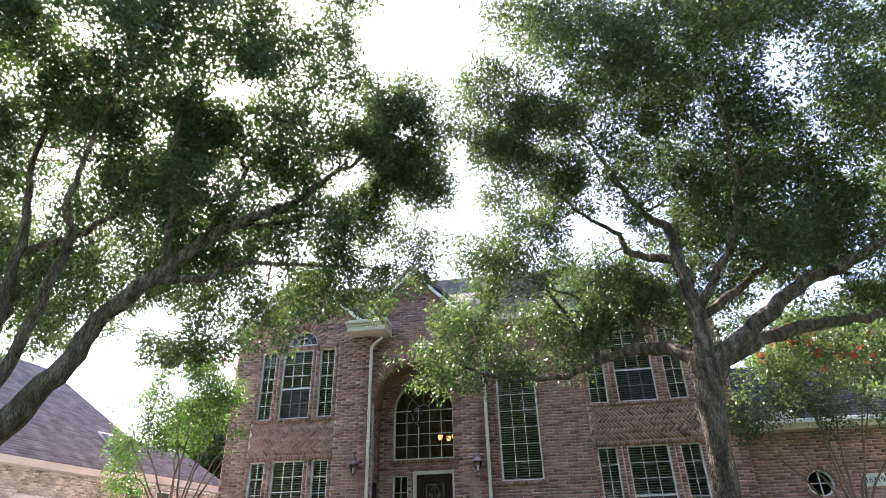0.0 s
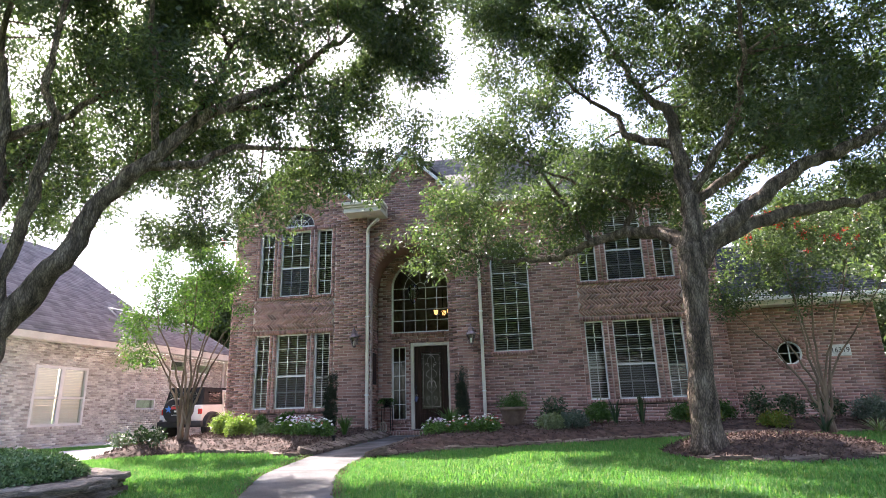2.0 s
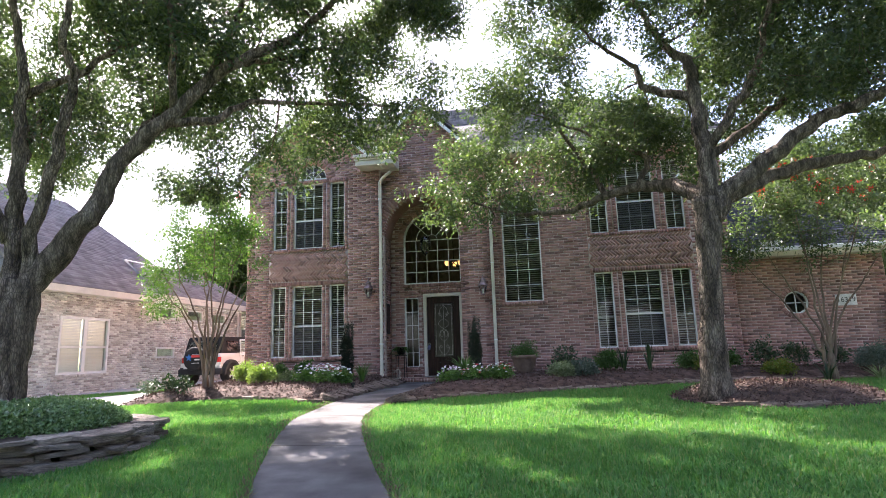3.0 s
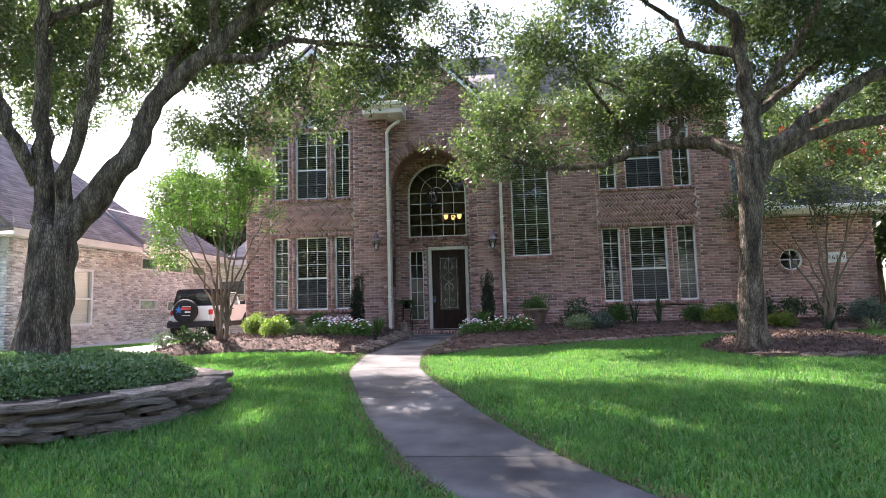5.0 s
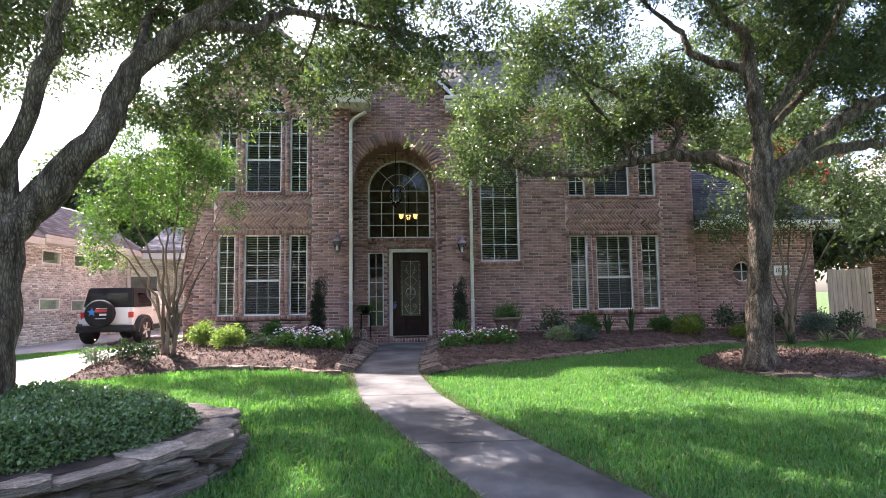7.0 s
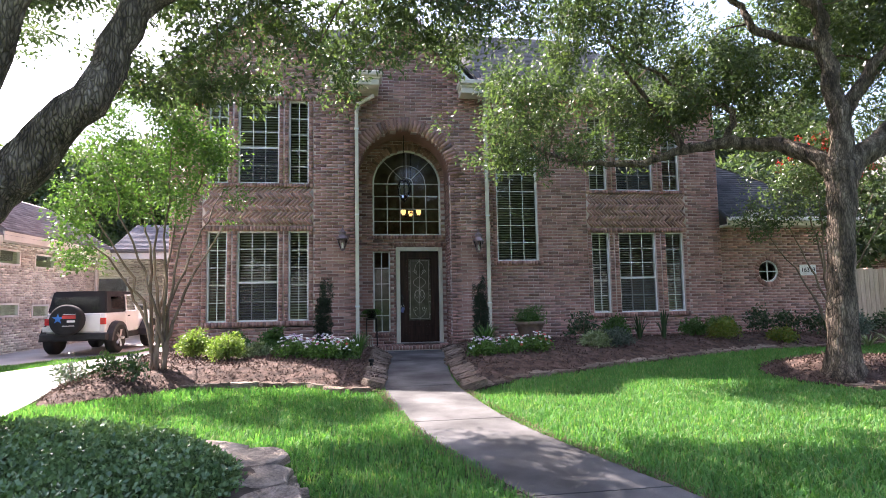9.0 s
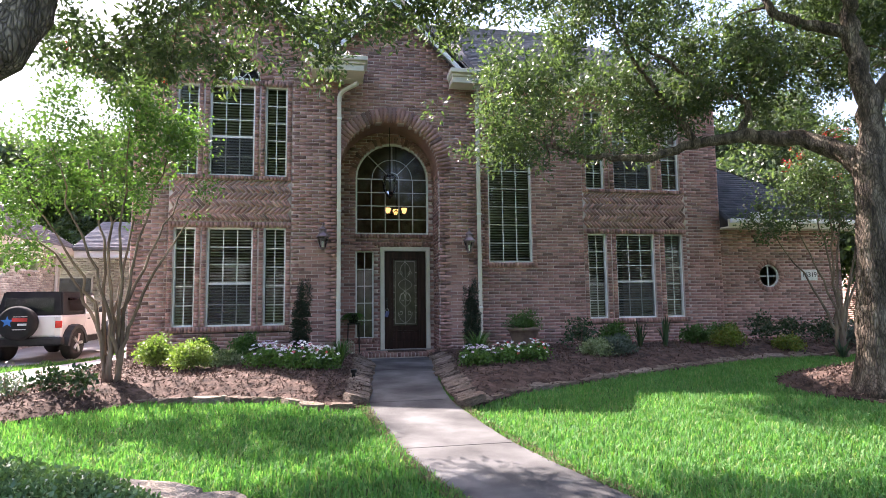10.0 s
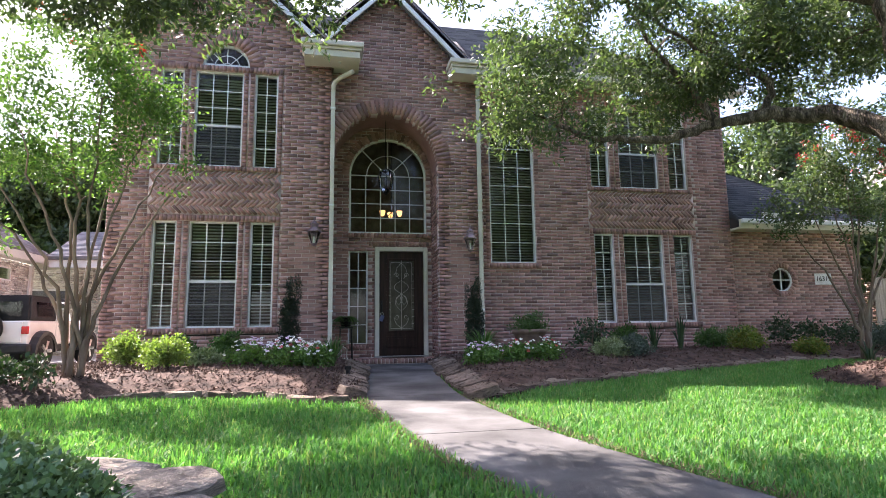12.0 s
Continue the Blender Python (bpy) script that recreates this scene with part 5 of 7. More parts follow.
def blades(name, label, pts, tall, wide, bends=2):
    n = len(pts)
    z = ground_z(pts[:, 0], pts[:, 1]) - 0.025
    b = np.column_stack([pts, z])
    a = rng.uniform(0, 2 * math.pi, n)
    lean = rng.uniform(0.15, 0.9, n)
    way = np.column_stack([np.cos(a), np.sin(a), np.zeros(n)])
    side = np.column_stack([-np.sin(a), np.cos(a), np.zeros(n)]) * (wide * rng.uniform(0.7, 1.3, n))[:, None]
    patch = np.array([noise.noise(Vector((px * 1.3, py * 1.3, 2.0))) for px, py in pts])
    h = (tall * rng.uniform(0.55, 1.25, n) * (1 + 0.35 * patch))[:, None]
    up = np.array([0, 0, 1.0])
    m = b + up * h * 0.65 + way * h * (lean * 0.3)[:, None]
    t = b + up * h * (1.0 - 0.25 * lean)[:, None] + way * h * (lean * 0.9)[:, None]
    v = np.stack([b - side, b + side, m + side * 0.9, m - side * 0.9, t + side * 0.15, t - side * 0.15], 1).reshape(-1, 3)
    k = np.arange(n)[:, None] * 6
    f = np.concatenate([k + np.array([0, 1, 2, 3]), k + np.array([3, 2, 4, 5])])
    if bends == 1:
        v = np.stack([b - side, b + side, t + side * 0.4, t - side * 0.4], 1).reshape(-1, 3)
        f = np.arange(n * 4).reshape(-1, 4)
    tagged(soup(name, v, f, grass_blade), label, "grass", kind="stuff")


near = np.concatenate([lawn_points(-3.6, 6.5, 3.4, 6.5, 3800), lawn_points(-5.4, 9.0, 6.5, 9.2, 2800)])
blades("grass", "bright green broad-bladed lawn grass", near, 0.072, 0.0052)
far = np.concatenate([lawn_points(-5.6, 13.0, 9.2, 13.6, 1900), lawn_points(-10.5, -5.2, 5.0, 10.5, 300), lawn_points(-11.0, -7.0, 10.5, 17.9, 1500), lawn_points(9.0, 14.0, 6.0, 9.2, 500), lawn_points(10.8, 16.0, 13.0, 16.0, 300), lawn_points(4.0, 9.0, 2.0, 6.5, 300), lawn_points(-7.3, -6.95, 17.4, 25, 1500)])
blades("grass", "bright green lawn grass towards the beds", far, 0.07, 0.0065, 1)

# ---- stone planter under the left oak ----
planter = thing("stone_planter", "low curved dry-stacked wall of flat brown stones", "planter", (-4.35, 6.75, -0.3))
stone_meshes = []
srnd = random.Random(4)
for k in range(9):
    bm = bmesh.new()
    nn = 11
    ring = []
    for i in range(nn):
        t = 2 * math.pi * i / nn
        cx, cy = math.cos(t), math.sin(t)
        m = 1 / max(abs(cx), abs(cy))
        m = 1 + (m - 1) * 0.75
        ring.append((0.5 * cx * m * srnd.uniform(0.80, 1.06), 0.5 * cy * m * srnd.uniform(0.70, 1.08)))
    lo = [bm.verts.new((x, y, -0.5 + srnd.uniform(-0.05, 0.05))) for x, y in ring]
    mi = [bm.verts.new((x * srnd.uniform(0.95, 1.04), y * srnd.uniform(0.95, 1.04), srnd.uniform(-0.3, 0.4))) for x, y in ring]
    hi = [bm.verts.new((x * 0.96, y * 0.95, 0.5 + srnd.uniform(-0.12, 0.12))) for x, y in ring]
    c = bm.verts.new((0, 0, 0.5))
    for a, b in ((lo, mi), (mi, hi)):
        for i in range(nn):
            bm.faces.new((a[i], a[(i + 1) % nn], b[(i + 1) % nn], b[i]))
    for i in range(nn):
        bm.faces.new((hi[i], hi[(i + 1) % nn], c))
    bm.faces.new(lo[::-1])
    me = bpy.data.meshes.new("stone")
    bm.to_mesh(me)
    bm.free()
    me.materials.append(stone)
    stone_meshes.append(me)


def lay_stone(parent, x, y, z, l, w, h, turn, tilt=0.0, lean=0.0, name="stone"):
    ob = new(name, srnd.choice(stone_meshes))
    if name == "flagstone":
        ob.material_slots[0].link = 'OBJECT'
        ob.material_slots[0].material = stone_brown
    ob.matrix_basis = Matrix.Translation(Vector((x, y, z)) * S) @ Euler((tilt, lean, turn)).to_matrix().to_4x4() @ Matrix.Diagonal((l * S, w * S, h * S, 1))
    if parent is not None:
        ob.parent = parent
        ob.matrix_parent_inverse = Matrix.Translation(-parent.location)
    return ob


PCX, PCY, PRX, PRY = -4.3, 6.0, 2.55, 1.72
for course in range(8):
    a = -2.3 + srnd.uniform(0, 0.1)
    while a < 1.9:
        l, h = srnd.uniform(0.16, 0.6) * (1.25 if course == 0 else 1.0), srnd.uniform(0.032, 0.056)
        inset = 0.15 + srnd.uniform(-0.09, 0.07) - 0.012 * course
        x, y = PCX + (PRX - inset) * math.cos(a), PCY + (PRY - inset) * math.sin(a)
        z = -0.07 - course * 0.046 + srnd.uniform(-0.008, 0.008)
        turn = math.atan2((PRY - inset) * math.cos(a), -(PRX - inset) * math.sin(a))
        if z > float(ground_z(-2.0, y)) - 0.05:
            lay_stone(planter, x, y, z, l * 1.06, srnd.uniform(0.36, 0.52) if course == 0 else srnd.uniform(0.24, 0.42), h, turn + srnd.uniform(-0.12, 0.12), srnd.uniform(-0.07, 0.07), srnd.uniform(-0.05, 0.05))
        a += l / math.hypot(PRX * math.sin(a), PRY * math.cos(a))


def mound_z(x, y):
    d = np.clip(1 - np.hypot((np.asarray(x) - PCX) / PRX, (np.asarray(y) - PCY) / PRY), 0, 1)
    return -0.06 + 0.17 * d ** 0.6


rr, ta = np.meshgrid(np.linspace(0, 0.93, 14), np.linspace(0, 2 * math.pi, 48, endpoint=False))
mx, my = PCX + rr * PRX * np.cos(ta), PCY + rr * PRY * np.sin(ta)
mv = np.stack([mx, my, mound_z(mx, my) - 0.03], -1).reshape(-1, 3)
ii = (np.arange(48)[:, None] * 14 + np.arange(13)[None]).ravel()
jj = (((np.arange(48) + 1) % 48)[:, None] * 14 + np.arange(13)[None]).ravel()
soup("soil", mv, np.stack([ii, ii + 1, jj + 1, jj], 1), soil, planter, "dark soil and leaf litter", smooth=True)
gc = thing("ground_cover", "dense low dark green jasmine with small glossy leaves", "ground cover", (PCX, PCY, 0.0), kind="stuff")
n = 17000
q = np.sqrt(rng.random(n)) * 0.86
t = rng.uniform(0, 2 * math.pi, n)
cx, cy = PCX + q * PRX * np.cos(t), PCY + q * PRY * np.sin(t)
edge = np.clip((0.87 - q) / 0.12, 0, 1)
lump = np.array([noise.noise(Vector((a * 2, b * 2, 7))) for a, b in zip(cx, cy)])
cz_ = mound_z(cx, cy) + 0.17 * edge * (1 + 0.4 * lump) * rng.uniform(0.3, 1.0, n) - 0.02
v, f = leaf_cloud(rng, np.column_stack([cx, cy, cz_]), 0.055, 8, 0.034, 0.021, droop=-0.25, flat=0.7)
soup("leaves", v, f, ivy_leaf, gc)

# ---- neighbouring house on the left ----
NX = -10.56
N_WIN = [(14.0, 15.85, 0.36, 2.0), (18.1, 19.03, 2.13, 2.56), (19.7, 20.7, 2.12, 2.54), (21.3, 22.33, 2.09, 2.5), (18.05, 19.05, 0.77, 1.14), (19.65, 20.5, 0.71, 1.09)]
mN = Masonry((NX, 0, 0), (0, 1, 0), (1, 0, 0), 0.2)
mN.lay(12.9, 23.4, -0.35, 2.70, all_cuts(*[rect_cut(*w) for w in N_WIN]), long=0.21, course=0.066)
for a, b, z0, z1 in N_WIN:
    mN.row(a - 0.05, b + 0.05, z1, z1 + 0.13, wide=0.066, proud=0.006) if z1 < 1.5 else None
    mN.row(a - 0.05, b + 0.05, z0 - 0.075, z0, wide=0.066, proud=0.02)
mN.build("wall_neighbour", "tan brick wall of the neighbouring house, paled for light off the drive", brick_tan, mortar_tan)
mN2 = Masonry((0, 12.9, 0), (1, 0, 0), (0, -1, 0), 0.2)
mN2.lay(-16.0, NX - 0.004, -0.35, 2.70, lambda z: [], long=0.21, course=0.066)
mN2.build("wall_neighbour_front", "tan brick front wall of the neighbouring house", brick_tan, mortar_tan)
tagged(part("wall_neighbour_back", boxed(-16.0, NX, 23.4, 23.6, -0.3, 2.7), mortar_tan), "rear wall of the neighbouring house", "wall", kind="structure")
tagged(part("ceiling_neighbour", boxed(-16.0, NX - 0.21, 13.1, 23.4, 2.6, 2.65), dark_room_wall), "ceiling in the neighbouring house", "ceiling", kind="structure")
for i, (a, b, z0, z1) in enumerate(N_WIN):
    w = thing("window_%d" % (wn + 6 + i), "wide white double window with blinds" if i == 0 else "small white framed window in tan brick", "window", (NX, (a + b) / 2, z0), kind="structure")
    x = NX - 0.03
    fr = 0.07 if i == 0 else 0.05
    bm = bmesh.new()
    for p, q, r, s_ in ((a, a + fr, z0, z1), (b - fr, b, z0, z1), (a + fr, b - fr, z1 - fr, z1), (a + fr, b - fr, z0, z0 + fr)):
        box(bm, x - 0.04, x + 0.04, p, q, r, s_)
    part("window_frame", bm, white, w)
    soup("pane", [(x - 0.014, a + fr, z0 + fr), (x - 0.014, b - fr, z0 + fr), (x - 0.014, b - fr, z1 - fr), (x - 0.014, a + fr, z1 - fr)], [(0, 1, 2, 3)], pane_glass, w).visible_shadow = False
    if i == 0:
        m, zm = (a + b) / 2, (z0 + z1) / 2 - 0.05
        part("mullion", boxed(x - 0.035, x + 0.035, m - 0.06, m + 0.06, z0 + fr, z1 - fr), white, w)
        for p, q in ((a + fr, m - 0.06), (m + 0.06, b - fr)):
            part("meeting_rail", boxed(x - 0.025, x + 0.025, p, q, zm - 0.03, zm + 0.03), white, w)
            V, Fc = [], []
            z = z0 + fr
            while z < z1 - fr:
                k = len(V)
                V += [(x - 0.06, p, z), (x - 0.06, q, z), (x - 0.075, q, z + 0.043), (x - 0.075, p, z + 0.043)]
                Fc.append((k, k + 1, k + 2, k + 3))
                z += 0.045
            soup("blind", V, Fc, slat_white, w, "white slatted blind")
ln = math.hypot(1, 0.85)
shingles("roof_neighbour", "brownish grey shingle hip roof of the neighbouring house", (-10.12, 12.5, 2.82), (0, 1, 0), (-1 / ln, 0, 0.85 / ln), 8, 5.9, lambda v: v * 0.05, lambda v: 7.9 - v * 0.42, shingle_lit, course=0.12)
shingles("roof_neighbour_rear", "brownish grey shingle roof of the neighbouring rear wing", (-10.12, 17.6, 2.95), (0, 1, 0), (-1 / ln, 0, 0.85 / ln), 6.2, 2.0, lambda v: 0.0, lambda v: 6.2 - v * 0.8, shingle_lit, course=0.12)
shingles("roof_neighbour_front", "brownish grey shingle slope at the neighbouring front", (-16.5, 12.5, 2.82), (1, 0, 0), (0, 1 / ln, 0.85 / ln), 6.4, 4.2, lambda v: 0.0, lambda v: 6.38 - v * 0.8, shingle_lit, course=0.12)
bm = bmesh.new()
box(bm, -10.50, -10.14, 12.55, 17.45, 2.62, 2.66)
box(bm, -10.135, -10.10, 12.55, 17.45, 2.62, 2.80)
box(bm, -10.50, -10.14, 17.5, 23.8, 2.70, 2.74)
box(bm, -10.135, -10.10, 17.5, 23.8, 2.70, 2.92)
tagged(part("trim_neighbour_eave", bm, cream), "cream fascia and soffit of the neighbouring roof", "trim", kind="structure")
bm = bmesh.new()
box(bm, NX + 0.01, NX + 0.08, 23.25, 23.33, -0.2, 2.66, 0.01)
tagged(part("downspout_neighbour", bm, white), "white downspout on the tan brick corner", "downspout", kind="structure")
# covered way behind the car
mC = Masonry((0, 25.6, 0), (1, 0, 0), (0, -1, 0), 0.2)
mC.lay(-14.0, -6.4, -0.2, 3.2, rect_cut(-11.75, -10.35, 1.38, 2.1), long=0.21, course=0.066)
mC.build("wall_carport", "shaded tan brick wall behind the covered way", brick_tan, mortar_tan)
tagged(part("ceiling_carport", boxed(-14.0, -5.5, 23.62, 25.59, 2.80, 2.95), cream), "cream ceiling of the covered way", "ceiling", kind="structure")
tagged(part("trim_carport", boxed(-10.09, -5.5, 23.42, 23.49, 2.62, 2.93, 0.006), white), "white beam along the front of the covered way", "trim", kind="structure")
cwin = thing("window_%d" % (wn + 13), "wide dark window with a white frame under the covered way", "window", (-11.05, 25.6, 1.38), kind="structure")
for q in ((-11.75, -11.69, 1.38, 2.1), (-10.41, -10.35, 1.38, 2.1), (-11.69, -10.41, 2.04, 2.1), (-11.69, -10.41, 1.38, 1.44)):
    part("window_frame", boxed(q[0], q[1], 25.57, 25.66, q[2], q[3]), white, cwin)
pane("pane", -11.69, -10.41, 25.63, 1.44, 2.04, pane_glass, cwin)
# added sheet in a dark tone so the window above looks unlit
tagged(part("room_wall_carport", boxed(-14.0, -6.4, 27.0, 27.1, -0.2, 3.2), dark_room_wall), "plain dark wall added behind the covered way's window", "wall", kind="structure")
ln = math.hypot(1, 0.5)
shingles("roof_carport", "brownish grey shingle roof over the covered way", (-10.1, 23.3, 2.95), (1, 0, 0), (0, 1 / ln, 0.5 / ln), 4.7, 2.6, lambda v: 0.0, lambda v: 4.7, shingle_lit)

# ---- white open four-wheel-drive car ----
JX, JY, JZ = -8.30, 17.25, -0.165
jeep = thing("car", "white off-road car with black soft top and rear spare wheel", "car", (JX, JY, JZ))


def jbox(name, x0, x1, y0, y1, z0, z1, m, bevel=0.02, parent=None, label=""):
    bm = bmesh.new()
    box(bm, JX + x0, JX + x1, JY + y0, JY + y1, JZ + z0, JZ + z1, bevel)
    return part(name, bm, m, parent or jeep, label)


def taper(name, base, top, z0, z1, m, parent=None, label="", bevel=0.03):
    (x0, x1, y0, y1), (a0, a1, b0, b1) = base, top
    bm = bmesh.new()
    vs = box(bm, x0, x1, y0, y1, z0, z1)
    for v in vs:
        if v.co.z > (z0 + z1) / 2:
            v.co.x = a0 if v.co.x < (x0 + x1) / 2 else a1
            v.co.y = b0 if v.co.y < (y0 + y1) / 2 else b1
    bmesh.ops.bevel(bm, geom=bm.edges[:], offset=bevel, segments=2, affect='EDGES')
    bmesh.ops.translate(bm, verts=bm.verts, vec=(JX, JY, JZ))
    return part(name, bm, m, parent or jeep, label)


jbox("body", -0.68, 0.68, 0.06, 2.05, 0.50, 1.02, car_white, 0.03)
taper("bonnet", (-0.60, 0.60, 2.05, 3.35), (-0.52, 0.52, 2.05, 3.30), 0.55, 1.05, car_white)
jbox("underbody", -0.60, 0.60, 0.1, 3.3, 0.34, 0.50, car_black, 0.02)
taper("soft_top", (-0.67, 0.67, 0.08, 1.30), (-0.60, 0.60, 0.20, 1.28), 1.025, 1.56, soft_top, label="black canvas soft top")
taper("roof_front", (-0.60, 0.60, 1.26, 1.95), (-0.58, 0.58, 1.26, 1.75), 1.46, 1.56, soft_top, bevel=0.02)
jbox("rear_window", -0.50, 0.50, 0.075, 0.12, 1.10, 1.42, pane_glass, 0.0)
for s_ in (-1, 1):
    jbox("side_window", s_ * 0.645 - 0.02, s_ * 0.645 + 0.02, 0.42, 1.12, 1.10, 1.42, lamp_glass, 0.0, label="clear plastic side window")
    d = jbox("door", s_ * 0.685 - 0.012, s_ * 0.685 + 0.012, 1.22, 2.02, 0.52, 1.04, car_white, 0.006)
    fr_ = bmesh.new()
    tube(fr_, [(JX + s_ * 0.67, JY + 1.26, JZ + 1.04), (JX + s_ * 0.62, JY + 1.27, JZ + 1.46), (JX + s_ * 0.62, JY + 1.72, JZ + 1.46), (JX + s_ * 0.67, JY + 1.98, JZ + 1.04)], [0.025] * 4, 6)
    part("door_frame", fr_, car_white, jeep)
    jbox("handle", s_ * 0.70 - 0.012, s_ * 0.70 + 0.012, 1.30, 1.42, 0.90, 0.93, car_black, 0.004)
    jbox("mirror", s_ * 0.78 - 0.09, s_ * 0.78 + 0.09, 1.93, 1.99, 1.05, 1.20, car_black, 0.02)
    jbox("tail_light", s_ * 0.625 - 0.065, s_ * 0.625 + 0.065, 0.01, 0.06, 0.74, 0.90, red_lens, 0.01)
    for wy in (0.55, 2.78):
        # flare
        bm = bmesh.new()
        pts = [(wy + 0.50 * math.cos(t), 0.30 + 0.52 * math.sin(t)) for t in np.linspace(0.12, math.pi - 0.12, 9)]
        pin = [(wy + 0.41 * math.cos(t), 0.30 + 0.43 * math.sin(t)) for t in np.linspace(math.pi - 0.12, 0.12, 9)]
        lo = [bm.verts.new((JX + s_ * 0.60, JY + a, JZ + b)) for a, b in pts + pin]
        hi = [bm.verts.new((JX + s_ * 0.83, JY + a, JZ + b - 0.02)) for a, b in pts + pin]
        n_ = len(lo)
        for k in range(n_):
            bm.faces.new((lo[k], lo[(k + 1) % n_], hi[(k + 1) % n_], hi[k]))
        for k in range(8):
            for q in (lo, hi):
                bm.faces.new((q[k], q[k + 1], q[n_ - 2 - k], q[n_ - 1 - k]))
        bmesh.ops.recalc_face_normals(bm, faces=bm.faces)
        part("fender_flare", bm, car_black, jeep)
        wh = new("wheel")
        wh.location = (0, 0, 0)
        wh.parent = jeep
        wh.matrix_parent_inverse = Matrix.Translation(-jeep.location)
        for nm, prof, m in (("tyre", [(0.22, -0.11), (0.34, -0.115), (0.37, -0.08), (0.372, 0.08), (0.34, 0.115), (0.22, 0.11)], rubber), ("rim", [(0.05, -0.09), (0.22, -0.105), (0.235, -0.1), (0.235, 0.1), (0.22, 0.105), (0.20, 0.07), (0.06, 0.085), (0.03, 0.09)], alloy)):
            bm = bmesh.new()
            lathe(bm, prof, (0, 0, 0), 28)
            bmesh.ops.rotate(bm, verts=bm.verts, cent=(0, 0, 0), matrix=Matrix.Rotation(s_ * math.pi / 2, 3, 'Y'))
            bmesh.ops.translate(bm, verts=bm.verts, vec=(JX + s_ * 0.70, JY + wy, JZ + 0.372))
            part(nm, bm, m, wh, smooth=True)
        bm = bmesh.new()
        for k in range(5):
            t = 2 * math.pi * k / 5
            tube(bm, [(JX + s_ * 0.80, JY + wy + 0.03 * math.cos(t), JZ + 0.372 + 0.03 * math.sin(t)), (JX + s_ * 0.795, JY + wy + 0.215 * math.cos(t), JZ + 0.372 + 0.215 * math.sin(t))], [0.035, 0.05], 6)
        part("spoke_set", bm, alloy, wh)
jbox("rear_bumper", -0.76, 0.76, -0.08, 0.07, 0.36, 0.54, car_black, 0.03)
jbox("tailgate", -0.56, 0.56, 0.035, 0.058, 0.56, 1.0, car_white, 0.01)
jbox("licence_plate", -0.72, -0.45, -0.005, 0.03, 0.58, 0.71, plain_white, 0.004)
sp = new("spare_wheel")
sp.parent = jeep
sp.matrix_parent_inverse = Matrix.Translation(-jeep.location)
bm = bmesh.new()
lathe(bm, [(0.30, -0.12), (0.36, -0.10), (0.375, -0.03), (0.375, 0.08), (0.35, 0.12), (0.32, 0.13), (0.02, 0.135)], (0, 0, 0), 32)
bmesh.ops.rotate(bm, verts=bm.verts, cent=(0, 0, 0), matrix=Matrix.Rotation(math.pi / 2, 3, 'X'))
bmesh.ops.translate(bm, verts=bm.verts, vec=(JX - 0.10, JY - 0.14, JZ + 0.86))
part("cover", bm, soft_top, sp, "black spare wheel cover with a printed star", smooth=True)
bm = bmesh.new()
st = []
for k in range(10):
    r = 0.13 if k % 2 == 0 else 0.055
    t = math.pi / 2 + math.pi * k / 5
    st.append(bm.verts.new((JX - 0.25 + r * math.cos(t), JY - 0.279, JZ + 0.90 + r * math.sin(t))))
bm.faces.new(st)
part("star_print", bm, blue_print, sp)
for a in ((-0.16, 0.14, 0.90, 0.98, red_print), (-0.05, 0.13, 0.81, 0.86, plain_white), (-0.15, 0.12, 0.72, 0.735, plain_white), (-0.14, 0.14, 1.0, 1.012, plain_white)):
    part("print_bar", boxed(JX - 0.0 + a[0], JX + a[1], JY - 0.281, JY - 0.276, JZ + a[2], JZ + a[3]), a[4], sp)

# ---- fence and neighbour on the right ----
fence = thing("fence", "weathered upright board fence beside the low wing", "fence", (11.4, 14.9, -0.15))
x = 10.88
while x < 12.02:
    bm = bmesh.new()
    box(bm, x, x + 0.125, 14.9, 14.922, -0.18, 1.60 + srnd.uniform(-0.02, 0.02), 0.003)
    part("board", bm, fence_wood, fence)
    x += 0.132
for z in (0.1, 1.25):
    part("rail", boxed(10.88, 12.0, 14.925, 14.965, z, z + 0.08), fence_wood, fence)
part("post", boxed(12.02, 12.12, 14.88, 14.98, -0.18, 1.66), fence_wood, fence)
part("gate_latch", boxed(11.98, 12.06, 14.87, 14.885, 0.95, 1.0), iron, fence)
NH = thing("neighbour_house", "white clapboard house with a low brick wall in sunlight", "house", (15.8, 16.0, -0.2))
mW = Masonry((15.8, 0, 0), (0, 1, 0), (-1, 0, 0), 0.2)
mW.lay(10.0, 20.3, -0.3, 2.3, lambda z: [], course=0.07)
wb = soup("brick_wall", mW.v, mW.f, brick_many, NH)
soup("wall", mW.mv, mW.mf, mortar, NH)
bm = bmesh.new()
for i in range(14):
    z = 2.3 + i * 0.16
    vs = box(bm, 15.76, 15.8, 9.9, 20.3, z, z + 0.16)
    for v in vs:
        if v.co.z > z + 0.1 and v.co.x < 15.78:
            v.co.x += 0.025
part("siding", bm, siding_white, NH)
part("end_wall", boxed(15.8, 24, 20.1, 20.3, -0.3, 4.5), siding_white, NH)
part("front_wall", boxed(15.8, 24, 9.9, 10.1, -0.3, 4.5), siding_white, NH)
for y0 in (16.6, 13.2):
    w = part("window_frame", boxed(15.74, 15.79, y0, y0 + 1.2, 0.9, 2.2), white, NH)
    part("window_glass", boxed(15.725, 15.735, y0 + 0.07, y0 + 1.13, 0.97, 2.13), pane_glass, NH)
    for k in (1, 2):
        part("window_bar", boxed(15.715, 15.723, y0 + 0.4 * k - 0.015, y0 + 0.4 * k + 0.015, 0.97, 2.13), white, NH)
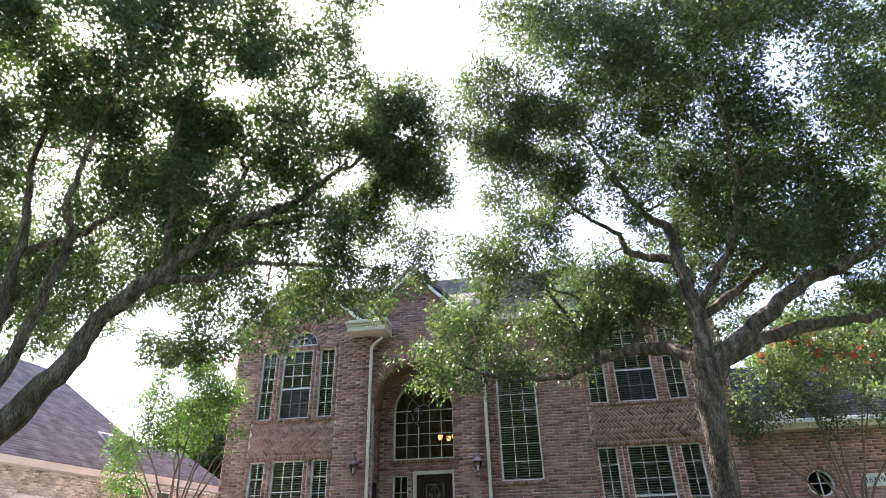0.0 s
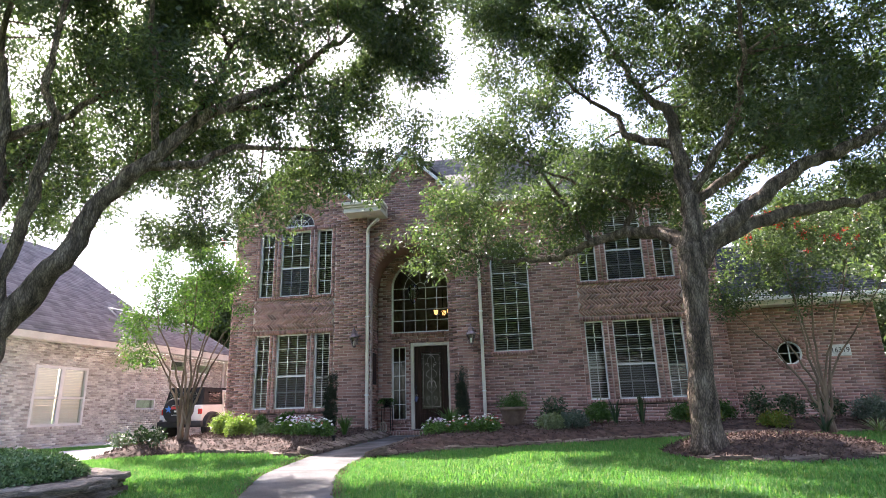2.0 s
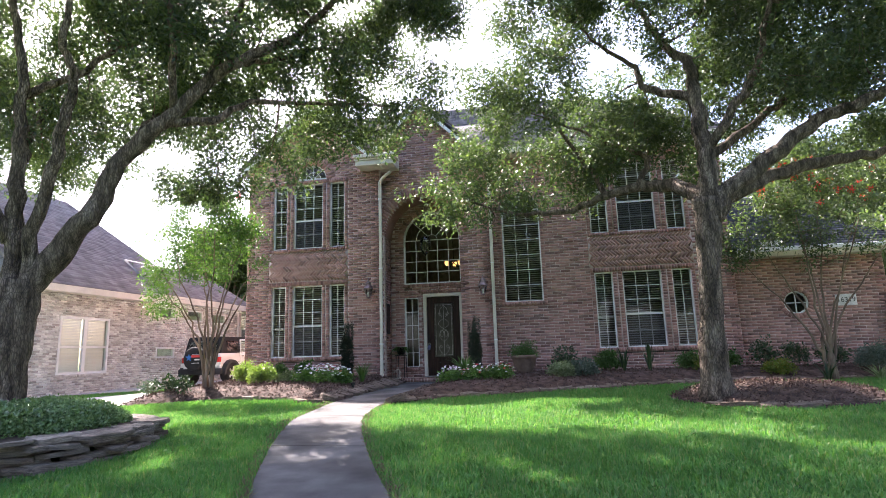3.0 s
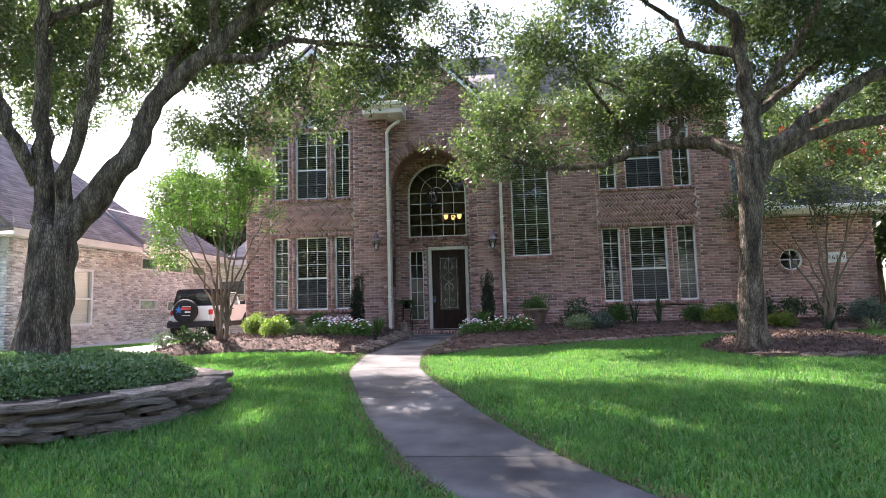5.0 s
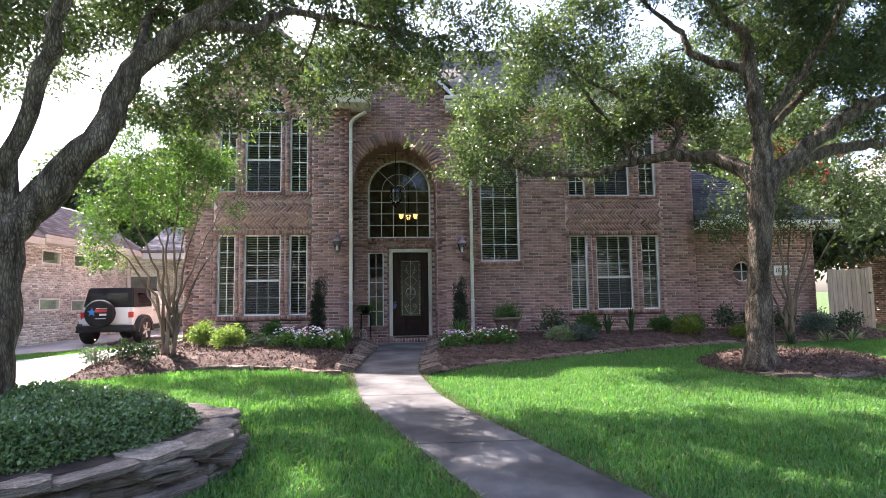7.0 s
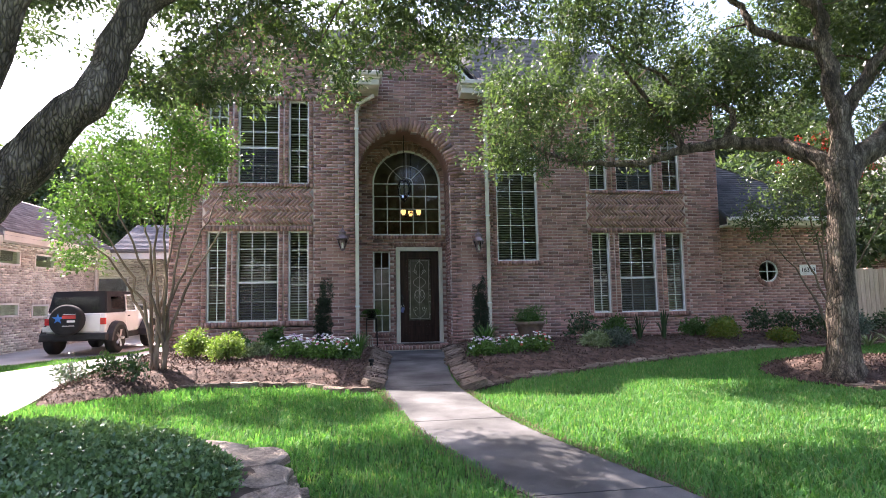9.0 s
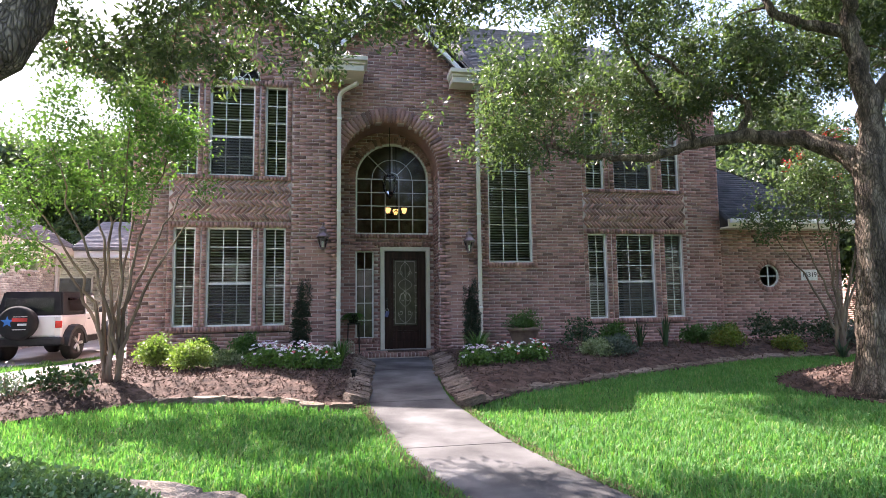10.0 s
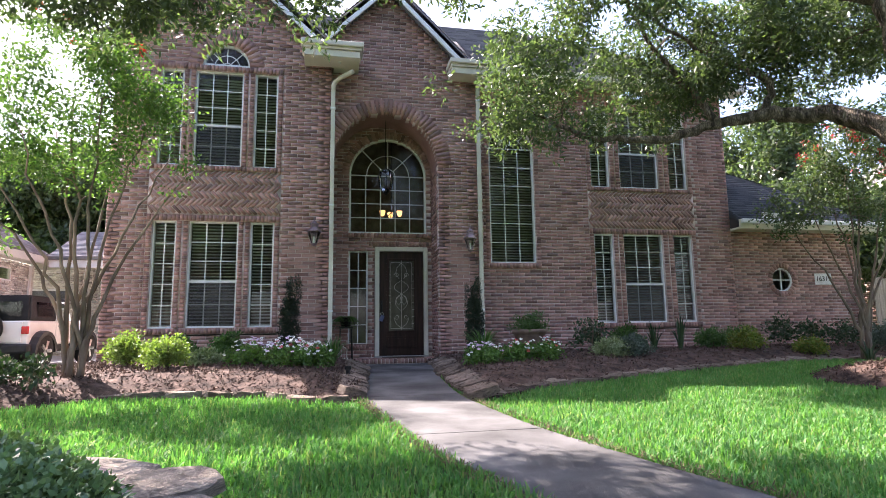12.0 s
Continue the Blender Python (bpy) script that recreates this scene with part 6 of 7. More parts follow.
part("fascia", boxed(15.35, 15.42, 9.6, 20.7, 4.42, 4.62), white, NH)
part("soffit", boxed(15.42, 15.8, 9.6, 20.7, 4.44, 4.5), white, NH)
rv = [(15.3, 9.5, 4.63), (15.3, 20.8, 4.63), (20, 18, 8.0), (20, 12, 8.0), (24.7, 9.5, 4.63), (24.7, 20.8, 4.63)]
soup("roof", rv, [(0, 1, 2, 3), (3, 2, 5, 4)], shingle, NH)
soup("roof_end", rv, [(0, 3, 4)], shingle, NH)
soup("roof_end", rv, [(1, 5, 2)], shingle, NH)

# ---- trees beyond, and unseen ones added for the window reflections ----


def far_tree(name, label, x, y, h, r, seed, pine=False, per=30, each=40, length=0.26, width=0.12):
    rg = np.random.default_rng(seed)
    zb = float(ground_z(x, y)) - 0.1
    if pine:
        blobs = [(x + rg.normal() * 0.3, y + rg.normal() * 0.3, zb + h * (0.35 + 0.6 * k / 6), r * (1.1 - 0.75 * k / 6), r * (1.1 - 0.75 * k / 6), h * 0.07) for k in range(7)]
    else:
        blobs = [(x + rg.uniform(-0.6, 0.6) * r, y + rg.uniform(-0.6, 0.6) * r, zb + h * rg.uniform(0.5, 0.85), r * 0.6, r * 0.6, h * 0.17) for k in range(8)]
    limbs = [([(x, y, zb + h * 0.35), (x + rg.normal() * 0.3 * r, y + rg.normal() * 0.3 * r, zb + h * 0.6), (b[0], b[1], b[2])], 0.1, 0.02) for b in blobs[::2]]
    tree(name, label, (x, y, zb), limbs, blobs, seed, oak_leaf, bark, per=per, each=each, radius=0.55, length=length, width=width, gap=-0.2, twig_share=0.2, sides=6, trunk=([(x, y, zb), (x, y, zb + h * 0.2), (x, y, zb + h * 0.45)], [0.22, 0.17, 0.12]))


far_tree("pine_tree", "tall dark green pine behind the house", -8.2, 32, 12, 2.4, 41, True)
far_tree("shade_tree", "green shade tree behind the driveway", -11.5, 30, 8.5, 2.8, 42)
far_tree("shade_tree", "green shade tree beyond the neighbouring roof", -15.5, 31, 9.5, 3.2, 47)
far_tree("shade_tree", "green shade tree behind the covered way", -12.5, 34, 9.5, 3.2, 48)
far_tree("shade_tree", "green shade tree behind the low wing", 12.5, 26, 6.5, 2.6, 43)
far_tree("shade_tree", "tall green tree beyond the low wing's roof", 16.5, 27, 10.5, 3.6, 49)
far_tree("shade_tree", "dark leafy tree beside the low wing", 13.2, 19.0, 5.6, 2.2, 46)
far_tree("pine_tree", "tall pine rising behind the roof", 5.5, 27, 13.5, 2.2, 44, True)
# Never in view: added so the panes mirror dark foliage, not bright sky.
for i, (x, y, h, r) in enumerate(((-12, -16, 11, 5), (-4, -18, 12, 5.5), (4, -17, 11, 5), (12, -17, 12, 5.5), (20, -14, 11, 5), (-20, -13, 11, 5), (27, -7, 7, 4.5), (30, 2, 7, 4.5), (-27, -5, 7, 4.5), (-28, 5, 7, 4))):
    far_tree("reflection_tree", "leafy tree out of view, added to darken the window reflections", x, y, h, r, 50 + i, per=9, each=24, length=0.62, width=0.3)

# ---- lamps ----


def wall_lantern(x, y, z, label):
    """A copper coach lantern on a scrolled wall bracket; z is the foot of its glass."""
    t = thing("wall_lantern", label, "lantern", (x, y, z), "entry lanterns")
    c = (x, y - 0.17, z)
    part("wall_plate", boxed(x - 0.05, x + 0.05, y - 0.022, y - 0.006, z + 0.05, z + 0.30, 0.006), copper, t)
    bm = bmesh.new()
    tube(bm, curve_points([(x, y - 0.02, z + 0.24), (x, y - 0.10, z + 0.36), (x, y - 0.17, z + 0.50), (x, y - 0.20, z + 0.44)], 5), [0.012] * 16, 6)
    part("bracket", bm, copper, t, smooth=True)
    bm = bmesh.new()
    lathe(bm, [(0.135, 0.225), (0.14, 0.24), (0.075, 0.31), (0.07, 0.36), (0.085, 0.375), (0.04, 0.42), (0.015, 0.45)], c, 6)
    part("hood", bm, copper, t)
    bm = bmesh.new()
    lathe(bm, [(0.055, 0.02), (0.115, 0.225)], c, 6)
    part("glass", bm, lamp_glass, t).visible_shadow = False
    bm = bmesh.new()
    for k in range(6):
        a = 2 * math.pi * k / 6
        tube(bm, [(c[0] + 0.056 * math.cos(a), c[1] + 0.056 * math.sin(a), z + 0.02), (c[0] + 0.118 * math.cos(a), c[1] + 0.118 * math.sin(a), z + 0.228)], [0.006] * 2, 5)
    part("cage", bm, copper, t)
    bm = bmesh.new()
    lathe(bm, [(0.02, -0.03), (0.06, 0.0), (0.06, 0.018)], c, 12)
    part("base", bm, copper, t)
    bm = bmesh.new()
    lathe(bm, [(0.022, 0.02), (0.022, 0.13), (0.008, 0.15)], c, 10)
    part("candle", bm, plain_white, t)
    return t


wall_lantern(-1.78, YL, 2.14, "weathered copper wall lantern beside the entry on brick")
wall_lantern(1.24, YA, 2.10, "weathered copper wall lantern on the entry pier")
hl_ = thing("hanging_lantern", "large glass hanging lantern on a thin rod in the entry", "lantern", (-0.38, 15.4, 4.9))
hc = (-0.38, 15.4, 3.36)
bm = bmesh.new()
tube(bm, [(-0.38, 15.4, 3.86), (-0.38, 15.4, 4.915)], [0.008, 0.008], 6)
part("rod", bm, iron, hl_)
bm = bmesh.new()
lathe(bm, [(0.05, 0.0), (0.13, 0.14), (0.155, 0.32), (0.11, 0.46), (0.05, 0.50)], hc, 8)
part("glass", bm, lamp_glass, hl_).visible_shadow = False
bm = bmesh.new()
for k in range(8):
    a = 2 * math.pi * k / 8
    tube(bm, [(hc[0] + r * math.cos(a), hc[1] + r * math.sin(a), hc[2] + h) for r, h in ((0.05, 0.0), (0.132, 0.14), (0.157, 0.32), (0.112, 0.46), (0.05, 0.5))], [0.007] * 5, 5)
lathe(bm, [(0.055, 0.495), (0.03, 0.52), (0.01, 0.54)], hc, 8)
lathe(bm, [(0.012, -0.05), (0.03, -0.02), (0.052, 0.004)], hc, 8)
part("cage", bm, iron, hl_)
ch = thing("chandelier", "lit hall chandelier with small frosted shades", "chandelier", (0.0, 18.0, 5.9))
bm = bmesh.new()
tube(bm, [(0.0, 18, 3.6), (0.0, 18, 6.0)], [0.012, 0.012], 6)
part("rod", bm, iron, ch)
for k, (dx, dy) in enumerate(((-0.22, 0.0), (0.0, 0.22), (0.21, 0.0))):
    bm = bmesh.new()
    tube(bm, curve_points([(0, 18, 3.5), (dx * 0.6, 18 + dy * 0.6, 3.36), (dx, 18 + dy, 3.40)], 4), [0.01] * 9, 6)
    arm = part("arm", bm, iron, ch)
    bm = bmesh.new()
    lathe(bm, [(0.03, 0.0), (0.06, 0.05), (0.075, 0.13), (0.07, 0.14)], (dx, 18 + dy, 3.40), 14)
    part("shade", bm, bulb, ch, "glowing amber glass shade", smooth=True)
pl = thing("wall_plaque", "dark framed plaque on the entry's side wall", "plaque", (XL1 + 0.03, 15.35, 1.2))
part("frame", boxed(XL1 + 0.006, XL1 + 0.035, 15.16, 15.56, 1.20, 2.02, 0.006), iron, pl)
part("relief", boxed(XL1 + 0.034, XL1 + 0.045, 15.22, 15.50, 1.28, 1.94, 0.004), dark_wood, pl)

# house number
sign = thing("house_number_sign", "pale stone plate with the house number on brick", "sign", (9.90, YG, 1.48))
part("plate", boxed(9.68, 10.14, YG - 0.022, YG - 0.006, 1.47, 1.73, 0.004), plain_white, sign)
fc = bpy.data.curves.new("number", 'FONT')
fc.body, fc.size, fc.extrude, fc.align_x, fc.align_y = "16319", 0.165 * S, 0.002, 'CENTER', 'CENTER'
tmp = new("number", fc)
me = tmp.to_mesh().copy()
bpy.data.objects.remove(tmp)
num = new("number", me)
me.materials.append(black_print)
num.parent = sign
num.matrix_parent_inverse = Matrix.Translation(-sign.location)
num.matrix_basis = Matrix.Translation(Vector((9.91, YG - 0.026, 1.60)) * S) @ pose(0, 0, 0, 90, 0, 0)

# ---- shrubs and flowers ----


def bush(name, label, x, y, r, h, mat_, n=160, each=14, length=0.05, width=0.026, seed=0, lift=0.0, group="", category="shrub"):
    """A rounded shrub: short stems and a ragged ball of leaves."""
    rg = np.random.default_rng(seed + int(abs(x) * 100) + int(y * 10))
    z = bed_z(x, y) - 0.02 + lift
    t = thing(name, label, category, (x, y, z), group)
    bm = bmesh.new()
    for k in range(7):
        a = rg.uniform(0, 6.28)
        q = rg.uniform(0.3, 0.8) * r
        tube(bm, [(x + 0.02 * math.cos(a), y + 0.02 * math.sin(a), z - 0.02), (x + q * 0.5 * math.cos(a), y + q * 0.5 * math.sin(a), z + h * 0.4), (x + q * math.cos(a), y + q * math.sin(a), z + h * 0.8)], [0.008, 0.006, 0.003], 4)
    part("stems", bm, bark_smooth, t)["kind"] = "stuff"
    d = rg.normal(size=(n, 3))
    d /= np.linalg.norm(d, axis=1)[:, None]
    d[:, 2] = np.abs(d[:, 2]) * 1.0 - 0.25 * rg.random(n)
    rad = rg.random(n) ** 0.35 * (1 + 0.25 * np.sin(d[:, 0] * 5 + seed) * np.cos(d[:, 1] * 4))
    c = np.array((x, y, z + h * 0.32)) + d * rad[:, None] * np.array((r, r, h * 0.68))
    c[:, 2] = np.maximum(c[:, 2], z + 0.02)
    v, f = leaf_cloud(rg, c, 0.05 + 0.12 * r, each, length, width, droop=-0.15)
    soup("foliage", v, f, mat_, t)["kind"] = "stuff"
    return t


def leafmat(name, cols, tr=0.3, rough=0.45):
    return material(name, cols, rough, source="island", bump=0, spread=0.2, translucent=tr)


lime = leafmat("lime_leaf", [(0.15, 0.22, 0.05), (0.29, 0.36, 0.11), (0.10, 0.17, 0.04)], 0.35)
dark_leaf = leafmat("dark_leaf", [(0.02, 0.045, 0.018), (0.035, 0.07, 0.026), (0.05, 0.085, 0.032)], 0.15)
mid_leaf = leafmat("mid_leaf", [(0.04, 0.10, 0.025), (0.07, 0.15, 0.035), (0.09, 0.17, 0.045)], 0.3)
variegated = leafmat("variegated_leaf", [(0.10, 0.16, 0.06), (0.34, 0.38, 0.24), (0.14, 0.20, 0.08)], 0.25)
grey_leaf = leafmat("grey_leaf", [(0.08, 0.11, 0.09), (0.14, 0.18, 0.15), (0.05, 0.08, 0.06)], 0.2)
conifer = leafmat("conifer_leaf", [(0.012, 0.022, 0.012), (0.02, 0.034, 0.018), (0.03, 0.045, 0.022)], 0.1, 0.6)
yellow_green = leafmat("nandina_leaf", [(0.10, 0.17, 0.03), (0.16, 0.23, 0.04), (0.22, 0.20, 0.04), (0.08, 0.15, 0.03)], 0.35)
for x, y, r, h, m, lab, nm in (
        (-4.30, 12.9, 0.25, 0.50, lime, "bright yellow-green shrub in the sun", "golden_shrub"), (-3.66, 12.5, 0.29, 0.46, lime, "bright yellow-green shrub in the mulch", "golden_shrub"),
        (-3.75, 13.5, 0.25, 0.40, mid_leaf, "green rounded shrub behind the golden ones", "shrub"), (-3.0, 13.4, 0.23, 0.48, mid_leaf, "small green rounded shrub below the window", "shrub"), (-3.25, 12.9, 0.24, 0.22, variegated, "low pale green mounded shrub", "shrub"),
        (3.15, 13.6, 0.36, 0.66, dark_leaf, "dark open shrub against the brick", "shrub"), (3.05, 12.7, 0.26, 0.30, variegated, "low pale variegated shrub in the mulch", "variegated_shrub"), (3.50, 12.85, 0.30, 0.32, grey_leaf, "low grey-green variegated shrub", "variegated_shrub"),
        (4.15, 14.2, 0.28, 0.5, mid_leaf, "green shrub in deep shade", "shrub"), (5.95, 14.1, 0.26, 0.42, mid_leaf, "dark green round shrub by the wall", "shrub"), (6.25, 13.5, 0.30, 0.40, yellow_green, "yellow-green feathery shrub in the mulch", "nandina_shrub"), (6.75, 14.3, 0.32, 0.48, mid_leaf, "dark green round shrub by the low wing", "shrub"),
        (7.45, 14.0, 0.30, 0.70, dark_leaf, "dark glossy upright shrub", "shrub"), (7.55, 13.4, 0.28, 0.28, yellow_green, "low yellow-green feathery shrub", "nandina_shrub"), (8.05, 13.9, 0.25, 0.6, dark_leaf, "dark glossy upright shrub", "shrub"), (8.75, 13.8, 0.32, 0.62, dark_leaf, "dark glossy shrub beside the crape myrtle", "shrub"),
        (9.5, 13.6, 0.35, 0.55, grey_leaf, "grey-green striped shrub by the fence", "shrub"), (10.4, 13.8, 0.38, 0.55, dark_leaf, "dark shrub before the board fence", "shrub"),
        (-5.35, 11.0, 0.22, 0.38, grey_leaf, "small grey-green rose bush in the mulch", "rose_bush"), (-4.95, 11.0, 0.20, 0.36, dark_leaf, "small dark rose bush in the mulch", "rose_bush"), (-4.55, 10.95, 0.22, 0.40, dark_leaf, "dark small-leaved bush at the myrtle's foot", "rose_bush"), (-5.65, 11.5, 0.2, 0.4, grey_leaf, "small grey-green rose bush by the driveway", "rose_bush")):
    sparse = nm == "rose_bush"
    bush(nm, lab, x, y, r, h, m, n=34 if sparse else int(45 + 120 * r) if m is dark_leaf else int(90 + 300 * r), each=7 if sparse or m is dark_leaf else 14, length=0.055 if m is not dark_leaf else 0.075, width=0.028 if m is not dark_leaf else 0.036)


bed_leaf = leafmat("vinca_leaf", [(0.06, 0.13, 0.035), (0.10, 0.20, 0.05), (0.14, 0.25, 0.06)], 0.35)


def flower_bed(x, y, r, h, seed, cols, label):
    t = bush("flower_clump", label, x, y, r, h * 0.85, bed_leaf, n=110, each=13, length=0.055, width=0.028, seed=seed, category="flowers")
    rg = np.random.default_rng(seed)
    for m, count in cols:
        V, Fc = [], []
        for _ in range(int(count * 1.5)):
            a, q = rg.uniform(0, 6.28), math.sqrt(rg.random()) * r * 1.05
            px, py = x + q * math.cos(a), y + q * math.sin(a)
            pz = bed_z(x, y) + h * (0.25 + 0.85 * math.sqrt(max(0, 1 - (q / r / 1.08) ** 2))) * rg.uniform(0.85, 1.1)
            tip = np.array((rg.normal() * 0.25, -0.5 + rg.normal() * 0.25, 1.0))
            tip /= np.linalg.norm(tip)
            e1 = np.cross(tip, (1, 0, 0))
            e1 /= np.linalg.norm(e1)
            e2 = np.cross(tip, e1)
            for k in range(5):
                t0 = 2 * math.pi * k / 5
                b = len(V)
                for rad, dt in ((0.003, 0), (0.023, -0.5), (0.030, 0), (0.023, 0.5)):
                    V.append(np.array((px, py, pz)) + (e1 * math.cos(t0 + dt) + e2 * math.sin(t0 + dt)) * rad + tip * 0.004 * (rad > 0.01))
                Fc.append((b, b + 1, b + 2, b + 3))
        soup("blossom", V, Fc, m, t, "white blossoms" if m is petal_white else "pink blossoms" if m is petal_pink else "red blossoms")["kind"] = "stuff"


flower_bed(-2.55, 12.5, 0.34, 0.34, 71, ((petal_white, 14), (petal_pink, 12)), "mounded vinca with white and pink blossoms")
flower_bed(-2.0, 12.2, 0.36, 0.36, 72, ((petal_white, 30), (petal_pink, 14), (petal_red, 5)), "vinca clump full of white and pink blossoms")
flower_bed(-1.65, 12.25, 0.22, 0.34, 76, ((petal_white, 14), (petal_red, 3)), "small vinca clump with white blossoms")
flower_bed(0.75, 12.2, 0.28, 0.28, 73, ((petal_white, 12), (petal_pink, 14)), "low vinca clump with white and lilac blossoms")
flower_bed(1.25, 12.25, 0.28, 0.28, 74, ((petal_white, 14), (petal_red, 8)), "low vinca clump with white and red blossoms")
flower_bed(1.75, 12.4, 0.30, 0.30, 75, ((petal_white, 14), (petal_red, 9)), "low vinca clump with white and red blossoms")


def blade_plant(name, label, x, y, h, spread_, n, wide, mat_, seed):
    """A tuft of long arching leaves."""
    rg = np.random.default_rng(seed)
    z = bed_z(x, y)
    t = thing(name, label, "plant", (x, y, z))
    V, Fc = [], []
    for _ in range(n):
        a = rg.uniform(0, 6.28)
        hh, sp = h * rg.uniform(0.5, 1.05), spread_ * rg.uniform(0.2, 1.1)
        w, b = wide * rg.uniform(0.7, 1.2), len(V)
        sd = np.array((-math.sin(a), math.cos(a), 0)) * w / 2
        for s_, k in ((0.0, 0.6), (0.35, 1.0), (0.7, 0.8), (1.0, 0.08)):
            c = np.array((x + 0.03 * math.cos(a) + sp * s_ ** 1.6 * math.cos(a), y + 0.03 * math.sin(a) + sp * s_ ** 1.6 * math.sin(a), z + hh * (s_ - 0.25 * s_ ** 3) - 0.01))
            V += [c - sd * k, c + sd * k]
        Fc += [(b, b + 1, b + 3, b + 2), (b + 2, b + 3, b + 5, b + 4), (b + 4, b + 5, b + 7, b + 6)]
    soup("leaves", V, Fc, mat_, t)["kind"] = "stuff"
    return t


blade_plant("grass_tuft", "tuft of long arching green leaves by the pier", 0.95, 12.9, 0.66, 0.42, 110, 0.022, mid_leaf, 81)
blade_plant("grass_tuft", "tuft of thin green leaves beside the downspout", -1.42, 12.9, 0.58, 0.35, 90, 0.018, mid_leaf, 82)
blade_plant("iris_plant", "upright dark sword-leaved plant below the window", 4.45, 13.7, 0.75, 0.22, 16, 0.035, dark_leaf, 83)
blade_plant("iris_plant", "upright purple-green sword-leaved plant", 5.0, 13.7, 0.85, 0.16, 26, 0.034, dark_leaf, 84)
blade_plant("iris_plant", "sword-leaved plant at the myrtle's foot", 8.15, 12.75, 0.6, 0.3, 22, 0.03, dark_leaf, 85)
blade_plant("striped_plant", "pale striped strap-leaved plant by the fence", 9.2, 13.0, 0.42, 0.42, 40, 0.03, variegated, 86)
blade_plant("striped_plant", "pale striped strap-leaved plant in the mulch", 9.9, 13.1, 0.42, 0.42, 40, 0.03, variegated, 87)


def column_conifer(x, y, label, seed):
    rg = np.random.default_rng(seed)
    z = bed_z(x, y) - 0.02
    t = thing("column_conifer", label, "conifer", (x, y, z))
    bm = bmesh.new()
    tube(bm, [(x, y, z), (x, y, z + 0.9)], [0.025, 0.01], 6)
    part("trunk", bm, bark, t)
    cs = []
    for _ in range(420):
        hgt = rg.random()
        r = 0.15 * (0.75 + 0.35 * math.sin(hgt * 3)) * (1 if hgt < 0.8 else 0.8) * rg.random() ** 0.4
        a = rg.uniform(0, 6.28)
        cs.append((x + r * math.cos(a), y + r * math.sin(a), z + 0.04 + hgt * 0.95))
    for k in range(7):
        a, r = rg.uniform(0, 6.28), rg.uniform(0.02, 0.17)
        for q in np.linspace(0.85, rg.uniform(1.15, 1.45), 12):
            cs.append((x + r * math.cos(a) + rg.normal() * 0.008, y + r * math.sin(a), z + q))
    v, f = leaf_cloud(rg, cs, 0.035, 18, 0.045, 0.012, droop=-0.9)
    soup("foliage", v, f, conifer, t)["kind"] = "stuff"


column_conifer(-2.14, 13.9, "dark narrow evergreen with upright shoots before the wall", 91)
column_conifer(1.07, 13.9, "dark narrow evergreen with upright shoots by the downspout", 92)

# urn planter
ux, uy = 2.22, 14.25
uz = bed_z(ux, uy) - 0.02
urn = thing("urn_planter", "large weathered clay planter with a thick rim", "planter", (ux, uy, uz))
bm = bmesh.new()
lathe(bm, [(0.17, 0.0), (0.19, 0.05), (0.25, 0.2), (0.29, 0.33), (0.30, 0.36), (0.33, 0.37), (0.335, 0.43), (0.30, 0.44), (0.27, 0.40), (0.05, 0.40)], (ux, uy, uz), 28)
part("pot", bm, terracotta, urn, smooth=True)
rg = np.random.default_rng(95)
cs = np.array([(ux + rg.normal() * 0.13, uy + rg.normal() * 0.13, uz + 0.42 + abs(rg.normal()) * 0.12) for _ in range(120)])
v, f = leaf_cloud(rg, cs, 0.07, 16, 0.07, 0.016, droop=-0.3)
soup("fern", v, f, mid_leaf, urn, "feathery green foliage")["kind"] = "stuff"

# plant stand with a fern beside the door, and a small wire cage
fx, fy = -1.16, 15.52
stand = thing("plant_stand", "dark iron plant stand with a potted fern", "plant stand", (fx, fy, 0.0))
for dx, dy in ((-0.11, -0.11), (0.11, -0.11), (-0.11, 0.11), (0.11, 0.11)):
    bm = bmesh.new()
    tube(bm, [(fx + dx * 1.15, fy + dy * 1.15, 0.0), (fx + dx, fy + dy, 0.62)], [0.011, 0.011], 6)
    part("leg", bm, iron, stand)
part("shelf", boxed(fx - 0.13, fx + 0.13, fy - 0.13, fy + 0.13, 0.60, 0.625), iron, stand)
bm = bmesh.new()
lathe(bm, [(0.09, 0.626), (0.13, 0.80), (0.14, 0.81), (0.12, 0.79), (0.02, 0.78)], (fx, fy, 0), 18)
part("pot", bm, iron, stand, smooth=True)
V, Fc = [], []
for k in range(46):
    a, ln_ = rg.uniform(0, 6.28), rg.uniform(0.18, 0.34)
    for s_ in np.linspace(0.15, 1.0, 16):
        c = np.array((fx + ln_ * s_ * math.cos(a), fy + ln_ * s_ * math.sin(a) * 0.8, 0.80 + 0.22 * s_ - 0.42 * s_ ** 2.4))
        for sg in (-1, 1):
            sd = np.array((-math.sin(a) * sg, math.cos(a) * sg, -1.0)) * 0.06 * (1.15 - s_)
            al = np.array((math.cos(a), math.sin(a), 0)) * 0.018
            b = len(V)
            V += [c - al, c + sd * 0.6 - al * 0.6, c + sd, c + sd * 0.6 + al * 0.9]
            Fc.append((b, b + 1, b + 2, b + 3))
soup("fern", V, Fc, mid_leaf, stand, "arching green fern fronds")["kind"] = "stuff"
cage = thing("wire_cage", "small pale wire birdcage ornament on the porch", "ornament", (-1.22, 15.2, 0.0))
bm = bmesh.new()
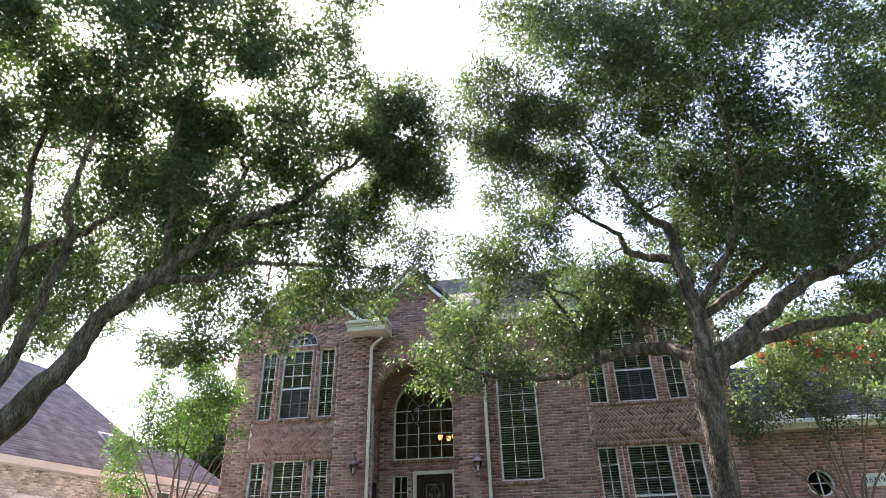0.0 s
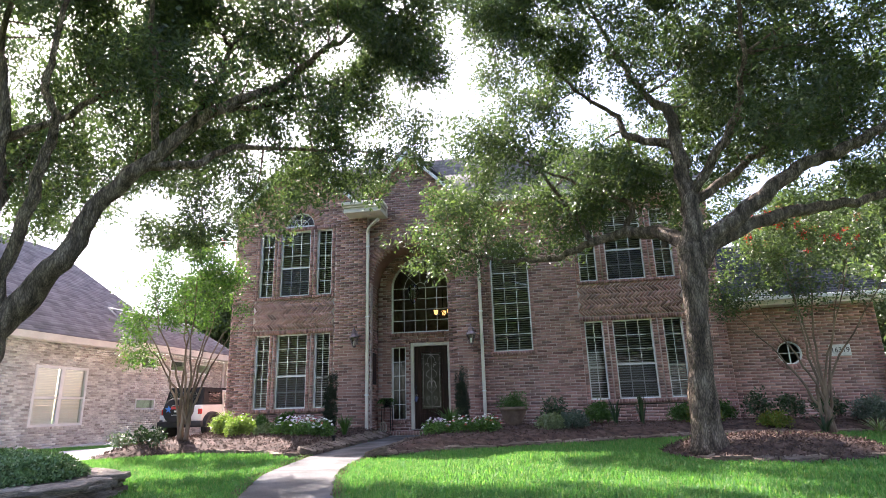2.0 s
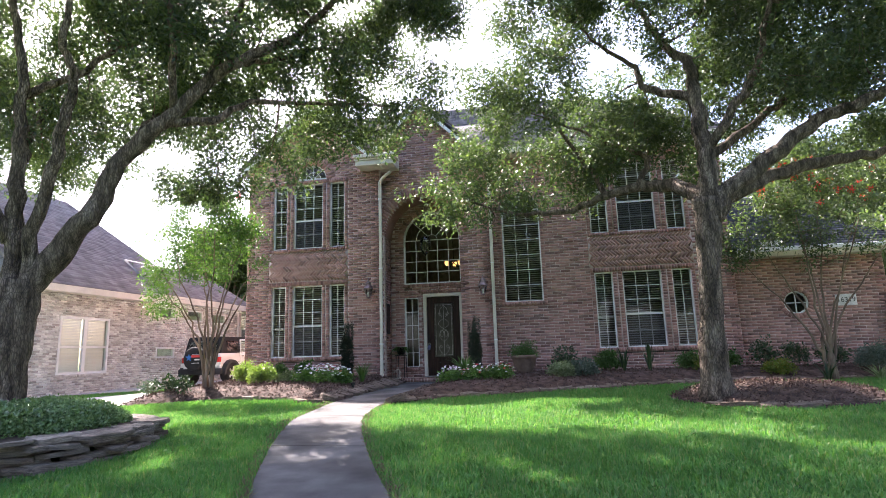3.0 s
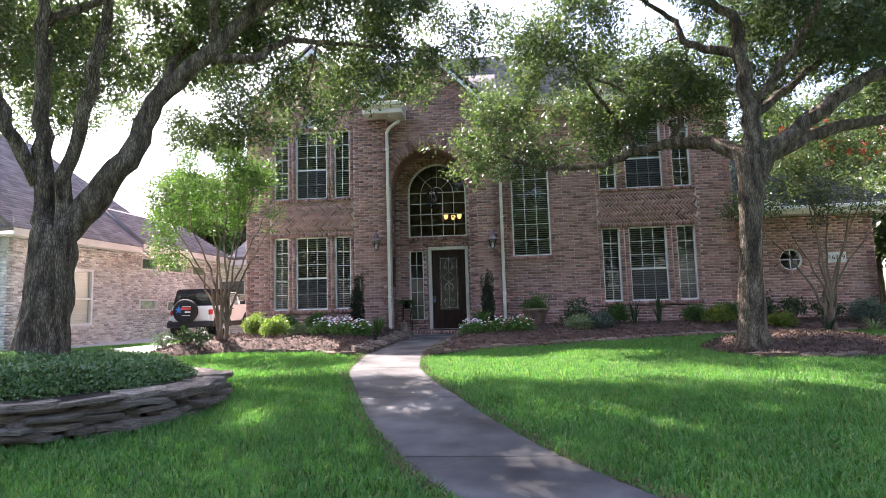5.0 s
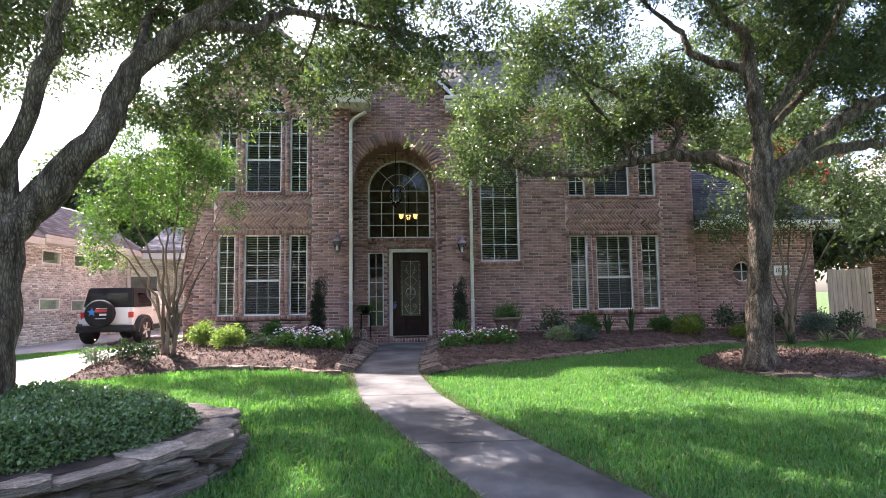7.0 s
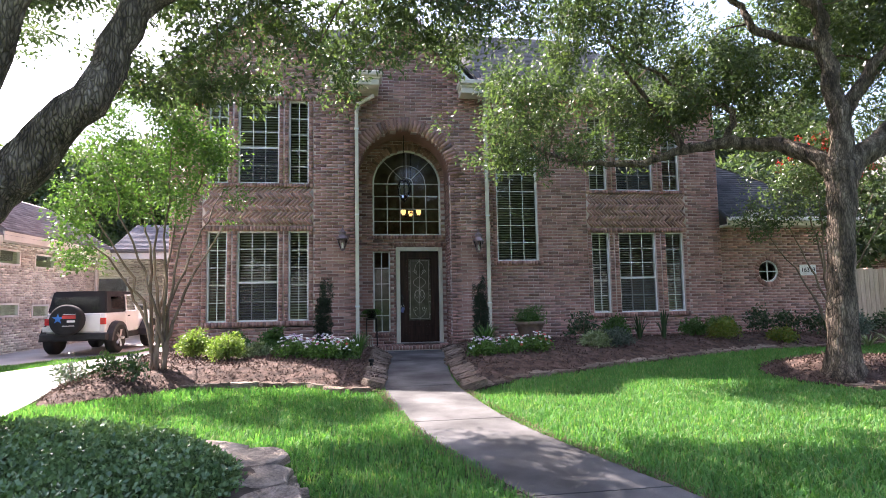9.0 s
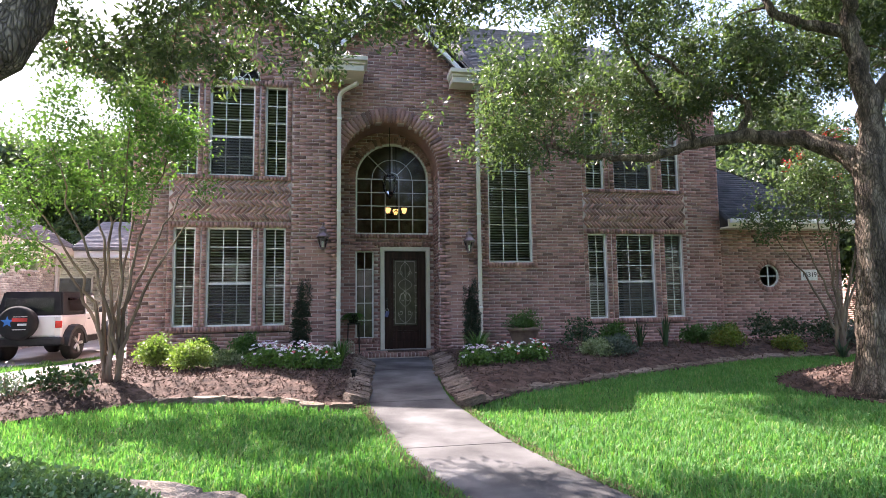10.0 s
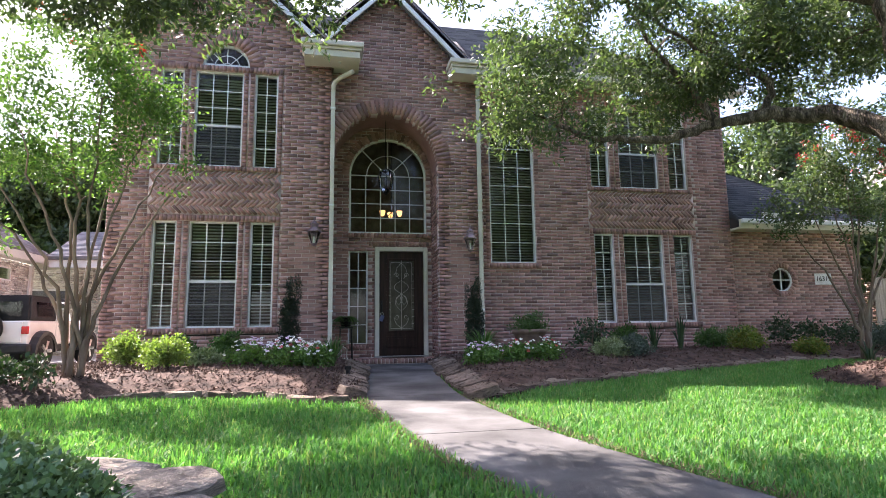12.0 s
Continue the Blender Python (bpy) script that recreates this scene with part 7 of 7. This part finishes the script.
for k in range(10):
    a = 2 * math.pi * k / 10
    tube(bm, [(-1.22 + 0.085 * math.cos(a) * q, 15.36 + 0.07 * math.sin(a) * q, h) for q, h in ((1, 0.02), (1, 0.16), (0.7, 0.22), (0.1, 0.25))], [0.004] * 4, 4)
part("wires", bm, cream, cage)["kind"] = "stuff"
bm = bmesh.new()
lathe(bm, [(0.095, 0.0), (0.095, 0.02), (0.08, 0.022)], (-1.22, 15.36, 0), 16)
part("base", bm, cream, cage)
bm = bmesh.new()
tube(bm, [(-1.22 + 0.02 * math.cos(a), 15.36, 0.265 + 0.02 * math.sin(a)) for a in np.linspace(0, 6.28, 12)], [0.004] * 12, 4)
part("ring", bm, cream, cage)
pz = bed_z(-1.22, 11.7)
lamp = thing("path_light", "short black path light at the bed's edge", "path light", (-1.22, 11.7, pz))
bm = bmesh.new()
lathe(bm, [(0.025, -0.02), (0.025, 0.10), (0.045, 0.11), (0.045, 0.15), (0.03, 0.155)], (-1.22, 11.7, pz), 12)
part("post", bm, iron, lamp)

# ---- edging stones ----
edging = thing("stone_edging", "flat brown flagstones edging the mulch beds", "edging", (0, 10.5, -0.2))


def edge_line(pts, side, tilt_, step=(0.28, 0.5), lift=0.065, deep=(0.2, 0.3)):
    cp = np.array([p for p in curve_points(pts, 12)])
    seg = np.linalg.norm(np.diff(cp, axis=0), axis=1)
    s = np.concatenate([[0], np.cumsum(seg)])
    d = 0.1
    while d < s[-1] - 0.1:
        l = srnd.uniform(*step)
        x, y = np.interp(d + l / 2, s, cp[:, 0]), np.interp(d + l / 2, s, cp[:, 1])
        x2, y2 = np.interp(d + l / 2 + 0.05, s, cp[:, 0]), np.interp(d + l / 2 + 0.05, s, cp[:, 1])
        t = math.atan2(y2 - y, x2 - x)
        ox, oy = -math.sin(t) * side * 0.09, math.cos(t) * side * 0.09
        lay_stone(edging, x + ox, y + oy, float(ground_z(x, y)) + lift, l * 1.02, srnd.uniform(*deep), srnd.uniform(0.06, 0.10), t + srnd.uniform(-0.15, 0.15), side * (tilt_ + srnd.uniform(-0.1, 0.1)), srnd.uniform(-0.06, 0.06), "flagstone")
        d += l


edge_line([(-0.92, 14.7), (-0.90, 13.8), (-1.02, 12.0), (-1.12, 10.3)], -1, 0.32, (0.15, 0.32), 0.075, (0.3, 0.44))
edge_line([(0.40, 14.7), (0.38, 13.8), (0.20, 12.5), (0.06, 10.6), (0.06, 9.9)], 1, 0.32, (0.15, 0.32), 0.075, (0.3, 0.44))
edge_line([(0.1, 9.88), (0.85, 10.5), (1.7, 10.95), (3.1, 11.7), (4.4, 12.2), (5.8, 12.7), (7.0, 13.0), (8.6, 13.1), (10.2, 13.3)], 1, 0.2, (0.3, 0.6), 0.025)
edge_line([(-1.12, 10.2), (-1.6, 10.3), (-2.1, 10.75), (-2.9, 11.0), (-3.8, 11.0)], 1, 0.1, (0.3, 0.5), 0.02)
edge_line([(4.7, 9.4), (5.2, 8.75), (6.0, 8.52), (6.9, 8.8)], 1, 0.15, (0.3, 0.6), 0.025)

# bark chips over the beds, and fallen leaves on the grass
rg = np.random.default_rng(99)
cs = []
for poly, hh, n in ((bed_l, hl, 9000), (bed_r, hr, 11000), (MOUND, hm, 3000)):
    xs, ys = [p[0] for p in poly], [p[1] for p in poly]
    px, py = rg.uniform(min(xs), max(xs), n), rg.uniform(min(ys), max(ys), n)
    k = inside(poly, px, py)
    cs += [(a, b, float(ground_z(a, b)) + 0.022 + hh(a, b)) for a, b in zip(px[k], py[k])]
v, f = leaf_cloud(rg, np.array(cs), 0.02, 3, 0.055, 0.015, droop=0.0, flat=0.5)
tagged(soup("bark_chips", v, f, chip_mat), "loose brown bark chips over the beds", "mulch", kind="stuff")

# bare soil and dry thatch along the walk's two edges
rg = np.random.default_rng(101)
for line, sg in ((wl, -1), (wr, 1)):
    c = np.array([p for p in line if 2.0 < p[1] < 10.2])
    t_ = np.gradient(c, axis=0)
    t_ /= np.linalg.norm(t_, axis=1)[:, None]
    n_ = np.column_stack([-t_[:, 1], t_[:, 0]]) * sg
    ragged = rg.uniform(0.035, 0.075, len(c))[:, None]
    a_, b_ = c - n_ * 0.004, c + n_ * ragged
    V = [(q[0], q[1], float(ground_z(q[0], q[1])) + h) for q, h in [(q, 0.004) for q in a_] + [(q, -0.004) for q in b_]]
    k = len(c)
    tagged(soup("soil_strip", V, [(i, i + 1, k + i + 1, k + i) for i in range(k - 1)], soil), "narrow strip of bare dark soil beside the walk", "soil", kind="structure")
    m_ = rg.integers(0, k - 1, 1500)
    f_ = rg.random(1500)[:, None]
    q = c[m_] * (1 - f_) + c[m_ + 1] * f_ + n_[m_] * rg.uniform(0.0, 0.10, 1500)[:, None]
    v, f = leaf_cloud(rg, np.column_stack([q, ground_z(q[:, 0], q[:, 1]) + 0.008]), 0.015, 3, 0.05, 0.006, droop=0.0, flat=0.4)
    tagged(soup("thatch", v, f, thatch), "dry straw-coloured thatch along the walk's edge", "thatch", kind="stuff")
